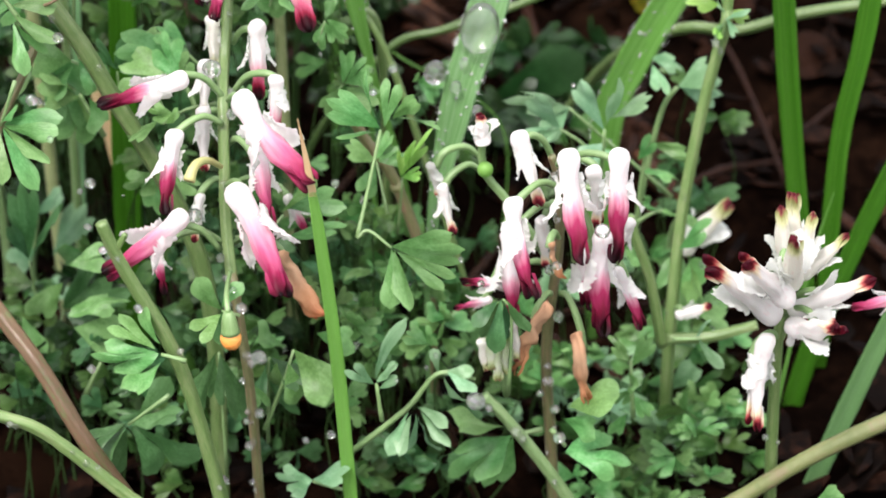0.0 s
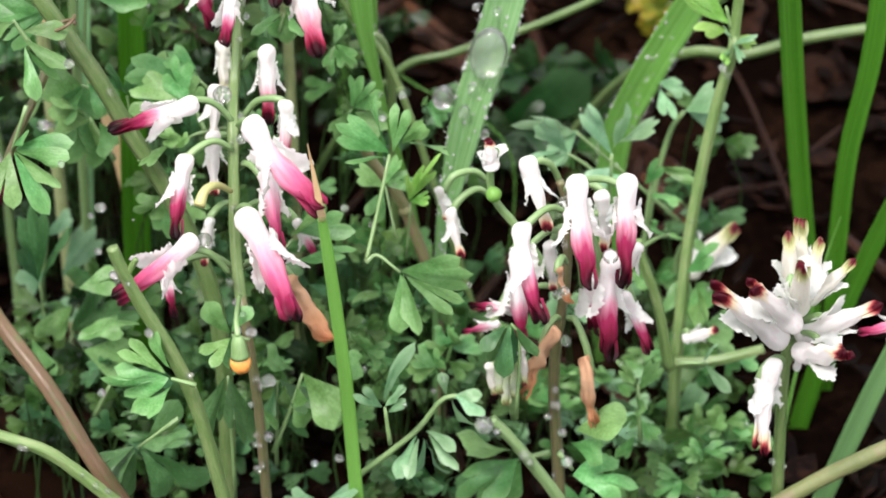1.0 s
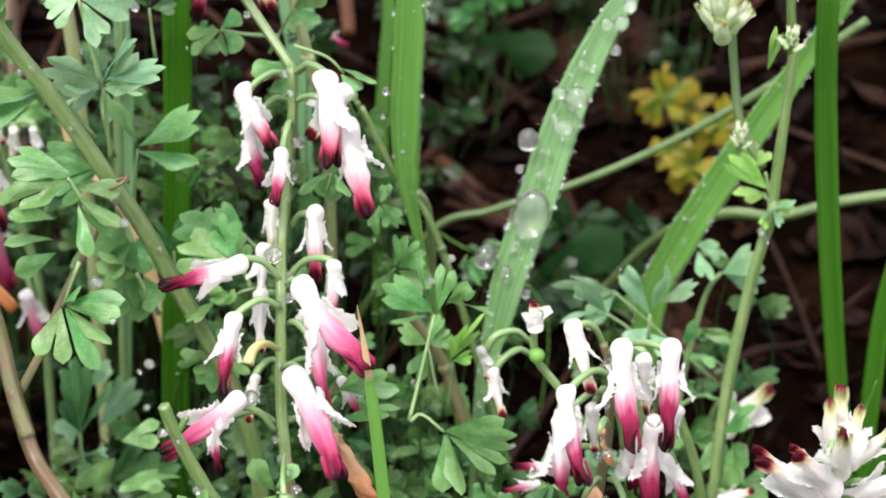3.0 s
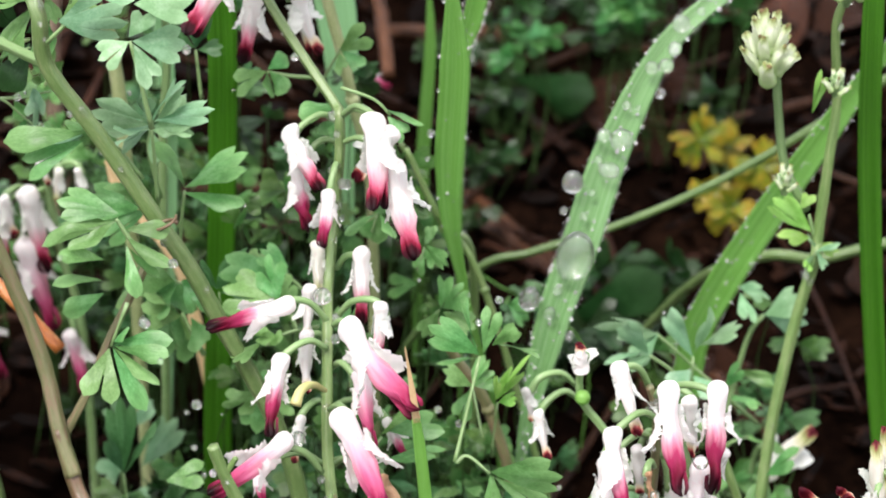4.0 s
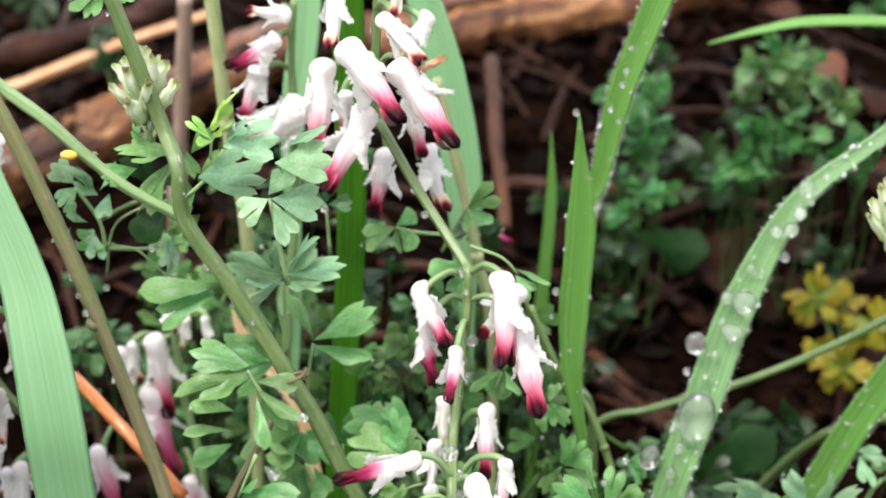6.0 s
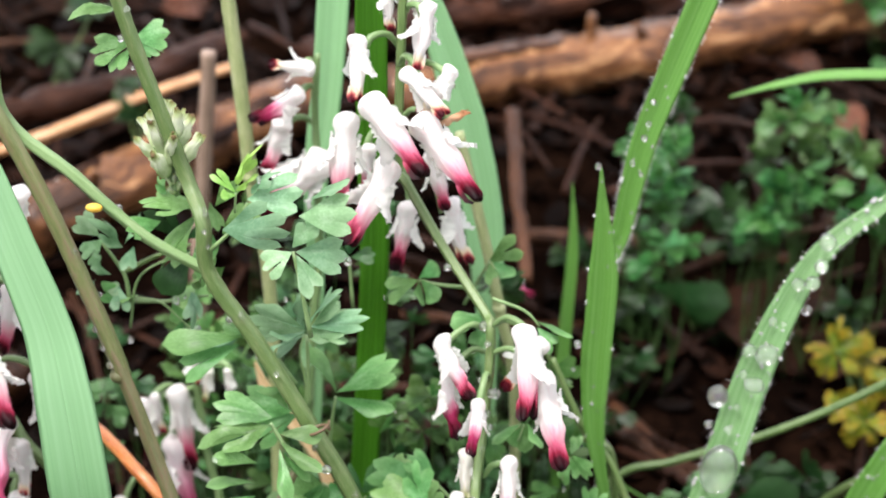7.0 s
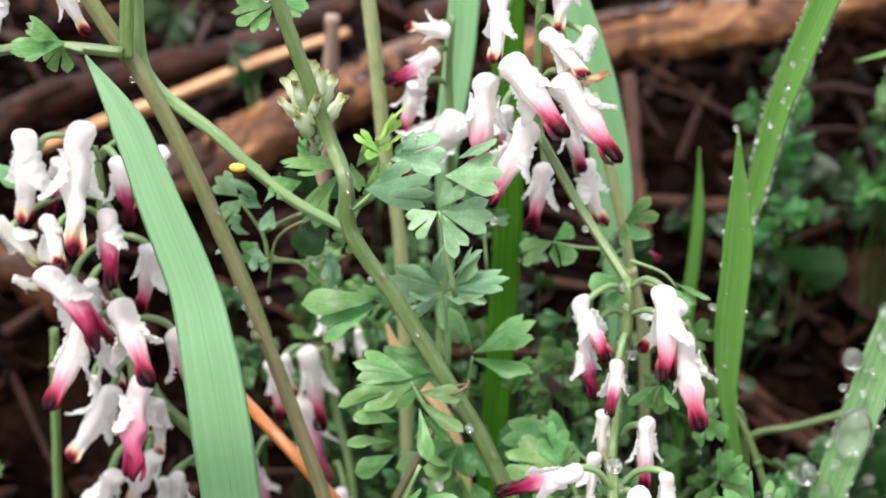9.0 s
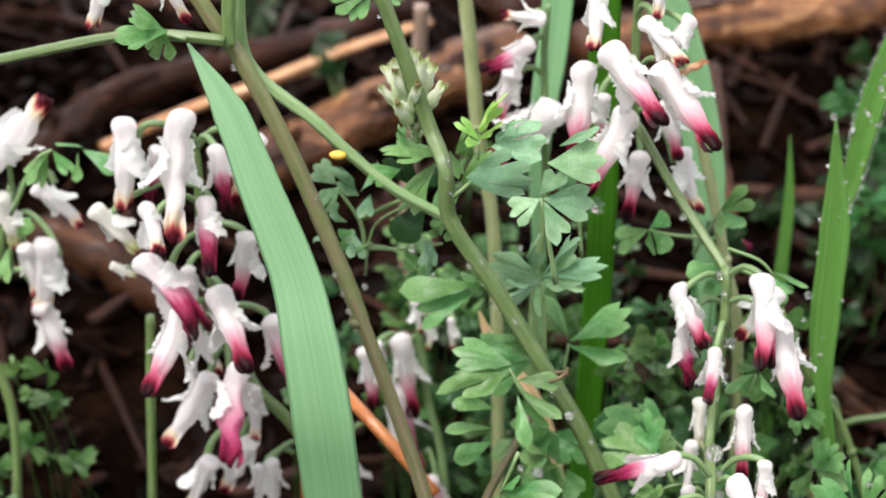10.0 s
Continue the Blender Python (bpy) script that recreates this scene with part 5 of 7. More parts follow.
leaf(shoot_f, [(-27.1, 16.5, 46.7), (-28.6, 16.5, 50.3), (-29.4, 16.6, 52.2)], [((-29.4, 16.6, 52.2), (-33.9, 16.6, 55.8), 4.7, 3, 27), ((-29.4, 16.6, 51.8), (-33.4, 14, 53.3), 3.8, 2, -1), ((-29.1, 16.6, 51.8), (-30.7, 17.3, 46.1), 5.0, 3, -23), ((-28.4, 16.5, 51.8), (-26.3, 13.4, 49.6), 3.8, 2, 4)], "g", 0.45)
leaf(shoot_a, [(-12.6, 6.3, 57.2), (-15.9, 6.1, 56.5), (-18.4, 5.6, 55)], [((-17.1, 5.9, 55.9), (-20.1, 5.2, 56.7), 2.8, 3, -19), ((-19, 5.8, 55.3), (-22, 3.2, 54.7), 2.6, 3, 16), ((-18.1, 5.6, 55), (-16.3, 4.9, 57.2), 1.8, 2, -9)], "g", 0.30)
leaf(shoot_g, [(-31.4, -4.4, 66), (-33.3, -5.1, 61.1)], [((-33, -5.1, 61.2), (-28.1, -7.8, 64.7), 2.0, 1, 20), ((-32.9, -5.1, 61.1), (-27.4, -9.1, 62.5), 2.1, 1, 10), ((-33, -5.1, 61), (-27.6, -10.5, 60.4), 2.1, 1, 5), ((-33.1, -5.1, 60.9), (-30, -10.8, 58.1), 2.3, 1, 0), ((-33.5, -5.1, 60.9), (-34.4, -8.9, 56.7), 4.4, 2, -10), ((-33.2, -5, 61.5), (-31.2, -6.7, 64.4), 1.8, 1, 15)], "g", 0.32)
leaf(shoot_g, [(-30.4, 1.2, 68.2), (-32.1, 1.6, 70.7), (-33.2, 1.9, 72.5)], [((-32.9, 1.8, 72.3), (-40.6, -0.7, 72.4), 4.9, 3, -17), ((-32.9, 1.9, 73.1), (-39.4, 2.1, 74.8), 4.2, 3, 12), ((-34.6, 1.2, 67.9), (-38.6, -1.9, 70.3), 2.5, 1, 16), ((-34.8, 0.8, 65.5), (-38.8, -1.4, 67.9), 2.4, 1, 2), ((-34.8, 0.6, 64.2), (-38.3, -2.8, 63.6), 2.5, 1, -25), ((-32.3, 1.6, 70.6), (-27.2, -2.4, 69.4), 2.1, 1, 10), ((-32.3, 1.7, 71.3), (-28.2, 0.5, 72.5), 2.1, 1, -3), ((-32.2, 1.4, 69.7), (-30.8, -3.1, 66.2), 1.8, 1, 19), ((-32.1, 1.4, 69.4), (-28.9, -0.2, 66.4), 2.0, 1, 24)], "g", 0.44)
leaf(shoot_g, [(-33.8, 19.4, 57.6), (-34.6, 19, 54.9)], [((-33.9, 19, 55.3), (-28, 15.2, 49.3), 8.4, 3, 13), ((-29.5, 18.4, 51.6), (-30.6, 15.5, 46.2), 7.0, 2, -25), ((-33.9, 19, 54.9), (-37.3, 19.1, 50.2), 4.6, 2, 12)], "g", 0.43)
leaf(shoot_f, [(-32.1, 12.6, 71.6), (-35.5, 12.6, 76.3), (-37.9, 12.6, 77.1)], [((-37.7, 12.6, 77.2), (-45.2, 8.6, 78), 3.0, 1, 3), ((-38.2, 12.6, 76.2), (-44.6, 10.2, 73.6), 3.6, 2, -15), ((-37.5, 12.6, 77.3), (-39.2, 9.2, 80.1), 2.2, 1, 18)], "g", 0.35)
leaf(shoot_f, [(-30.4, 11.5, 69.4), (-30.5, 11.5, 73.6), (-30.6, 11.5, 78.3)], [((-30.6, 11.5, 78.8), (-36.9, 10.3, 79.7), 2.8, 2, -20), ((-30.6, 11.5, 78.3), (-36.1, 10.7, 76.3), 2.0, 1, 22), ((-30.9, 11.5, 79.1), (-35.9, 9.6, 82.4), 2.3, 1, -18), ((-30.6, 11.5, 79.1), (-27, 9.6, 85.6), 2.1, 2, -19), ((-30.3, 11.5, 79.3), (-23.9, 7.6, 82.9), 2.8, 3, -2), ((-30.6, 11.5, 78.2), (-25.5, 8.9, 78.7), 2.4, 2, 1)], "p", 0.41)
leaf(shoot_f, [(-29.1, 15.5, 60.1), (-28.7, 15.5, 64.4), (-28.1, 15.5, 68.7)], [((-28.1, 15.5, 69.1), (-29.6, 16.2, 74.6), 3.6, 1, 11), ((-28.1, 15.5, 69.1), (-21.5, 15.8, 74), 4.6, 3, 5), ((-28.3, 15.5, 68.6), (-21.2, 13.8, 68.5), 3.3, 1, 3)], "g", 0.36)
leaf(shoot_f, [(-42.2, 12.1, 83.8), (-41.3, 12.1, 87.8), (-40.8, 12, 91)], [((-41.5, 12.1, 93.2), (-48.6, 11.4, 92.9), 4.2, 4, -8), ((-40.9, 12, 93.5), (-39.4, 10.3, 91), 3.4, 3, -10), ((-42.2, 12.1, 92.2), (-46.2, 10.3, 86.7), 3.6, 3, -19), ((-40.8, 12, 90.3), (-42.7, 8.3, 87), 4.2, 3, 24), ((-41.1, 12, 89.7), (-41.7, 13.1, 83), 3.6, 2, -17), ((-39.7, 12, 89.8), (-35.5, 11, 93.3), 4.2, 4, 3), ((-39.6, 12, 85.8), (-44.1, 12.4, 82.3), 3.6, 3, -17), ((-46.3, 12.1, 90.9), (-48.9, 8.1, 91.8), 2.8, 3, -11), ((-40.3, 12, 93), (-37.7, 10.5, 96.8), 2.1, 3, 7), ((-45.6, 12.1, 94.1), (-46.9, 12.4, 95.8), 1.8, 3, -5)], "g", 0.39)
leaf(shoot_f, [(-39.2, 3.2, 91.9), (-36.2, 3.2, 95.1), (-35.2, 3.1, 97.5)], [((-37.9, 3.2, 94.3), (-31.1, -1, 96.5), 5.4, 4, 22), ((-35.2, 3.1, 97.9), (-29.3, 3, 99.2), 4.7, 3, 16), ((-34.7, 3.1, 98.5), (-32.6, 1.9, 102.2), 2.7, 3, -26)], "p", 0.32)
leaf(shoot_f, [(-27.4, -5.8, 87), (-28.3, -5.8, 92.5), (-29, -5.8, 96.4)], [((-28.8, -5.8, 96.4), (-23.5, -6, 96.2), 3.9, 3, -5), ((-29.1, -5.8, 96.4), (-32, -7.1, 94.9), 3.7, 3, 14), ((-28.7, -5.8, 96.1), (-26.2, -8.7, 93.3), 2.9, 2, 3), ((-28.4, -5.8, 100.3), (-22.7, -8.8, 102.2), 4.4, 3, 16), ((-27.2, -5.8, 102.2), (-23.2, -6.3, 104.8), 3.2, 3, -7), ((-29.1, -5.8, 96.8), (-27, -6.7, 100), 2.6, 2, 9)], "p", 0.41)
leaf(shoot_f, [(-36.7, 4.2, 95.9), (-36.5, 4.2, 98.1)], [((-36.5, 4.2, 98.1), (-38.9, 4.5, 100.3), 1.5, 2, 2), ((-36.5, 4.2, 98.3), (-33.7, 2.8, 100.8), 1.5, 2, -12), ((-36.3, 4.2, 99), (-34.8, 1.7, 104), 1.8, 3, -11), ((-36.5, 4.2, 97.8), (-37.5, 2.4, 98.8), 1.1, 1, 24)], "y", 0.23)
leaf(shoot_i, [(-96.6, 26, 76.2), (-93.1, 26, 83.1), (-90.8, 26, 85)], [((-90.8, 26, 85), (-94.5, 24.5, 81.5), 3.5, 3, 15), ((-91, 26, 85), (-93.3, 26, 79.8), 2.9, 2, -6), ((-90.7, 26, 85), (-87.6, 23.4, 83.1), 2.3, 2, -6), ((-86.6, 26, 85.5), (-90.1, 25.7, 86.3), 2.7, 1, 25), ((-87, 26, 85.2), (-82.7, 24, 84.5), 2.4, 1, 25), ((-87.4, 26, 85), (-87.4, 22.9, 82.6), 2.3, 1, 27)], "g", 0.46)
leaf(shoot_i, [(-98.9, 30, 66.6), (-98.5, 30, 70.5)], [((-98.4, 30, 71.2), (-94.9, 29.4, 74), 2.4, 2, -5), ((-98.5, 30, 70.5), (-95.9, 30.8, 69.5), 2.4, 2, 5), ((-98.9, 30, 69.7), (-99.2, 26.7, 66.6), 2.8, 2, -18)], "g", 0.47)
leaf(shoot_g, [(-67.3, 4.2, 108), (-69, 4.2, 108.4)], [((-69, 4.2, 108.7), (-74.1, 1, 109.5), 4.1, 4, -5), ((-69.3, 4.2, 108.9), (-71.9, 4.9, 104.6), 4.1, 3, 2), ((-69.7, 4.2, 109.1), (-71.7, 1.4, 112.1), 3.0, 3, -23)], "g", 0.34)
leaf(shoot_f, [(-50.3, 21, 106.9), (-50.6, 21, 108.2)], [((-50.6, 21, 107.9), (-55.3, 20.5, 107), 3.7, 3, 18), ((-50.7, 21, 107.5), (-52.4, 18.9, 105.3), 3.1, 2, 11), ((-50.4, 21, 108.5), (-46.5, 20.8, 109.5), 3.7, 3, 9), ((-50.3, 21, 108.2), (-47.2, 19.4, 107.3), 2.7, 3, -2), ((-51.3, 21, 112.1), (-56.4, 18.2, 113.4), 4.3, 3, 7)], "g", 0.34)
leaf(shoot_g, [(-51.9, 18.7, 77.8), (-52.4, 18.7, 81.2), (-55, 18.8, 85.3)], [((-55, 18.8, 85.7), (-57.4, 18.6, 88.1), 3.6, 3, 12), ((-54.6, 18.8, 85.3), (-56.3, 15.9, 84.1), 2.6, 3, -27), ((-52.4, 18.7, 84.5), (-53.5, 15.4, 89.3), 2.8, 3, 9), ((-52.3, 18.7, 84.8), (-50.3, 16.7, 89.6), 2.8, 3, 13), ((-55.7, 18.8, 80.4), (-56.4, 15.3, 79.8), 2.2, 2, 20), ((-55.2, 18.8, 79.7), (-52.8, 18.1, 79.5), 1.9, 2, 12)], "p", 0.41)
leaf(shoot_g, [(-52.3, 21, 76.7), (-47.9, 21, 76.9), (-43.3, 20.9, 77.9)], [((-47.9, 21, 76.9), (-45.1, 20.5, 78.8), 2.6, 1, 2), ((-47.5, 20.9, 76.9), (-46.5, 21.9, 74), 2.6, 2, -18), ((-52.5, 21, 76.2), (-54.7, 16.9, 79.9), 2.7, 2, -20)], "g", 0.35)
leaf(shoot_g, [(-52.7, 19.9, 80.8), (-48.8, 19.8, 83.1), (-44.9, 19.8, 84.7)], [((-45.6, 19.8, 85), (-48, 16.1, 91.1), 3.9, 2, -17), ((-45.3, 19.8, 85.4), (-42.1, 18, 89.1), 3.2, 1, 7), ((-44.9, 19.8, 84.3), (-46.9, 15.6, 80.9), 3.9, 1, 1)], "d", 0.47)
leaf(shoot_a, [(-15, 31.4, 73.1), (-13.2, 31.9, 76.6), (-12, 32.1, 78.7)], [((-12.2, 32.1, 78.5), (-8.6, 30, 81.9), 3.4, 2, 14), ((-12, 32.1, 78.7), (-9, 30.9, 77.5), 2.6, 1, 9), ((-12.1, 32, 78.4), (-11.5, 28.7, 77.5), 1.9, 2, 17)], "g", 0.31)
leaf(shoot_a, [(-13.6, 28.6, 76.7), (-17.6, 28.7, 76.8), (-20.1, 28.7, 77.3)], [((-20.1, 28.7, 77.3), (-24.1, 29, 75.2), 3.5, 2, -28), ((-20.1, 28.7, 77.3), (-19.2, 26.1, 75.4), 2.8, 1, -11), ((-20.1, 28.8, 77.5), (-17.9, 29.2, 78.8), 2.6, 1, 27), ((-19.8, 28.7, 77.4), (-18, 25, 76.7), 2.4, 1, 25)], "g", 0.37)
leaf(shoot_a, [(-10.8, 18.2, 80.5), (-7.2, 18, 79.3), (-5.4, 17.8, 77.5)], [((-5.7, 17.9, 78.1), (-1.6, 16.4, 77.2), 3.1, 3, -26), ((-5.7, 17.8, 77.4), (-3.5, 16.2, 75.6), 2.5, 2, -9), ((-10.8, 18, 78.6), (-14.7, 14.3, 79.5), 2.5, 1, 6), ((-10.3, 17.9, 77.9), (-12.6, 16.1, 75.3), 2.5, 2, 9)], "g", 0.29)
leaf(shoot_c, [(23, -1.2, 19), (19.5, -1.2, 18)], [((19.5, -1.2, 18.1), (11.8, -3.9, 14.9), 6.1, 3, -6), ((19.7, -1.2, 17.7), (16.6, -1.1, 9.2), 5.4, 3, -2), ((18.8, -1.2, 19.3), (12.5, -3.3, 21.3), 4.8, 2, 8)], "g", 0.47)
leaf(shoot_c, [(23.8, -7.5, 24.1), (25.4, -7.5, 21.7)], [((25.4, -7.5, 20.9), (32.6, -8.3, 21.2), 7.5, 3, -5), ((25.6, -7.5, 27.2), (30.3, -9.3, 30.9), 5.5, 1, -18), ((25, -7.5, 25.6), (28.9, -8.6, 25), 4.4, 2, 8)], "g", 0.45)
leaf(stub, [(-12.8, -26, 47), (-15.2, -26, 47.8)], [((-15.4, -26, 47.9), (-21.8, -27.6, 47.7), 4.4, 3, -16), ((-15.7, -26, 48.4), (-19.8, -25.2, 51.4), 2.9, 2, 10), ((-15.2, -26, 46.9), (-18.1, -29.5, 45.4), 3.3, 2, 24), ((-15.1, -26, 49), (-17.7, -25.5, 52), 2.2, 1, -28)], "g", 0.37)
leaf(stub, [(-17.3, -12, 31.8), (-22, -12, 27.7)], [((-22.2, -12, 27.5), (-25.5, -14.1, 24.8), 2.8, 1, -8), ((-22.2, -12, 27.2), (-23.6, -13.2, 21.1), 3.1, 1, 11), ((-21.7, -12, 27.4), (-18.1, -13.3, 21.9), 3.1, 1, -8), ((-21.2, -12, 27.6), (-14.9, -12.9, 22.5), 3.5, 1, 8), ((-21.7, -12, 28), (-15.6, -14.1, 30.8), 3.7, 2, -1), ((-21.2, -12, 28.3), (-17.3, -11.1, 32.2), 3.0, 1, 3), ((-22.3, -12, 27.9), (-26.4, -14.5, 26.7), 3.0, 2, 17)], "n", 0.35)
leaf(shoot_a, [(-7.9, -6.9, 23.2), (-5.7, -6.6, 29.2), (-4.3, -6.4, 33.8)], [((-4.3, -6.4, 33.9), (0.4, -8.7, 29.4), 5.2, 2, 26), ((-6.2, -6.5, 32.3), (-6.6, -6.1, 26.2), 3.6, 1, 10), ((-5, -6.5, 32.3), (-3.8, -7.7, 27.1), 3.0, 1, 19), ((-1.7, -6.3, 36), (2.4, -5.5, 34.3), 3.6, 2, 3), ((-10.5, -6.5, 31.5), (-14, -9.3, 30.5), 5.0, 3, -27), ((-10, -6.6, 30), (-7.4, -9.1, 28.1), 3.7, 2, -9), ((-5.5, -6.4, 34.5), (-8.2, -7.8, 37.1), 3.6, 2, -10)], "g", 0.35)
leaf(shoot_a, [(-8.5, -16.3, 45.5), (-10.4, -16, 45.9)], [((-10.4, -15.9, 46), (-12.8, -17.1, 49.2), 2.6, 1, -27), ((-10.5, -16.2, 45.6), (-12.7, -19.8, 45.5), 2.9, 2, 11), ((-10.4, -16.1, 45.8), (-10.7, -17.4, 42.5), 2.1, 1, -13), ((-10.4, -15.8, 46.1), (-9, -16.2, 49.2), 1.7, 1, 22)], "g", 0.27)
leaf(shoot_c, [(1.7, -8.6, 21.4), (8, -8.6, 27.7), (11.4, -8.6, 32.5), (15.4, -8.6, 31.7)], [((8.2, -8.6, 27.2), (5.6, -12, 24.2), 1.9, 1, -3), ((8.4, -8.6, 26.8), (7.2, -12.6, 24.4), 2.2, 1, 6), ((8.9, -8.6, 26.9), (9.1, -9.8, 21.3), 1.8, 1, -13), ((9.2, -8.6, 26.7), (10.5, -7.8, 20.5), 1.8, 1, 22), ((9.4, -8.6, 27.4), (12.8, -12.5, 25.7), 1.9, 1, 3), ((9.1, -8.6, 27.8), (12.1, -11.4, 29), 1.6, 1, -19), ((11.4, -8.6, 32.5), (11.2, -9, 35.8), 1.3, 1, -10), ((12.3, -8.6, 32.9), (15.6, -11.2, 32.3), 2.2, 1, 10), ((12, -8.6, 32.1), (13.8, -7.5, 25.5), 1.8, 1, 5), ((11.7, -8.6, 32.5), (15.1, -9.4, 33.5), 1.6, 1, 10)], "p", 0.50)
leaf(shoot_a, [(5.4, -11.7, 28.4), (4.9, -11.5, 33.2)], [((4.9, -11.5, 33.4), (7.3, -11, 35.8), 2.0, 2, -21), ((4.9, -11.5, 33.8), (5.7, -15.1, 42.2), 1.3, 1, -20), ((4.6, -11.5, 33.2), (2.3, -13.9, 37.2), 2.0, 2, 6), ((5.1, -11.5, 32.5), (7.1, -12, 34.6), 1.5, 1, 11)], "p", 0.40)
leaf(shoot_a, [(-10.4, -2, 45.4), (-6.5, -1.2, 46.4), (-5.3, -0.4, 47.4)], [((-5.2, 0.1, 48), (1.2, -1, 50.1), 3.6, 2, 5), ((-5.3, -2, 45.4), (1.3, -3.8, 48.2), 3.2, 2, -6), ((-5.5, -0.3, 47.6), (-1.5, 0.2, 51.2), 2.8, 1, 19)], "g", 0.35)
leaf(shoot_c, [(1.6, -9.6, 16.6), (-2.6, -9.6, 18)], [((-2.6, -9.6, 18.2), (-7, -9.5, 18.1), 3.8, 3, -20), ((-2.6, -9.6, 18.3), (1.1, -13.6, 23.8), 3.6, 3, -12), ((-2.7, -9.6, 18), (-4.6, -10.9, 16.3), 3.1, 2, 15)], "p", 0.33)
leaf(shoot_e, [(33.2, -1.3, 20.9), (32.6, -1.3, 28.9)], [((32.4, -1.3, 28.9), (30.6, -0.7, 31.9), 1.9, 3, 28), ((32.6, -1.3, 28), (34.6, -1.9, 32.4), 2.1, 3, -16), ((32.3, -1.3, 27.3), (33.3, -5.4, 28), 1.9, 2, 21), ((32.7, -1.3, 24.9), (30.6, -1.3, 22.3), 2.1, 3, 10), ((33.1, -1.3, 24), (35, -2.5, 21.8), 2.2, 3, 17), ((32.6, -1.3, 21.6), (31.1, -0.5, 17.7), 1.9, 2, 13)], "g", 0.41)
leaf(shoot_e, [(38.7, 20.7, -2.1), (42.2, 20.7, 0.7)], [((41.8, 20.7, 0.7), (47.7, 19, 6.2), 4.5, 3, 25), ((41.9, 20.7, -0.2), (47.4, 18.4, -5.7), 5.4, 3, -3), ((39, 20.7, 7.8), (42.5, 20, 12.8), 3.5, 2, 18), ((42.3, 20.7, -1.1), (37.6, 17.4, 4.2), 4.3, 2, -10), ((43.1, 20.7, -2), (48.5, 18.9, -0.5), 4.3, 3, 20), ((39.3, 20.7, 1.6), (42.7, 16.7, 11), 3.6, 2, 25)], "p", 0.44)
leaf(shoot_e, [(37.4, 1.8, 29.7), (40.6, 1.8, 29.7)], [((40.2, 1.8, 29.9), (41.6, -2.4, 29.3), 1.7, 1, 21), ((39.9, 1.8, 29.7), (40.9, -0.1, 33.5), 1.5, 2, -10)], "p", 0.35)
leaf(shoot_e, [(38.5, 19.6, 19.9), (39.5, 19.6, 22.4)], [((38.9, 19.6, 23.2), (42, 18.8, 28.6), 3.8, 1, 2), ((40.6, 19.6, 21.2), (46.3, 20.3, 18.8), 4.1, 2, -19), ((39.2, 19.6, 29.8), (42.1, 16.2, 35.3), 3.3, 2, 16), ((40.2, 19.6, 29.8), (41.8, 18.2, 22.6), 3.3, 2, 3), ((36.1, 19.6, 23.2), (39.3, 20.6, 27.5), 2.7, 1, 6)], "g", 0.43)
leaf(shoot_f, [(-42.7, 37.1, 6.2), (-41.9, 37.1, 16.1), (-40.8, 37.1, 22.1)], [((-41.2, 37.1, 22.1), (-42.5, 33.9, 27.7), 2.9, 2, 9), ((-40.8, 37.1, 22.5), (-36.6, 35.8, 26.9), 3.2, 2, -25), ((-41.5, 37.1, 17), (-44, 33.3, 16.9), 4.3, 2, -14), ((-39.5, 37.1, 16.1), (-34.5, 34.3, 24.9), 4.3, 3, -23), ((-42.3, 37.1, 9.8), (-37.7, 37.1, 11.8), 3.7, 2, 14)], "p", 0.49)
leaf(shoot_a, [(-30.7, 7.1, 16.7), (-28.3, 7.2, 21.6)], [((-31.6, 7.5, 27.8), (-25.6, 8.4, 31.3), 4.6, 3, -7), ((-31.1, 7.4, 26.4), (-25.2, 7, 25.1), 5.3, 3, -24), ((-31.8, 7.7, 32.5), (-35.7, 8.5, 27.1), 3.8, 2, 16), ((-36.9, 7.5, 27.8), (-35.1, 5.7, 22.6), 3.9, 2, -21), ((-30.9, 7.8, 34.8), (-26.4, 8.1, 36.2), 3.8, 2, -14)], "g", 0.44)
leaf(shoot_d, [(50.2, -12.2, 17.2), (53.2, -12.2, 17.2)], [((52.6, -12.2, 17.6), (55.3, -13.1, 20.8), 2.4, 2, 24), ((52.9, -12.2, 17.2), (56.5, -11.4, 17.4), 2.4, 2, 17)], "g", 0.34)
leaf(shoot_f, [(-28.9, 14.7, 62.5), (-30.6, 14.7, 65.3), (-32.5, 14.7, 67)], [((-32.5, 14.7, 67), (-39.5, 15.2, 67.5), 4.4, 3, -10), ((-32.2, 14.7, 66.7), (-37.7, 14.2, 63.4), 3.8, 3, 0), ((-31.9, 14.7, 67.1), (-34.2, 11.2, 72.7), 3.2, 3, 11)], "g", 0.35)
leaf(shoot_f, [(-25.9, 18.8, 51.2), (-28.4, 18.8, 54.1), (-30.4, 18.8, 55.2)], [((-30.4, 18.8, 55.2), (-34.3, 15.6, 58), 5.2, 3, 23), ((-30.1, 18.8, 54.9), (-33.2, 15.5, 52.1), 5.2, 3, 11), ((-29.6, 18.8, 55.3), (-26.5, 15.8, 53.1), 4.6, 3, 7)], "g", 0.36)
leaf(shoot_a, [(-11.8, 15.6, 53.1), (-14.9, 16.4, 55.4), (-17.3, 17.1, 57.5)], [((-17.3, 17.2, 57.9), (-24.3, 13.8, 58.8), 5.1, 3, -4), ((-17, 17.3, 58.2), (-20.3, 17.7, 60.4), 4.5, 3, -11)], "g", 0.36)
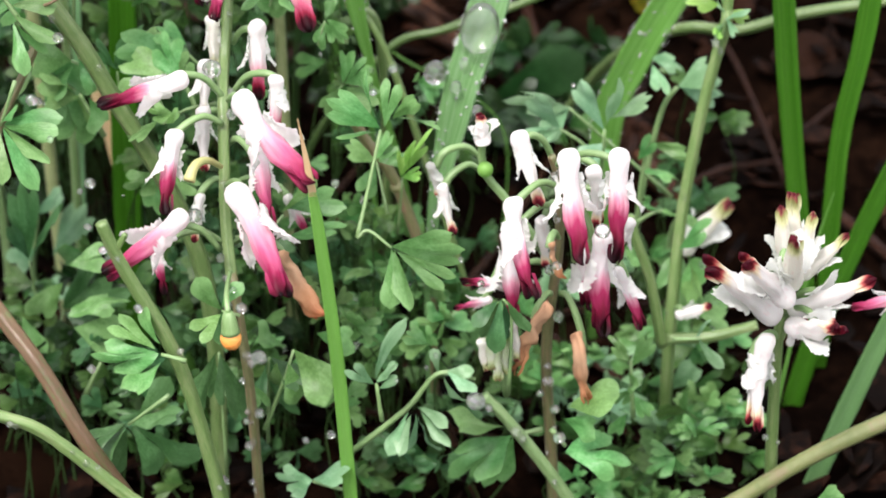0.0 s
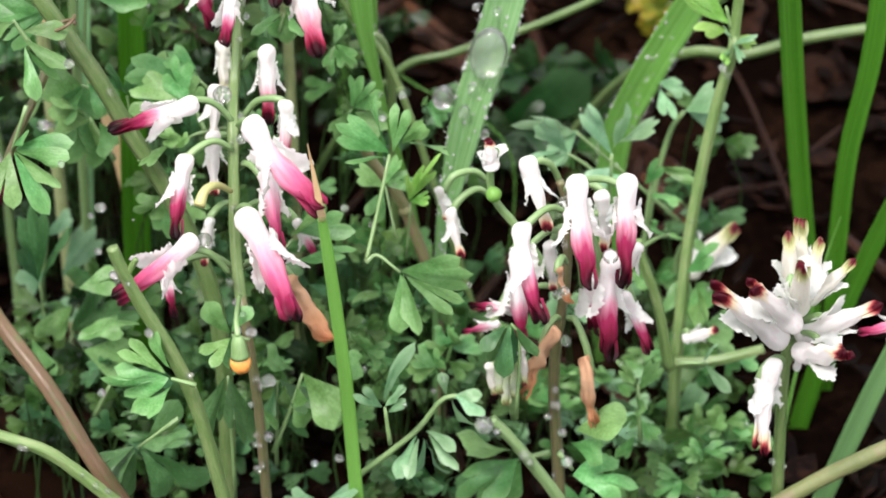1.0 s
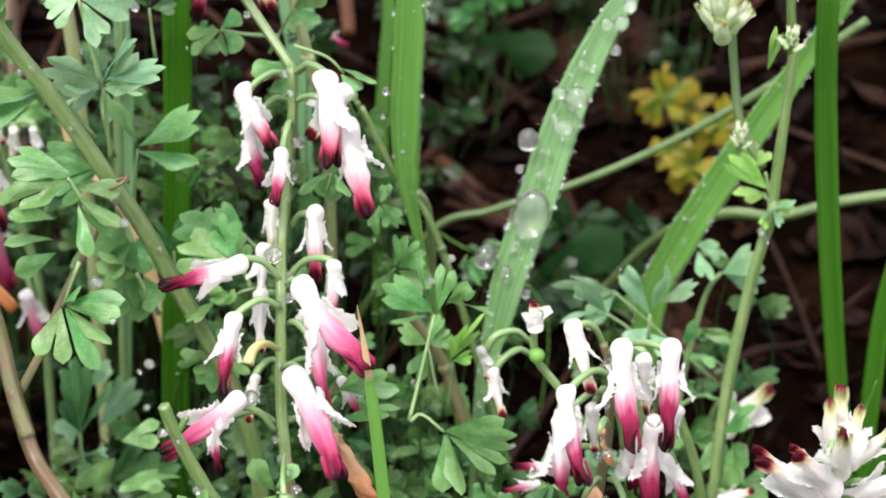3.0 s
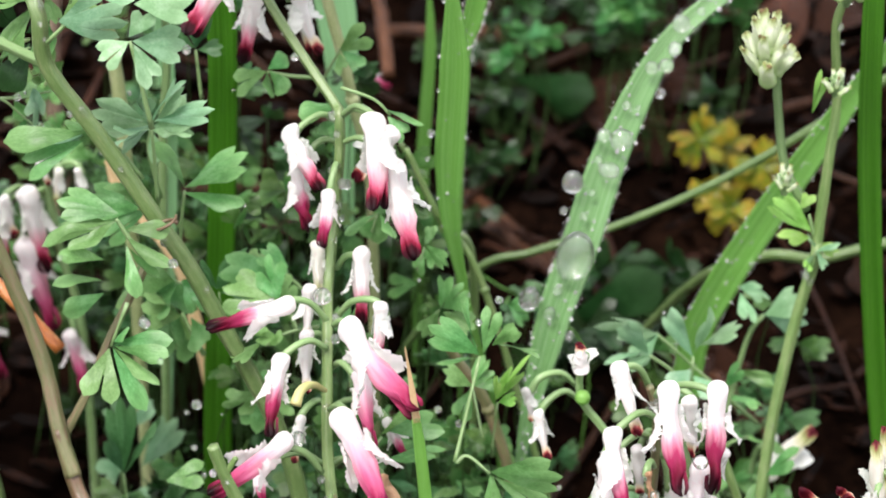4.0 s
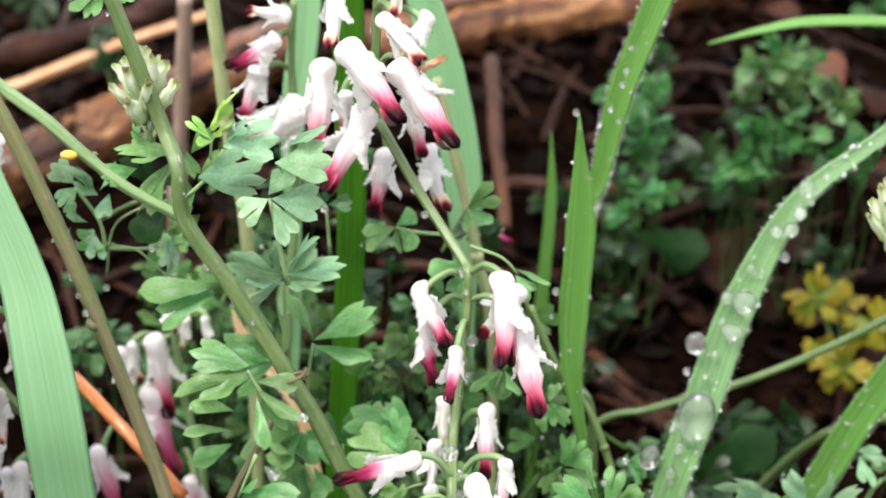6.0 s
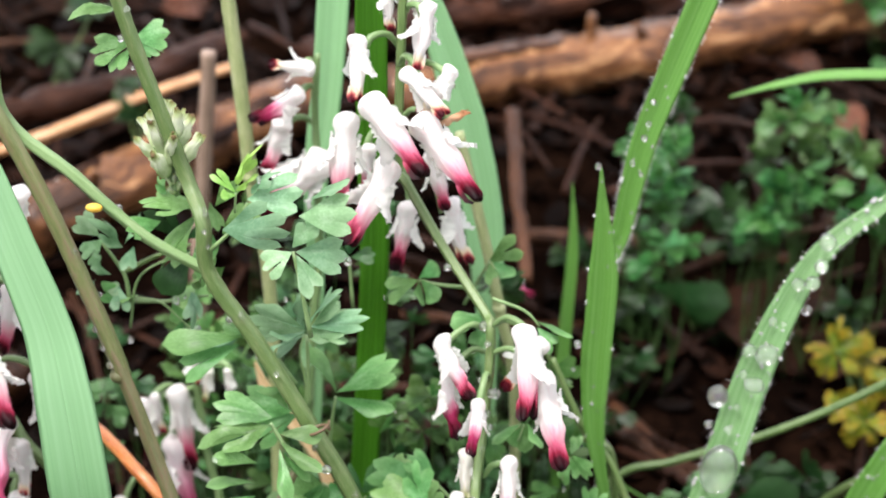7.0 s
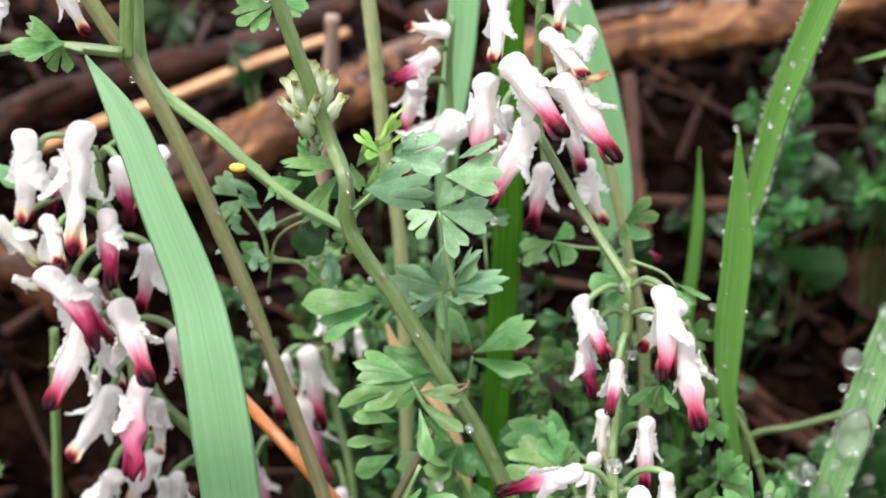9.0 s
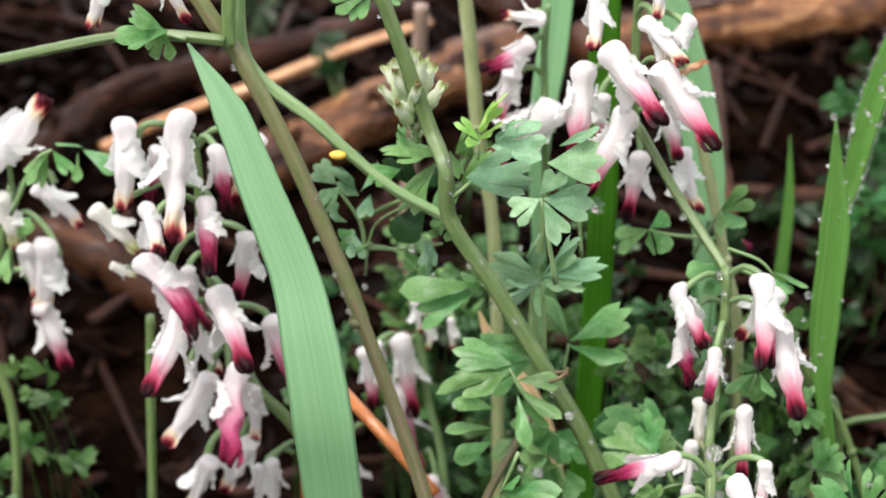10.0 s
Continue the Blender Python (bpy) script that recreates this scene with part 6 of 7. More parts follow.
leaf(shoot_e, [(39, 30.7, 30), (30.8, 30.7, 37.9), (25.9, 30.8, 42.6)], [((25.9, 30.8, 42.6), (20.2, 26.5, 46.6), 3.5, 3, 8), ((26.2, 30.8, 42.6), (23.1, 26.8, 40.9), 3.0, 2, -3)], "p", 0.35)
leaf(shoot_f, [(-31.7, 20.7, 64.9), (-32.8, 20.7, 70.7), (-32.4, 20.7, 73.6)], [((-32.4, 20.7, 73.6), (-37.2, 21.1, 74.6), 3.8, 3, -20), ((-32.4, 20.7, 74), (-33.7, 16.6, 80.5), 3.2, 3, -23), ((-32.1, 20.7, 73.6), (-27.1, 18.2, 77.9), 3.8, 3, 10), ((-32.4, 20.7, 73.3), (-31.2, 19.1, 70.2), 2.6, 2, -6)], "p", 0.37)
leaf(shoot_f, [(-21.1, 22.7, 46.1), (-22.4, 22.7, 51.4), (-23.7, 22.7, 53.6)], [((-23.7, 22.7, 53.6), (-25.8, 23.4, 54.7), 4.0, 3, -5), ((-23.3, 22.7, 54.1), (-20.5, 23.3, 56.5), 5.4, 3, -20), ((-23.7, 22.7, 53.2), (-17.7, 22.2, 55.1), 4.0, 3, -19)], "g", 0.37)
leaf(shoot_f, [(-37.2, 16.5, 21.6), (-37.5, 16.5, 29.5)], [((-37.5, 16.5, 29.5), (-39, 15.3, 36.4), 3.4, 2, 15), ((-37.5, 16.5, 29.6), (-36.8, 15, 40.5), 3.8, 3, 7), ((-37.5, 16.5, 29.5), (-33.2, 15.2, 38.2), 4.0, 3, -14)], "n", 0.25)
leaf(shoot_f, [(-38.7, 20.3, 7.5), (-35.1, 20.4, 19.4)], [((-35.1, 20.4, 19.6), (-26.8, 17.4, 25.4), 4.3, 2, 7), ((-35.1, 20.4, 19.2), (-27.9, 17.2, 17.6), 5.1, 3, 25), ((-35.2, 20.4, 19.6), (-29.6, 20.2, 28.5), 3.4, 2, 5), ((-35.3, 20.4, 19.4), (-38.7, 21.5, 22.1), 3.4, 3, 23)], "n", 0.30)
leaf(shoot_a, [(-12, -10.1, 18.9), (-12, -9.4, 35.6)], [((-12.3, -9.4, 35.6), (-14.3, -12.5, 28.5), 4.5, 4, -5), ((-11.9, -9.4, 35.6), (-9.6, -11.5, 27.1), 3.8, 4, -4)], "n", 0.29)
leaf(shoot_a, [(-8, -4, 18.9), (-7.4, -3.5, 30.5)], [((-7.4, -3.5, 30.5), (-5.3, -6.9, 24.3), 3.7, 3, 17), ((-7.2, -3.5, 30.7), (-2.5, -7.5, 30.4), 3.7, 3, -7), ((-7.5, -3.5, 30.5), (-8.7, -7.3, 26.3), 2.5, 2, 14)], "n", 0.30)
leaf(shoot_c, [(6.5, 9.2, 38.6), (7.1, 9.2, 46.1)], [((7.1, 9.2, 46.5), (8.9, 5.3, 53.1), 2.1, 3, 27), ((6.8, 9.2, 46.1), (6.3, 5.7, 51.4), 1.8, 3, 10), ((7.1, 9.2, 46.1), (9.2, 7.5, 47.9), 1.7, 3, -4)], "y", 0.25)
leaf(shoot_a, [(-18.4, 9.1, 40.2), (-20.2, 11.2, 45.1)], [((-20.2, 11.2, 45.1), (-24.3, 10, 43.4), 5.1, 3, 2), ((-20, 11, 45), (-20.8, 9.9, 40.1), 5.1, 3, -22), ((-20, 11.2, 45.1), (-15.9, 9.7, 43.5), 4.5, 3, -27), ((-20.1, 11.2, 45.2), (-18.7, 12, 47.7), 2.6, 2, -4)], "g", 0.30)
leaf(shoot_a, [(5.5, 6.3, 43.2), (4.2, 10.1, 47.6)], [((4.2, 10.1, 47.6), (1.3, 8.8, 50.7), 2.9, 3, -19), ((4.2, 10.2, 47.7), (5.3, 12.9, 50.1), 2.8, 3, -1), ((4.4, 10.1, 47.6), (7.9, 10.4, 48.7), 3.2, 3, -14), ((4.1, 9.9, 47.4), (2.8, 7.4, 44.8), 2.8, 2, -23)], "g", 0.29)
leaf(shoot_a, [(-9.7, 12.7, 44.6), (-10.6, 16.9, 49.5)], [((-10.7, 17, 49.6), (-13.1, 19.6, 51.6), 3.0, 3, 14), ((-10.6, 17.1, 49.7), (-9.1, 18.3, 53.3), 3.0, 3, -15), ((-10.5, 16.9, 49.5), (-7.2, 14.2, 50.4), 3.0, 3, 11)], "g", 0.30)
leaf(shoot_f, [(-25.1, 18.6, 47.9), (-25.3, 18.6, 53.9)], [((-25.3, 18.6, 54.2), (-27, 16.5, 58.9), 2.9, 3, 25), ((-25.2, 18.6, 54.3), (-23.1, 15.7, 60.2), 3.0, 3, -7), ((-25.1, 18.6, 53.9), (-22, 19.3, 54.5), 3.0, 3, 17)], "n", 0.31)
leaf(shoot_a, [(-28.2, 31.4, 72), (-28.7, 32.1, 78.2)], [((-28.7, 32.1, 78.4), (-31.2, 30.1, 81.9), 3.0, 3, -4), ((-28.6, 32.2, 78.5), (-26.9, 30.4, 83.2), 2.9, 3, 18), ((-28.5, 32.1, 78.2), (-25.6, 32.4, 78.9), 3.0, 3, 13)], "n", 0.31)
leaf(shoot_f, [(-15.9, 8.1, 2.1), (-16, 8.1, 11)], [((-15.8, 8.1, 11.1), (-18.6, 5.3, 8.9), 4.1, 3, 12), ((-15.7, 8.1, 11), (-13.8, 6.1, 6.5), 4.3, 3, 26), ((-15.8, 8.1, 11.3), (-12.2, 5.6, 15.5), 3.3, 3, -26), ((-16.1, 8.1, 11.3), (-18.8, 7, 13.5), 3.3, 3, 8)], "n", 0.29)
leaf(shoot_f, [(-52, 18.7, 74.4), (-51, 18.7, 80.2), (-48.4, 18.7, 82.7), (-44.7, 18.7, 84.2)], [((-44.8, 18.7, 79.3), (-43.5, 15.5, 76.9), 2.9, 3, -17), ((-53.2, 18.7, 79.8), (-52.4, 16.5, 77.5), 2.4, 2, -22), ((-53.8, 18.7, 81), (-55.3, 14.5, 84.5), 2.3, 2, -17), ((-51.1, 18.7, 84.7), (-51.2, 15.4, 83.2), 2.1, 2, -26), ((-39.4, 18.7, 74.1), (-45.3, 17.1, 73.9), 4.0, 3, 2), ((-39.6, 18.7, 73.8), (-43.9, 17.9, 70), 2.9, 1, -6)], "p", 0.23)
leaf(shoot_f, [(-51.5, 19.9, 77.7), (-48.6, 19.8, 77.3), (-46.2, 19.8, 75), (-43.5, 19.8, 72.7)], [((-48.4, 19.8, 81.5), (-45.8, 15.4, 86.8), 2.1, 2, 2), ((-51, 19.9, 78), (-52.9, 17.1, 78.7), 1.7, 2, 11), ((-46.1, 19.8, 75), (-47.6, 20.5, 71.6), 1.9, 2, -8)], "g", 0.20)
leaf(shoot_f, [(-30.6, 12.6, 68), (-30.9, 12.6, 77.8)], [((-31, 12.6, 78), (-35.3, 10.8, 81.1), 3.7, 3, -22), ((-30.7, 12.6, 78.3), (-27.4, 9.4, 84.6), 3.0, 3, 13), ((-30.7, 12.6, 78), (-25.4, 9.2, 81.5), 3.4, 3, -5), ((-31, 12.6, 77.8), (-34.8, 12.9, 74.7), 2.7, 2, 27)], "p", 0.23)
leaf(shoot_a, [(-2.2, 16.3, 51.3), (0.2, 17.6, 53)], [((0.2, 17.6, 53), (-1.5, 15.7, 50.1), 3.3, 3, -19), ((0.4, 17.7, 53.2), (3.5, 17.2, 55.7), 3.5, 3, -21), ((0.2, 17.7, 53.2), (0.8, 16.5, 58.2), 2.6, 2, -18), ((0.5, 17.5, 52.8), (4.4, 16.3, 51.6), 3.7, 3, 15)], "g", 0.24)
leaf(shoot_a, [(-7.5, 16.7, 63.4), (-6.9, 17.3, 65.3)], [((-6.9, 17.4, 65.5), (-10.4, 14.1, 64.7), 2.1, 1, 2), ((-6.8, 17.3, 65.3), (-8.7, 16.9, 62.2), 1.9, 1, -6), ((-6.7, 17.3, 65.4), (-6.6, 16.8, 61.6), 1.9, 1, -5), ((-6.6, 17.4, 65.5), (-4.6, 14.4, 64.2), 2.0, 1, -25)], "g", 0.23)
leaf(shoot_a, [(-2.4, 17.2, 58.3), (-1.6, 18, 60.9)], [((-1.6, 18.1, 60.9), (-2.1, 16.5, 58), 2.9, 3, 15), ((-1.4, 18.1, 61.1), (0.8, 15.8, 59.7), 2.9, 3, 26), ((-1.5, 18.1, 61.2), (-0.8, 19.5, 63), 1.9, 2, -21)], "g", 0.23)

# grass blades
blade([(9.5, 18.6, -2.5), (9.6, 18.6, 28.5), (12.8, 21.7, 47.5), (15.9, 24.9, 57.2), (19.8, 29, 69.1), (25.8, 33.2, 80.4), (34.2, 37.4, 86.5), (39.8, 39.5, 90.6)], [0.40, 0.78, 3.90, 4.56, 4.16, 2.60, 1.77, 2.18], GRASS_MID, "arching green grass blade beaded with large rain drops", hairs=400)
dewy([(9.5, 18.6, -2.5), (9.6, 18.6, 28.5), (12.8, 21.7, 47.5), (15.9, 24.9, 57.2), (19.8, 29, 69.1), (25.8, 33.2, 80.4), (34.2, 37.4, 86.5), (39.8, 39.5, 90.6)], [0.40, 0.78, 3.90, 4.56, 4.16, 2.60, 1.77, 2.18], 150, 3, (0.15, 0.5), 0.35)
blade([(-49.0, -10.1, -2.5), (-49.3, -9.8, 48.2), (-50.5, -9.8, 62.3), (-51.2, -9.8, 70.7), (-52.7, -7.6, 78.8), (-54.8, -4.4, 85.5), (-58.7, -1.2, 93.5), (-62.5, 2.1, 100.9), (-67.4, 5.3, 107.1)], [5.07, 6.19, 6.42, 6.53, 6.15, 5.33, 4.59, 3.7, 0.24], GRASS_WIDE, "broad pale green grass blade with a long point", 0.12)
blade([(2.9, -12.1, -2.5), (2.7, -12.1, 3.6), (1.8, -12.1, 17.8), (0.9, -12.1, 36.6), (-0.4, -12.1, 52.3), (-1, -12.1, 57.9)], [1.3, 1.45, 1.55, 1.5, 1.3, 0.92], GRASS_LIME, "narrow green grass blade with a dry orange tip", 0.2, dry=([(-0.9, -12.1, 57.4), (-1.4, -12.1, 61.4), (-2.1, -12.1, 66.4)], [0.87, 0.62, 0.08]))
blade([(-29.6, 36.5, -2.5), (-29.4, 36.5, 10.9), (-28.7, 36.6, 30.3), (-27.3, 36.7, 53.3), (-26.2, 36.7, 76.3), (-26.4, 36.7, 90.7), (-26.4, 36.7, 108.5), (-26.8, 36.7, 119.5)], [4.07, 3.80, 3.39, 3.39, 3.66, 3.80, 2.72], GRASS_LUSH, "deep green upright grass blade with a bright midrib")
blade([(-15.2, 60, 0.5), (-15.2, 60, 4.4), (-13.8, 60, 32.3), (-13.9, 60, 49.6), (-14.8, 60, 70.1), (-17.4, 60, 84.8), (-21.3, 60, 98.1), (-25.3, 60, 108)], [0.37, 0.45, 0.67, 1.94, 5.21, 5.21, 3.72, 1.94], GRASS_PALE, "broad pale grass blade behind the flowers")
blade([(7, 30.4, -2.5), (7.1, 30.4, 26.4), (3.1, 30.4, 45.9), (1, 30.5, 56.7), (0.7, 30.5, 65.8), (1.2, 30.6, 78.2), (0.5, 30.6, 91.5)], [0.66, 0.66, 0.79, 2.25, 3.57, 3.57, 0.20], GRASS, "short pointed grass blade with a drop at its tip")
dewy([(7, 30.4, -2.5), (7.1, 30.4, 26.4), (3.1, 30.4, 45.9), (1, 30.5, 56.7), (0.7, 30.5, 65.8), (1.2, 30.6, 78.2), (0.5, 30.6, 91.5)], [0.66, 0.66, 0.79, 2.25, 3.57, 3.57, 0.20], 30, 7, (0.15, 0.35))
blade([(2, 40, -1.7), (2, 40, 28), (1.5, 40, 51.3), (1.7, 40, 73), (3.1, 40, 80.1), (5.1, 40, 90.6), (8.3, 40, 100.5), (12.5, 40, 112.6), (16.7, 40, 125.5)], [0.55, 0.69, 0.96, 1.6, 2.4, 3.0, 3.3, 3.5, 3.3], GRASS, "hairy grass blade leaning behind the short one", hairs=1300)
dewy([(2, 40, -1.7), (2, 40, 28), (1.5, 40, 51.3), (1.7, 40, 73), (3.1, 40, 80.1), (5.1, 40, 90.6), (8.3, 40, 100.5), (12.5, 40, 112.6), (16.7, 40, 125.5)], [0.55, 0.69, 0.96, 1.6, 2.4, 3.0, 3.3, 3.5, 3.3], 46, 5, (0.15, 0.45), 0.3)
blade([(-5.6, 80, 4.3), (-5.6, 80, 11.3), (-4.9, 80, 39.6), (-3.9, 80, 57.4), (-4.2, 80, 68.4)], [1.28, 1.76, 1.92, 1.60, 0.16], GRASS, "thin pointed grass blade")
blade([(30.6, 41.7, -2.5), (30.6, 41.7, 11.1), (31.3, 41.7, 33.1), (34.2, 41.8, 42.4), (39, 41.8, 52.3), (44.2, 41.8, 62.1), (49.3, 41.8, 71.4), (54.9, 41.8, 81.3)], [0.69, 3.06, 3.89, 4.17, 4.02, 3.46, 2.50, 0.56], GRASS, "grass blade with fine drops leaning outward", hairs=300)
dewy([(30.6, 41.7, -2.5), (30.6, 41.7, 11.1), (31.3, 41.7, 33.1), (34.2, 41.8, 42.4), (39, 41.8, 52.3), (44.2, 41.8, 62.1), (49.3, 41.8, 71.4), (54.9, 41.8, 81.3)], [0.69, 3.06, 3.89, 4.17, 4.02, 3.46, 2.50, 0.56], 150, 6, (0.14, 0.4))
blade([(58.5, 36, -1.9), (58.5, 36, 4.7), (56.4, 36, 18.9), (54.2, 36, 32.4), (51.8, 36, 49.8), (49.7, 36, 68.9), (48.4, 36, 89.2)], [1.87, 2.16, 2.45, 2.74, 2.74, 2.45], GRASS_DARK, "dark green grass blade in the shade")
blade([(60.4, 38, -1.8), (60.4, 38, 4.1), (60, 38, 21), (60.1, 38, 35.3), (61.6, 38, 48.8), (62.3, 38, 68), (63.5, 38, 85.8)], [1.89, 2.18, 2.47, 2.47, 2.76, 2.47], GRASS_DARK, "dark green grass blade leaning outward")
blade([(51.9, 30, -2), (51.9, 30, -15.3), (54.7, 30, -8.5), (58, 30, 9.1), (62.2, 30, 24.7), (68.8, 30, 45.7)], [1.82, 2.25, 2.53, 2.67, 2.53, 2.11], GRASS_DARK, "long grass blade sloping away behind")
blade([(56.6, 14, -2), (56.6, 14, -2.6), (60.2, 14, 10.8), (63.7, 14, 22.7), (67.2, 14, 32.4)], [1.96, 2.35, 2.62, 2.48, 2.22], GRASS_MID, "long green grass blade with tiny drops")
blade([(52.8, 20, -2), (52.8, 20, 7.7), (55.2, 20, 29), (56.8, 20, 37.6)], [0.40, 0.47, 0.40, 0.13], GRASS, "very thin grass tip", 0.1)
blade([(96.9, 95, 7.8), (96.9, 95, 59.7), (83.6, 95, 71.2), (67.3, 95, 78.1), (47.7, 95, 80.3), (32.1, 95, 80.1), (24.3, 95, 78.5), (17, 95, 76.2)], [2.2, 2.2, 2.1, 2.0, 1.9, 1.9, 1.4, 0.15], GRASS, "horizontal grass blade tip", 0.2, (0, -0.4, 0.9))
blade([(-24.7, 22.8, -2.5), (-24.8, 22.8, -24.1), (-22.3, 22.8, -4.7), (-20.9, 22.8, 9), (-21.1, 22.8, 16.8)], [2.45, 2.72, 2.72, 2.04, 0.41], GRASS, "bright green grass blade low among leaves")
blade([(18.2, 60, 0.5), (18.2, 60, 22.2), (5.4, 60, 32.2), (3.1, 60, 33.8)], [0.30, 0.30, 0.30, 0.22], GRASS, "short thin grass stub by the blades")
blade([(-39, 51.3, -2.5), (-38.4, 51.5, 9.1), (-35.7, 51.8, 53), (-35.6, 51.8, 76.7), (-33.8, 51.8, 91.8), (-32.7, 51.8, 106), (-32.2, 51.8, 115)], [0.73, 1.01, 1.87, 3.75, 4.04, 2.88], GRASS_PALE, "pale grass blade behind the leaves")

# long thin stems and straws
tall_stem([(-8.5, 55, -2.5), (-8.4, 55, 18.9), (3, 55, 36.2), (11.2, 55, 39.8), (22.8, 55, 44.5), (34.3, 55, 50.8), (46.5, 55, 59.3), (57.1, 55, 68.2)], 0.46, 0.62, STEM_DULL, "long green stem crossing behind the blades")
tall_stem([(17.9, 92, -12.4), (17.9, 92, -11.3), (27.5, 75.8, 15.5), (34.4, 61.8, 33.1), (41.7, 54.2, 40.6), (48.2, 54.2, 40.3), (56.6, 54.2, 42.8), (70.6, 54.2, 45.3)], 0.62, 0.75, STEM, "pale green stem running level behind the tall shoot")
branch([(40.7, -10, -2), (40.7, -10, 11.7), (46, -10, 17.6), (53, -10, 23.3), (59.8, -10, 27.7), (67.2, -10, 32.1)], 0.87, 0.99, STEM_OLIVE, "pale olive dry stalk slanting across the ground", "straw", "straw", 0.06, 9)
branch([(-62.2, 104, -2.9), (-62.2, 104, 38.4), (-61.2, 104, 51.9), (-59.7, 104, 68.6), (-59.2, 104, 76.7)], 1.23, 1.14, STRAW, "grey upright dry stalk", "straw", "straw", 0.06, 9)
tall_stem([(-40.3, 45, -1.3), (-40.3, 45, 61.4), (-42.5, 45, 82.3), (-43.6, 45, 95.5), (-44.6, 45, 106.2), (-45.3, 45, 117.2)], 0.91, 0.84, STEM_STRAW, "pale straw-green stem standing behind")
tall_stem([(-9.5, 42.2, -2.5), (-9.3, 42.3, 51.7), (-11.6, 42.3, 67.4), (-14.5, 42.3, 81), (-16.7, 42.3, 90.5)], 0.76, 0.62, STEM_STRAW, "yellowish stem behind the raceme")
tall_stem([(3.4, 36.5, -2.5), (3.6, 36.5, 46.2), (-0.1, 36.6, 53.1), (-3.6, 36.6, 60.8), (-5.4, 36.6, 64.6)], 0.61, 0.34, STEM, "thin green stem rising beside the raceme")
branch([(-64.3, 35.8, -2.5), (-63.8, 36, 48.9), (-60.1, 29.6, 55), (-52.3, 21.1, 53.6), (-43.9, 16.9, 46.6)], 0.80, 0.80, CANE_ORANGE, "orange brown dry stalk", "cane", "cane", 0.06, 9)
tall_stem([(14.8, 31.2, -2.5), (14.9, 31.2, 11), (5, 31.3, 47.7), (-0.5, 31.3, 57.6), (-4.4, 31.4, 66.5)], 0.54, 0.34, STEM, "thin green stem leaning to the raceme")
blade([(-29.9, 40, -2.5), (-29.2, 40.1, 17.1), (-30.4, 40.3, 25.7), (-31.6, 40.5, 34.9), (-33.6, 40.5, 44.7), (-37.5, 40.7, 51), (-40.3, 40.7, 54.8), (-41.9, 40.7, 59.1)], [0.14, 0.28, 1.10, 1.80, 1.53, 1.66, 1.80, 0.28], GRASS_DRY, "dry pinkish beige grass sheath among leaves")
tall_stem([(9.6, 22.8, -2.5), (9.6, 22.8, 20.6), (5.8, 22.9, 36.1), (2, 22.9, 43), (-0.4, 22.9, 48.3)], 0.75, 0.61, STEM_BROWN, "olive brown stem behind the leaves")

# dead branches and canes
branch([(-43.8, 196.5, 34.7), (-23.1, 211.1, 34.8), (-1.3, 223.2, 34.8), (33.5, 247.7, 34.8), (71, 272.5, 34.8)], 5.54, 6.04, BARK_LIGHT, "thick weathered branch lying across the ground", "dead_branch", "branch", 0.35)
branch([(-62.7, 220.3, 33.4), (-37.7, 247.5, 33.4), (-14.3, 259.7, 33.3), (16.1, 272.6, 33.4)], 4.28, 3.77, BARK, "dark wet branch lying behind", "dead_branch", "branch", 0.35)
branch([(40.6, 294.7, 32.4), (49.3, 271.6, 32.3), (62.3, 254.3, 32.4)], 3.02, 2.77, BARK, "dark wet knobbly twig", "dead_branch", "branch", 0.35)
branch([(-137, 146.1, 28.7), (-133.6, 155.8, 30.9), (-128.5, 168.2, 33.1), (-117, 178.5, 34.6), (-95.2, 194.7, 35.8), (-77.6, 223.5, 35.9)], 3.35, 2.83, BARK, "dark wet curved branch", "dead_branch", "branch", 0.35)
branch([(-123.5, 144.1, 33.3), (-111.2, 156.5, 36), (-100.7, 165.4, 37.7), (-88.4, 178.1, 39.6), (-72.8, 194.3, 40.8)], 1.05, 0.9, CANE, "split pale cane lying across the branches", "cane", "cane", 0.12)
branch([(-107.2, 161, 35), (-99.6, 169.7, 36.3), (-91.5, 176.9, 37.5)], 0.95, 0.8, CANE, "short pale split cane", "cane", "cane", 0.12)
branch([(-101.5, 144.5, 26.9), (-88.1, 159, 30.1), (-76.1, 173.6, 32.5), (-57.9, 197, 34.5)], 5.15, 5.66, BARK_LIGHT, "thick brown branch lying on the litter", "dead_branch", "branch", 0.35)
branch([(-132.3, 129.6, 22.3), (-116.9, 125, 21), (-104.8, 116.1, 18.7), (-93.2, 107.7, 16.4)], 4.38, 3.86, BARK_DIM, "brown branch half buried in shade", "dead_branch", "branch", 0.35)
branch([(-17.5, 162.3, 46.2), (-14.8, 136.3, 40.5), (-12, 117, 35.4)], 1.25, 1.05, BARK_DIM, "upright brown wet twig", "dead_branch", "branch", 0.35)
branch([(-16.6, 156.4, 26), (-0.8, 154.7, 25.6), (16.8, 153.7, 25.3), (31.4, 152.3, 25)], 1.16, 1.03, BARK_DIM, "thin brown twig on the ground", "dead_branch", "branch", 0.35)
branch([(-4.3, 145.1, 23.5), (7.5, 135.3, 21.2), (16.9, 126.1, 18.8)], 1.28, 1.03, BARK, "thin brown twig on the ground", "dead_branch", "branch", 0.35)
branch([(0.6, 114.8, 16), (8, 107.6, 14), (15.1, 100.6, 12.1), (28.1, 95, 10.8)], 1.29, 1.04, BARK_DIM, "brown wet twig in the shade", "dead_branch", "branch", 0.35)
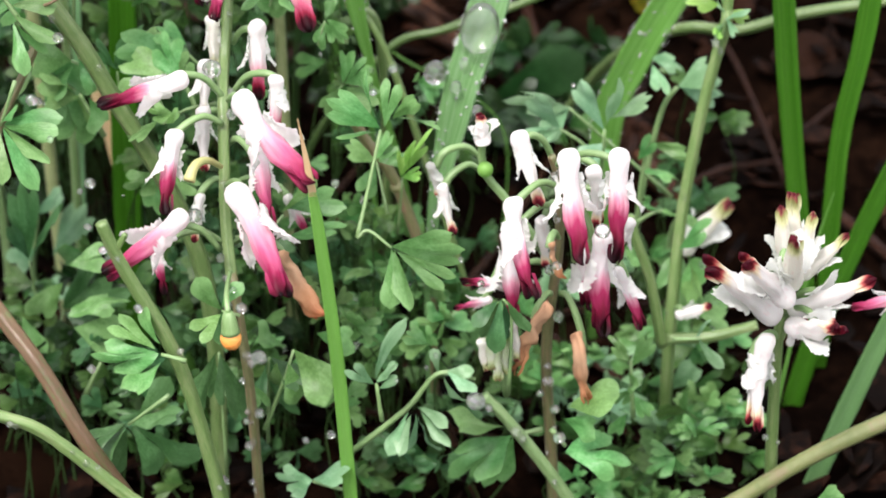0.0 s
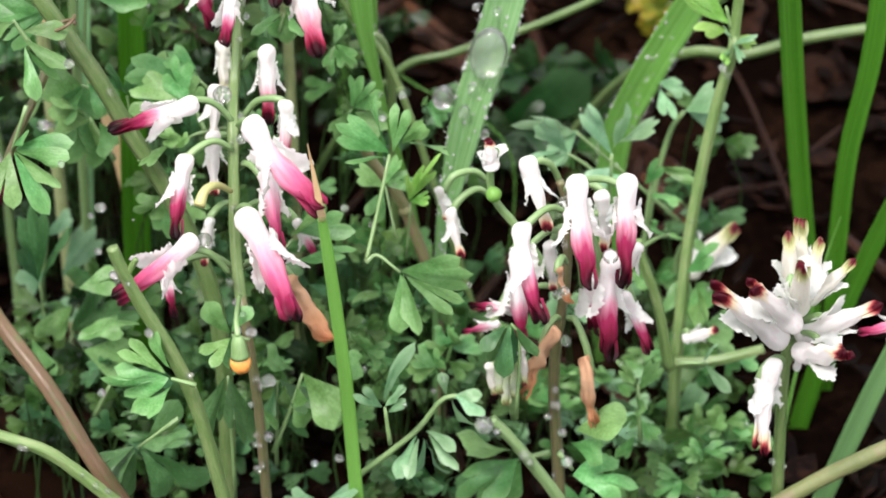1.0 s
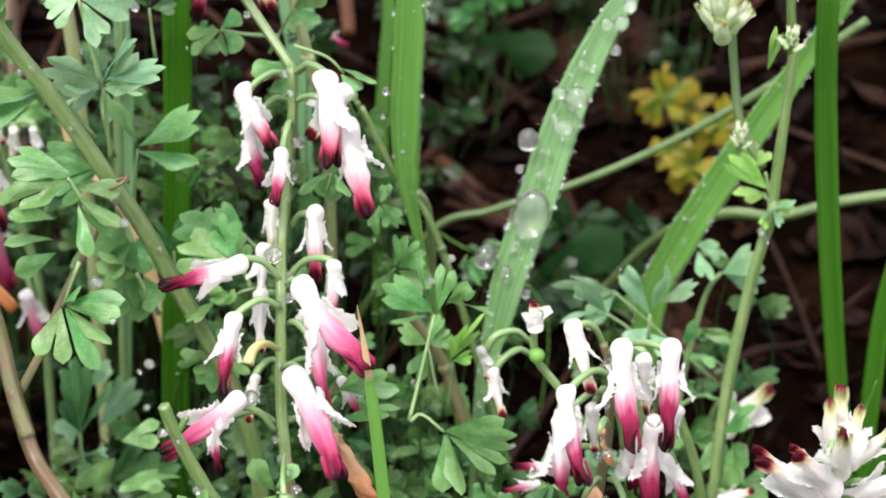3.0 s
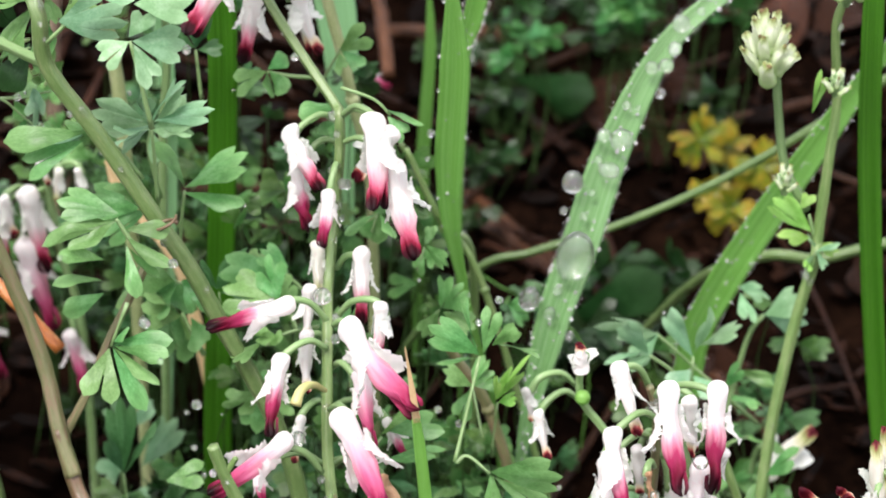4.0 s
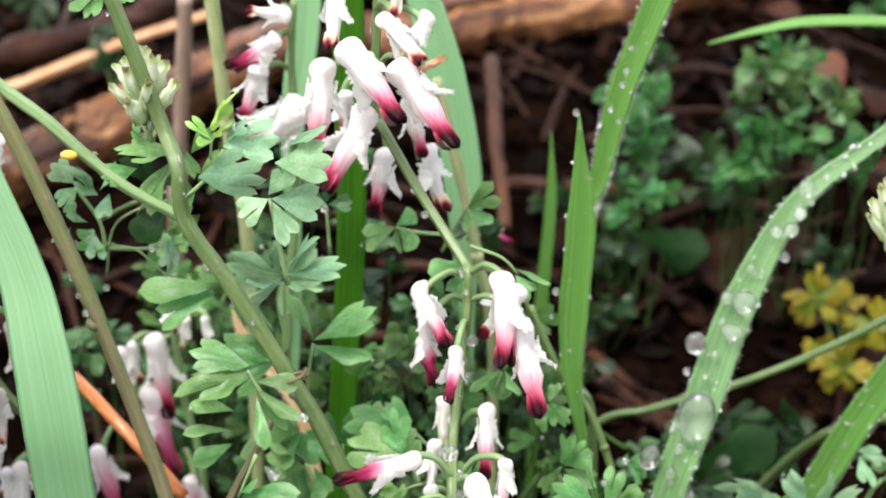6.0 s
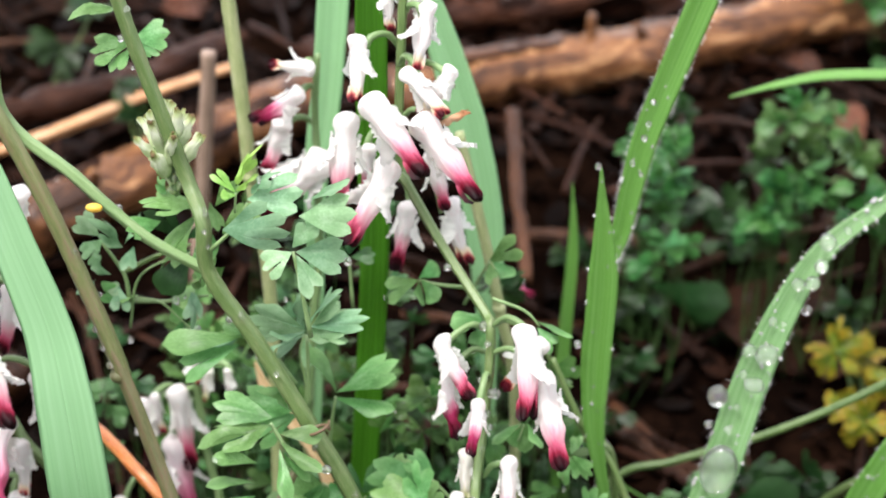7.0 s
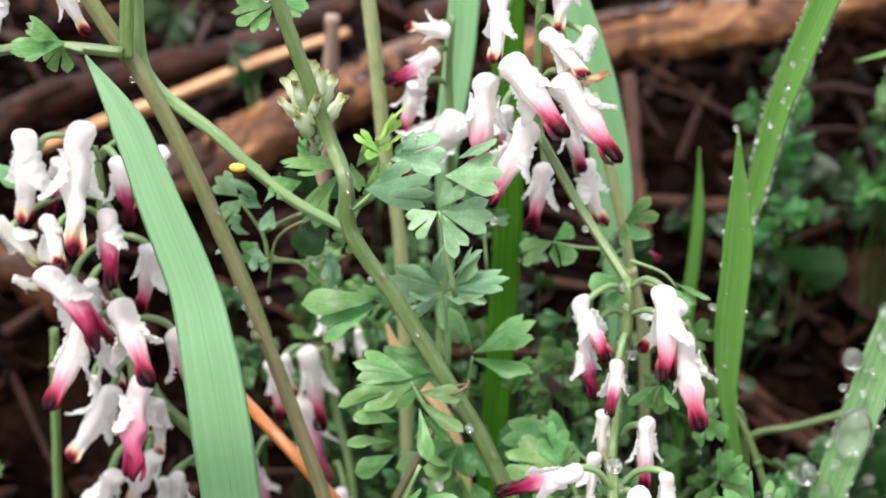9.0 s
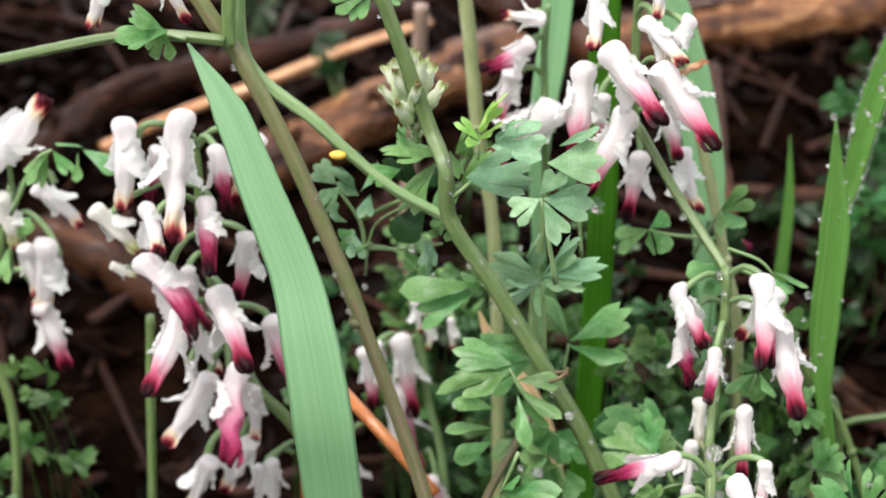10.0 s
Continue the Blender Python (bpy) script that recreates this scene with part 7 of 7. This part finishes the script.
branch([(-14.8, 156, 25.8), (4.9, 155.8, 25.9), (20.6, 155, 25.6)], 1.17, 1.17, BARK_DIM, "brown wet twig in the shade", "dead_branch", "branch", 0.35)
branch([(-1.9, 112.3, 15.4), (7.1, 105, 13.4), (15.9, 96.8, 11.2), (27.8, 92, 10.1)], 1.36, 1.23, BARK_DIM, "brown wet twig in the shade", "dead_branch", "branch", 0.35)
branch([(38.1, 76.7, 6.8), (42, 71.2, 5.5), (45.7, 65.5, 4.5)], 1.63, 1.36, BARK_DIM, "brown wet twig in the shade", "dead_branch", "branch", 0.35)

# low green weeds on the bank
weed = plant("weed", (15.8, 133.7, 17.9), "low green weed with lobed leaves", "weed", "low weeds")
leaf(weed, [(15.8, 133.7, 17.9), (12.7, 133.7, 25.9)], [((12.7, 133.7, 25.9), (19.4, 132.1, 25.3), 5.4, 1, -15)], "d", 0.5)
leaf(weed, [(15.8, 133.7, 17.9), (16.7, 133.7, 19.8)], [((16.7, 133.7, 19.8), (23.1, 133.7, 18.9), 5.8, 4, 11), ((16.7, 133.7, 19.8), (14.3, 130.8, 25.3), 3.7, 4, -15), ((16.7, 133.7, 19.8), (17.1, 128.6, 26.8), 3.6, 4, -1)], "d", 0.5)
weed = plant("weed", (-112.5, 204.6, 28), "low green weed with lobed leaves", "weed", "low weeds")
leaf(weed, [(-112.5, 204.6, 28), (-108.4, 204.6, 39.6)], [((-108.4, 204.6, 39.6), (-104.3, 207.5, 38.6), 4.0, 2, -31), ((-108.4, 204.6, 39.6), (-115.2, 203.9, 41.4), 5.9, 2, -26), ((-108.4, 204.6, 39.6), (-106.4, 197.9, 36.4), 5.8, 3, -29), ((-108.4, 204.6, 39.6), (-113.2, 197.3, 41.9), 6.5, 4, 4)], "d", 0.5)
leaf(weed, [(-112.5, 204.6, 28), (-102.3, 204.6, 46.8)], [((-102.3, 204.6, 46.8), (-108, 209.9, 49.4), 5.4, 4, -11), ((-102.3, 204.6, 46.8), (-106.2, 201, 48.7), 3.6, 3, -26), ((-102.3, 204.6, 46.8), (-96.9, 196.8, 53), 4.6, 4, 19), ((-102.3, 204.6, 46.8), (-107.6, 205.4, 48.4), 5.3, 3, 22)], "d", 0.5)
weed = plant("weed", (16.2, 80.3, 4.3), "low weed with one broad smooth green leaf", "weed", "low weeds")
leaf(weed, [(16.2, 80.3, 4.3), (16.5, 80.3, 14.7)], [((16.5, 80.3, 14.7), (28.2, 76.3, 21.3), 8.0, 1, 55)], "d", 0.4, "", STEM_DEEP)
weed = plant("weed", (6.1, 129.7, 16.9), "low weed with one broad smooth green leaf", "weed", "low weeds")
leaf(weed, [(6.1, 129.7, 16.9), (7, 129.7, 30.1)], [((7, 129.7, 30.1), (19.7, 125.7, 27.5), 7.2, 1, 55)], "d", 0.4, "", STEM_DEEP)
weed = plant("weed", (42, 113, 12), "yellowing weed with lobed leaves edged in orange", "weed", "low weeds")
for c, reach, turn in (((36.6, 111, 29), 5.2, 0.4), ((41, 113, 27), 4.2, 1.5), ((46, 112, 24), 4.8, 2.6), ((41.8, 109, 17.5), 5.0, 4.0), ((38.5, 110, 20), 3.6, 5.2)):
    leaf(weed, [(42, 113, 12), (0.5 * (c[0] + 42), c[1] + 2, 0.6 * c[2] + 5), c],
         [(c, (c[0] + reach * math.cos(turn + a), c[1] - 0.6, c[2] + reach * math.sin(turn + a)), 0.85 * reach, n, 20 * math.sin(3 * a)) for a, n in ((0, 5), (1.25, 3), (2.5, 4), (3.8, 3), (5.1, 4))], "a", 0.4, "", STEM_PALE)
weed = plant("weed", (39.4, 180.5, 26.9), "low green weed with lobed leaves", "weed", "low weeds")
leaf(weed, [(39.4, 180.5, 26.9), (33.9, 180.5, 33)], [((33.9, 180.5, 33), (37.8, 183.7, 34.5), 4.7, 2, -11), ((33.9, 180.5, 33), (31.7, 177.2, 37.2), 3.1, 2, 21)], "p", 0.5)
leaf(weed, [(39.4, 180.5, 26.9), (43.3, 180.5, 31.2)], [((43.3, 180.5, 31.2), (42.8, 183.8, 34.4), 4.9, 2, 11), ((43.3, 180.5, 31.2), (45.8, 175.4, 31.5), 3.1, 4, -25)], "p", 0.5)
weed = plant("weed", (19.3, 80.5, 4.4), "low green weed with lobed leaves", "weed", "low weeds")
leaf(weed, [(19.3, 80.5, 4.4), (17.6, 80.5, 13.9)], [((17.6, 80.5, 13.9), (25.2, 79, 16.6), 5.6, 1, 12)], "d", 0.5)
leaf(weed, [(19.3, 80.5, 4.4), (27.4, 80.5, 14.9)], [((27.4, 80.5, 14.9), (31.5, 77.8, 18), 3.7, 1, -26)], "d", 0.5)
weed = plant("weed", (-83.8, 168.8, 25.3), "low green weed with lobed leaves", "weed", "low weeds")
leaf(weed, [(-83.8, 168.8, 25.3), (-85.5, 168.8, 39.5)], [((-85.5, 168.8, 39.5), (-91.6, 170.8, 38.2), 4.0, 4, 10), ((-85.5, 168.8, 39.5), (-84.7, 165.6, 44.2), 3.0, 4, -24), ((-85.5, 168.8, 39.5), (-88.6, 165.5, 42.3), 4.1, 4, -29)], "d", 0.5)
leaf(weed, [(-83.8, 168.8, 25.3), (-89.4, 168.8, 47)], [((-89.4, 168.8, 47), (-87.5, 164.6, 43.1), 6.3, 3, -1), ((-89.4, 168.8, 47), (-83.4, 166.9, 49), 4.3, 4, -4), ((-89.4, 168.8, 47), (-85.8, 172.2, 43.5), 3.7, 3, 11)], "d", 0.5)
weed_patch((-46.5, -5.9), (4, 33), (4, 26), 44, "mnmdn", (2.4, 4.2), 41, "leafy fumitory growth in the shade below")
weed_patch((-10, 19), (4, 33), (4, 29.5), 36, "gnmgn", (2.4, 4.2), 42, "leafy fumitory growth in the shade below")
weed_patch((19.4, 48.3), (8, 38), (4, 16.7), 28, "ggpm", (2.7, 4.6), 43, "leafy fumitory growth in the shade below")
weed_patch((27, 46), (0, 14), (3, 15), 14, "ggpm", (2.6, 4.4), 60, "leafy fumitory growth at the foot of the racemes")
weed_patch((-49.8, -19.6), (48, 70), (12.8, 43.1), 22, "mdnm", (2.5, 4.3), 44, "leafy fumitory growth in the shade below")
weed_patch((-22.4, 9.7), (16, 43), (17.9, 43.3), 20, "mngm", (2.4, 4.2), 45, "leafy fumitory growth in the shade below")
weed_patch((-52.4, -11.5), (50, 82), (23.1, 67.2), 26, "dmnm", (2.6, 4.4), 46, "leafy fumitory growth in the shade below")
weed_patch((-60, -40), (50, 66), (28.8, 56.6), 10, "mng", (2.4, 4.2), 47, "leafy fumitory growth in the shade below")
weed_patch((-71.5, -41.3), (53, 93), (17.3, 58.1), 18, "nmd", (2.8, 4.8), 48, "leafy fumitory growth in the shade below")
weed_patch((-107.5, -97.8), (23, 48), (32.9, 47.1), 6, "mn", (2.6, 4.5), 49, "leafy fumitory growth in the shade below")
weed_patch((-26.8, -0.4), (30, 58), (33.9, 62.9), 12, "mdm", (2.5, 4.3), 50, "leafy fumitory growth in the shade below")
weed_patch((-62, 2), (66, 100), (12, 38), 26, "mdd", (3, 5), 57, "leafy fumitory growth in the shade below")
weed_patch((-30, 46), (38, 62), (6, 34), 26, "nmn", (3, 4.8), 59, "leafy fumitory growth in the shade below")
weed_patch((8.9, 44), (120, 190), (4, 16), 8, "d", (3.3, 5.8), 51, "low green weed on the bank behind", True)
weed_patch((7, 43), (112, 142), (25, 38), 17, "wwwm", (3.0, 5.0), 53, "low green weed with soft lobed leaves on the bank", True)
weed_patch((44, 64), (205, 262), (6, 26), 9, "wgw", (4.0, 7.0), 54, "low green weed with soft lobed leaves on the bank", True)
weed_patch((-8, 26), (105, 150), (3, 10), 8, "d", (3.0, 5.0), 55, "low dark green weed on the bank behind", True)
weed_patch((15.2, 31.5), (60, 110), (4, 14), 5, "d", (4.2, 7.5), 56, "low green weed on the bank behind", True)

# leaf litter and twigs
rnd = random.Random(8)
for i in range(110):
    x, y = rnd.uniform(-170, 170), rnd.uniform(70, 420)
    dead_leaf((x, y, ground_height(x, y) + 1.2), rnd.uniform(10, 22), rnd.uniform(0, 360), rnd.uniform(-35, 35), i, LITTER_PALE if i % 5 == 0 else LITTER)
for i in range(220):
    x, y = rnd.uniform(-180, 180), rnd.uniform(20, 420)
    a, s = rnd.uniform(-1.5, 1.5), rnd.uniform(8, 32)
    u, v = s * math.cos(a), s * math.sin(a)
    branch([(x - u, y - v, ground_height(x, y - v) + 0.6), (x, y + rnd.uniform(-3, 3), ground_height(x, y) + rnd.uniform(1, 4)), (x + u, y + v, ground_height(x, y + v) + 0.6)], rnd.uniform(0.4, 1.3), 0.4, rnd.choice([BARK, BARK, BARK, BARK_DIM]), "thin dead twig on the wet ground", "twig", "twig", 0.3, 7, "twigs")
debris(5200, 4)

# rain drops
drop((15.5, 22.7, 57.6), 4.39, 1.5, 12, 0.8)
drop((20.4, 27.4, 70.4), 2.67, 1, 12, 0.8)
drop((18.4, 27.7, 70.7), 1.68, 1, 12, 0.8)
drop((19.1, 26.3, 67), 2.39, 0.8, 12, 0.8)
drop((15, 25.8, 65.6), 2.53, 1.1, 12, 0.8)
drop((10.4, 21.6, 52.4), 2.55, 1.2, 12, 0.8)
drop((25.2, 30.2, 78.5), 1.80, 1, 12, 0.8)
drop((23.6, 30.2, 78.2), 1.53, 1, 12, 0.8)
drop((26.7, 31.8, 83), 2.08, 1, 12, 0.8)
drop((26.1, 30.9, 80.3), 1.67, 1, 12, 0.8)
drop((24.7, 29.4, 75.4), 1.25, 1, 12, 0.8)
drop((20.9, 29, 74), 0.97, 1, 12, 0.8)
drop((17.3, 25.7, 64.3), 0.84, 1, 12, 0.8)
drop((16.4, 24.9, 61.7), 0.99, 1, 12, 0.8)
drop((13.7, 22.2, 53.3), 1.00, 1, 12, 0.8)
drop((12.8, 21.2, 50.7), 1.28, 1.4, 12, 0.8)
drop((28.9, 32.4, 84.3), 0.96, 1, 12, 0.8)
drop((14.1, 25.1, 62.2), 0.99, 1, 12, 0.8)
drop((22.2, 28.9, 73.7), 0.69, 1, 12, 0.8)
drop((17.9, 27, 68), 0.99, 1, 12, 0.8)
drop((15.2, 20.5, 48.2), 1.14, 1.2, 12, 0.8)
drop((0.2, 28.5, 92.6), 0.82)
drop((5.2, 28.5, 96.2), 0.82)
drop((5.6, 28.5, 97.9), 0.70)
drop((4, 28.5, 93.1), 0.70)
drop((-1.4, 28.4, 70.1), 0.98)
drop((-1.8, 28.4, 66.8), 0.62)
drop((6, 28.5, 100.6), 0.70)
drop((5, 28.5, 91.8), 0.59)
drop((-10.7, -8.8, 70.1), 1.89)
drop((-28.9, -8.7, 66.3), 1.27)
drop((-25.6, -8.7, 73.4), 1.04)
drop((7.2, -8.9, 70.3), 0.84)
drop((1.1, -8.9, 56.9), 0.87)
drop((-10.3, -12.6, 44.1), 1.13)
drop((-8.8, -12.6, 43.8), 1.24)
drop((-7.3, -12.6, 37.5), 1.60)
drop((-13.5, -8.9, 52.8), 1.64)
drop((-24, -8.8, 56.6), 1.19)
drop((-0.1, -12.6, 27.1), 1.05)
drop((-2.8, -12.6, 26.3), 0.82)
drop((24.5, -12.6, 27), 1.40)
drop((16, -12.6, 47.2), 0.78)
drop((-12.1, -12.6, 20.5), 1.31)
drop((15.5, -12.6, 31.9), 2.08)
drop((23.7, -12.6, 49.5), 1.00)
drop((5.2, -8.9, 67.6), 0.74)
drop((-28.7, -12.6, 25.1), 0.94)
drop((28.2, -12.6, 53.8), 1.64)
drop((-25.1, -8.8, 55.6), 0.65)
drop((-23.9, -12.5, 53.7), 0.77)
drop((-52.2, 17.5, 89.9), 0.78)
drop((-46.3, 17.4, 78.8), 0.91)
drop((-51.8, 17.5, 73.5), 0.80)

dew()
# beads that cling to the wet stems
beads([(-8.3, -12.1, 18.6), (-8.7, -11.5, 33.1), (-9.6, -10.5, 43.7), (-10.1, -8.9, 45.8)], 16, 61, (0.5, 1.2), 0.55)
beads([(-10, -9.4, 45.1), (-10.7, -6, 49.6), (-10.9, -2.7, 55.7), (-11.1, 1, 61), (-11.6, 7.7, 62), (-11.1, 11.4, 68.4), (-10.6, 13.3, 75.6), (-10.7, 13.7, 79.3), (-11.3, 15.9, 79.7), (-16.6, 20.9, 85.4)], 14, 62, (0.5, 1.3), 0.7)
beads([(-9.6, -24, 18.5), (-11, -24, 29.4), (-13.1, -24, 41.9), (-15.1, -24, 48.9), (-17.7, -24, 55), (-19.2, -24, 58.9), (-20.1, -24, 61.9)], 7, 63, (0.4, 0.9), 0.8)
beads([(-10.9, -22.7, 17.4), (-20.5, -22.7, 26.6), (-26.3, -22.7, 33), (-29.5, -22.7, 35.9), (-32.8, -22.7, 37.3), (-39.1, -22.6, 39.7)], 6, 64, (0.4, 0.9), 0.7)
beads([(24, -3.3, 17.5), (23.1, -3.3, 31.8), (24.1, -3.3, 44.5), (24.1, -3.3, 53), (23.2, -3.3, 56.9)], 16, 65, (0.5, 1.3), 0.75)
beads([(-15.1, 5, 35.5), (-24.2, 5.2, 60.2), (-29.1, 5.2, 69.8), (-35.1, 5.3, 80.4), (-39.9, 5.3, 88.2), (-40.4, 5.3, 94.1), (-42.4, 8.4, 97.2), (-44.9, 8.4, 104.8), (-47.1, 8.4, 111.6), (-48.8, 8.4, 117.1), (-50.9, 8.4, 124.1)], 16, 66, (0.35, 0.8), 0.9)
beads([(38.6, 18.5, 20.6), (39.5, 21.8, 33.9), (41.6, 25, 47.4), (43.5, 26.1, 56.4), (43.7, 27.2, 58.4), (44.3, 28.3, 68.2), (44.7, 29.4, 74.9), (43.8, 29.4, 83.9), (44.6, 29.4, 88.1)], 9, 67, (0.35, 0.8), 0.7)
beads([(48.3, -8.1, 17.7), (47.6, -8.1, 33.5), (47.7, -8.1, 40.2), (48, -8.1, 46)], 6, 68, (0.4, 0.9), 0.7)
beads([(24.8, -8.3, 16.7), (19.1, -8.3, 25.8), (16.3, -8.3, 29.3)], 7, 69, (0.5, 1.3), 0.7)
beads([(-50.2, 7.4, 74.1), (-51.6, 7.5, 78.4), (-55.1, 7.8, 87.6), (-58.5, 8.1, 96), (-62.5, 8.4, 104.1), (-64.5, 8.4, 107.2), (-68.1, 8.4, 113.3), (-72.8, 8.4, 121.7)], 8, 70, (0.35, 0.8), 0.9)

# fruit and withered calyx
fruit = plant("fruit", (-8.9, -21.3, 46.3), "small round orange fruit hanging under a green calyx", "fruit")
bm = bmesh.new()
bmesh.ops.create_icosphere(bm, subdivisions=3, radius=1.08 * MM, matrix=Matrix.Translation(V((-8.9, -21.3, 46.3))) @ Matrix.Diagonal((1, 1, 1.12, 1)))
for v in bm.verts:
    v.co += v.normal * 0.07 * MM * noise.noise(v.co * 1500)
part("berry", bm, FRUIT, fruit)
bm = bmesh.new()
tube(bm, [V((-9.05, -20.9, 49.3)), V((-9, -21.1, 48.6)), V((-8.9, -21.3, 47.0))], 0.00050, 0.00098, 12)
part("calyx", bm, STEM_PALE, fruit)
bm = bmesh.new()
tube(bm, [V((-9.9, -11.2, 47.4)), V((-9.6, -16.2, 49.2)), V((-9.3, -19.6, 50.0)), V((-9.05, -20.9, 49.3))], 0.00022, 0.00030, 7)
part("fruit_stalk", bm, STEM_PALE, fruit)
bm = bmesh.new()
tube(bm, [V(p) for p in [(-10.9, -5.6, 56.7), (-11.9, -8.1, 59), (-12.9, -10.1, 59.6), (-13.4, -11.4, 58.6)]], 0.00028, 0.00062, 9)
part("calyx", bm, CALYX, shoot_a, "small yellow withered calyx")
flower(shoot_a, (-5.5, -6.9, 47), (-0.9, -10.2, 41), (-10.4, -4.4, 46.3), "dead", 1.1)
bm = bmesh.new()
bmesh.ops.create_icosphere(bm, subdivisions=3, radius=0.85 * MM, matrix=Matrix.Translation(V((16.3, -0.2, 53.2))))
part("green_fruit", bm, LEAF_YOUNG, shoot_c, "round green young fruit")
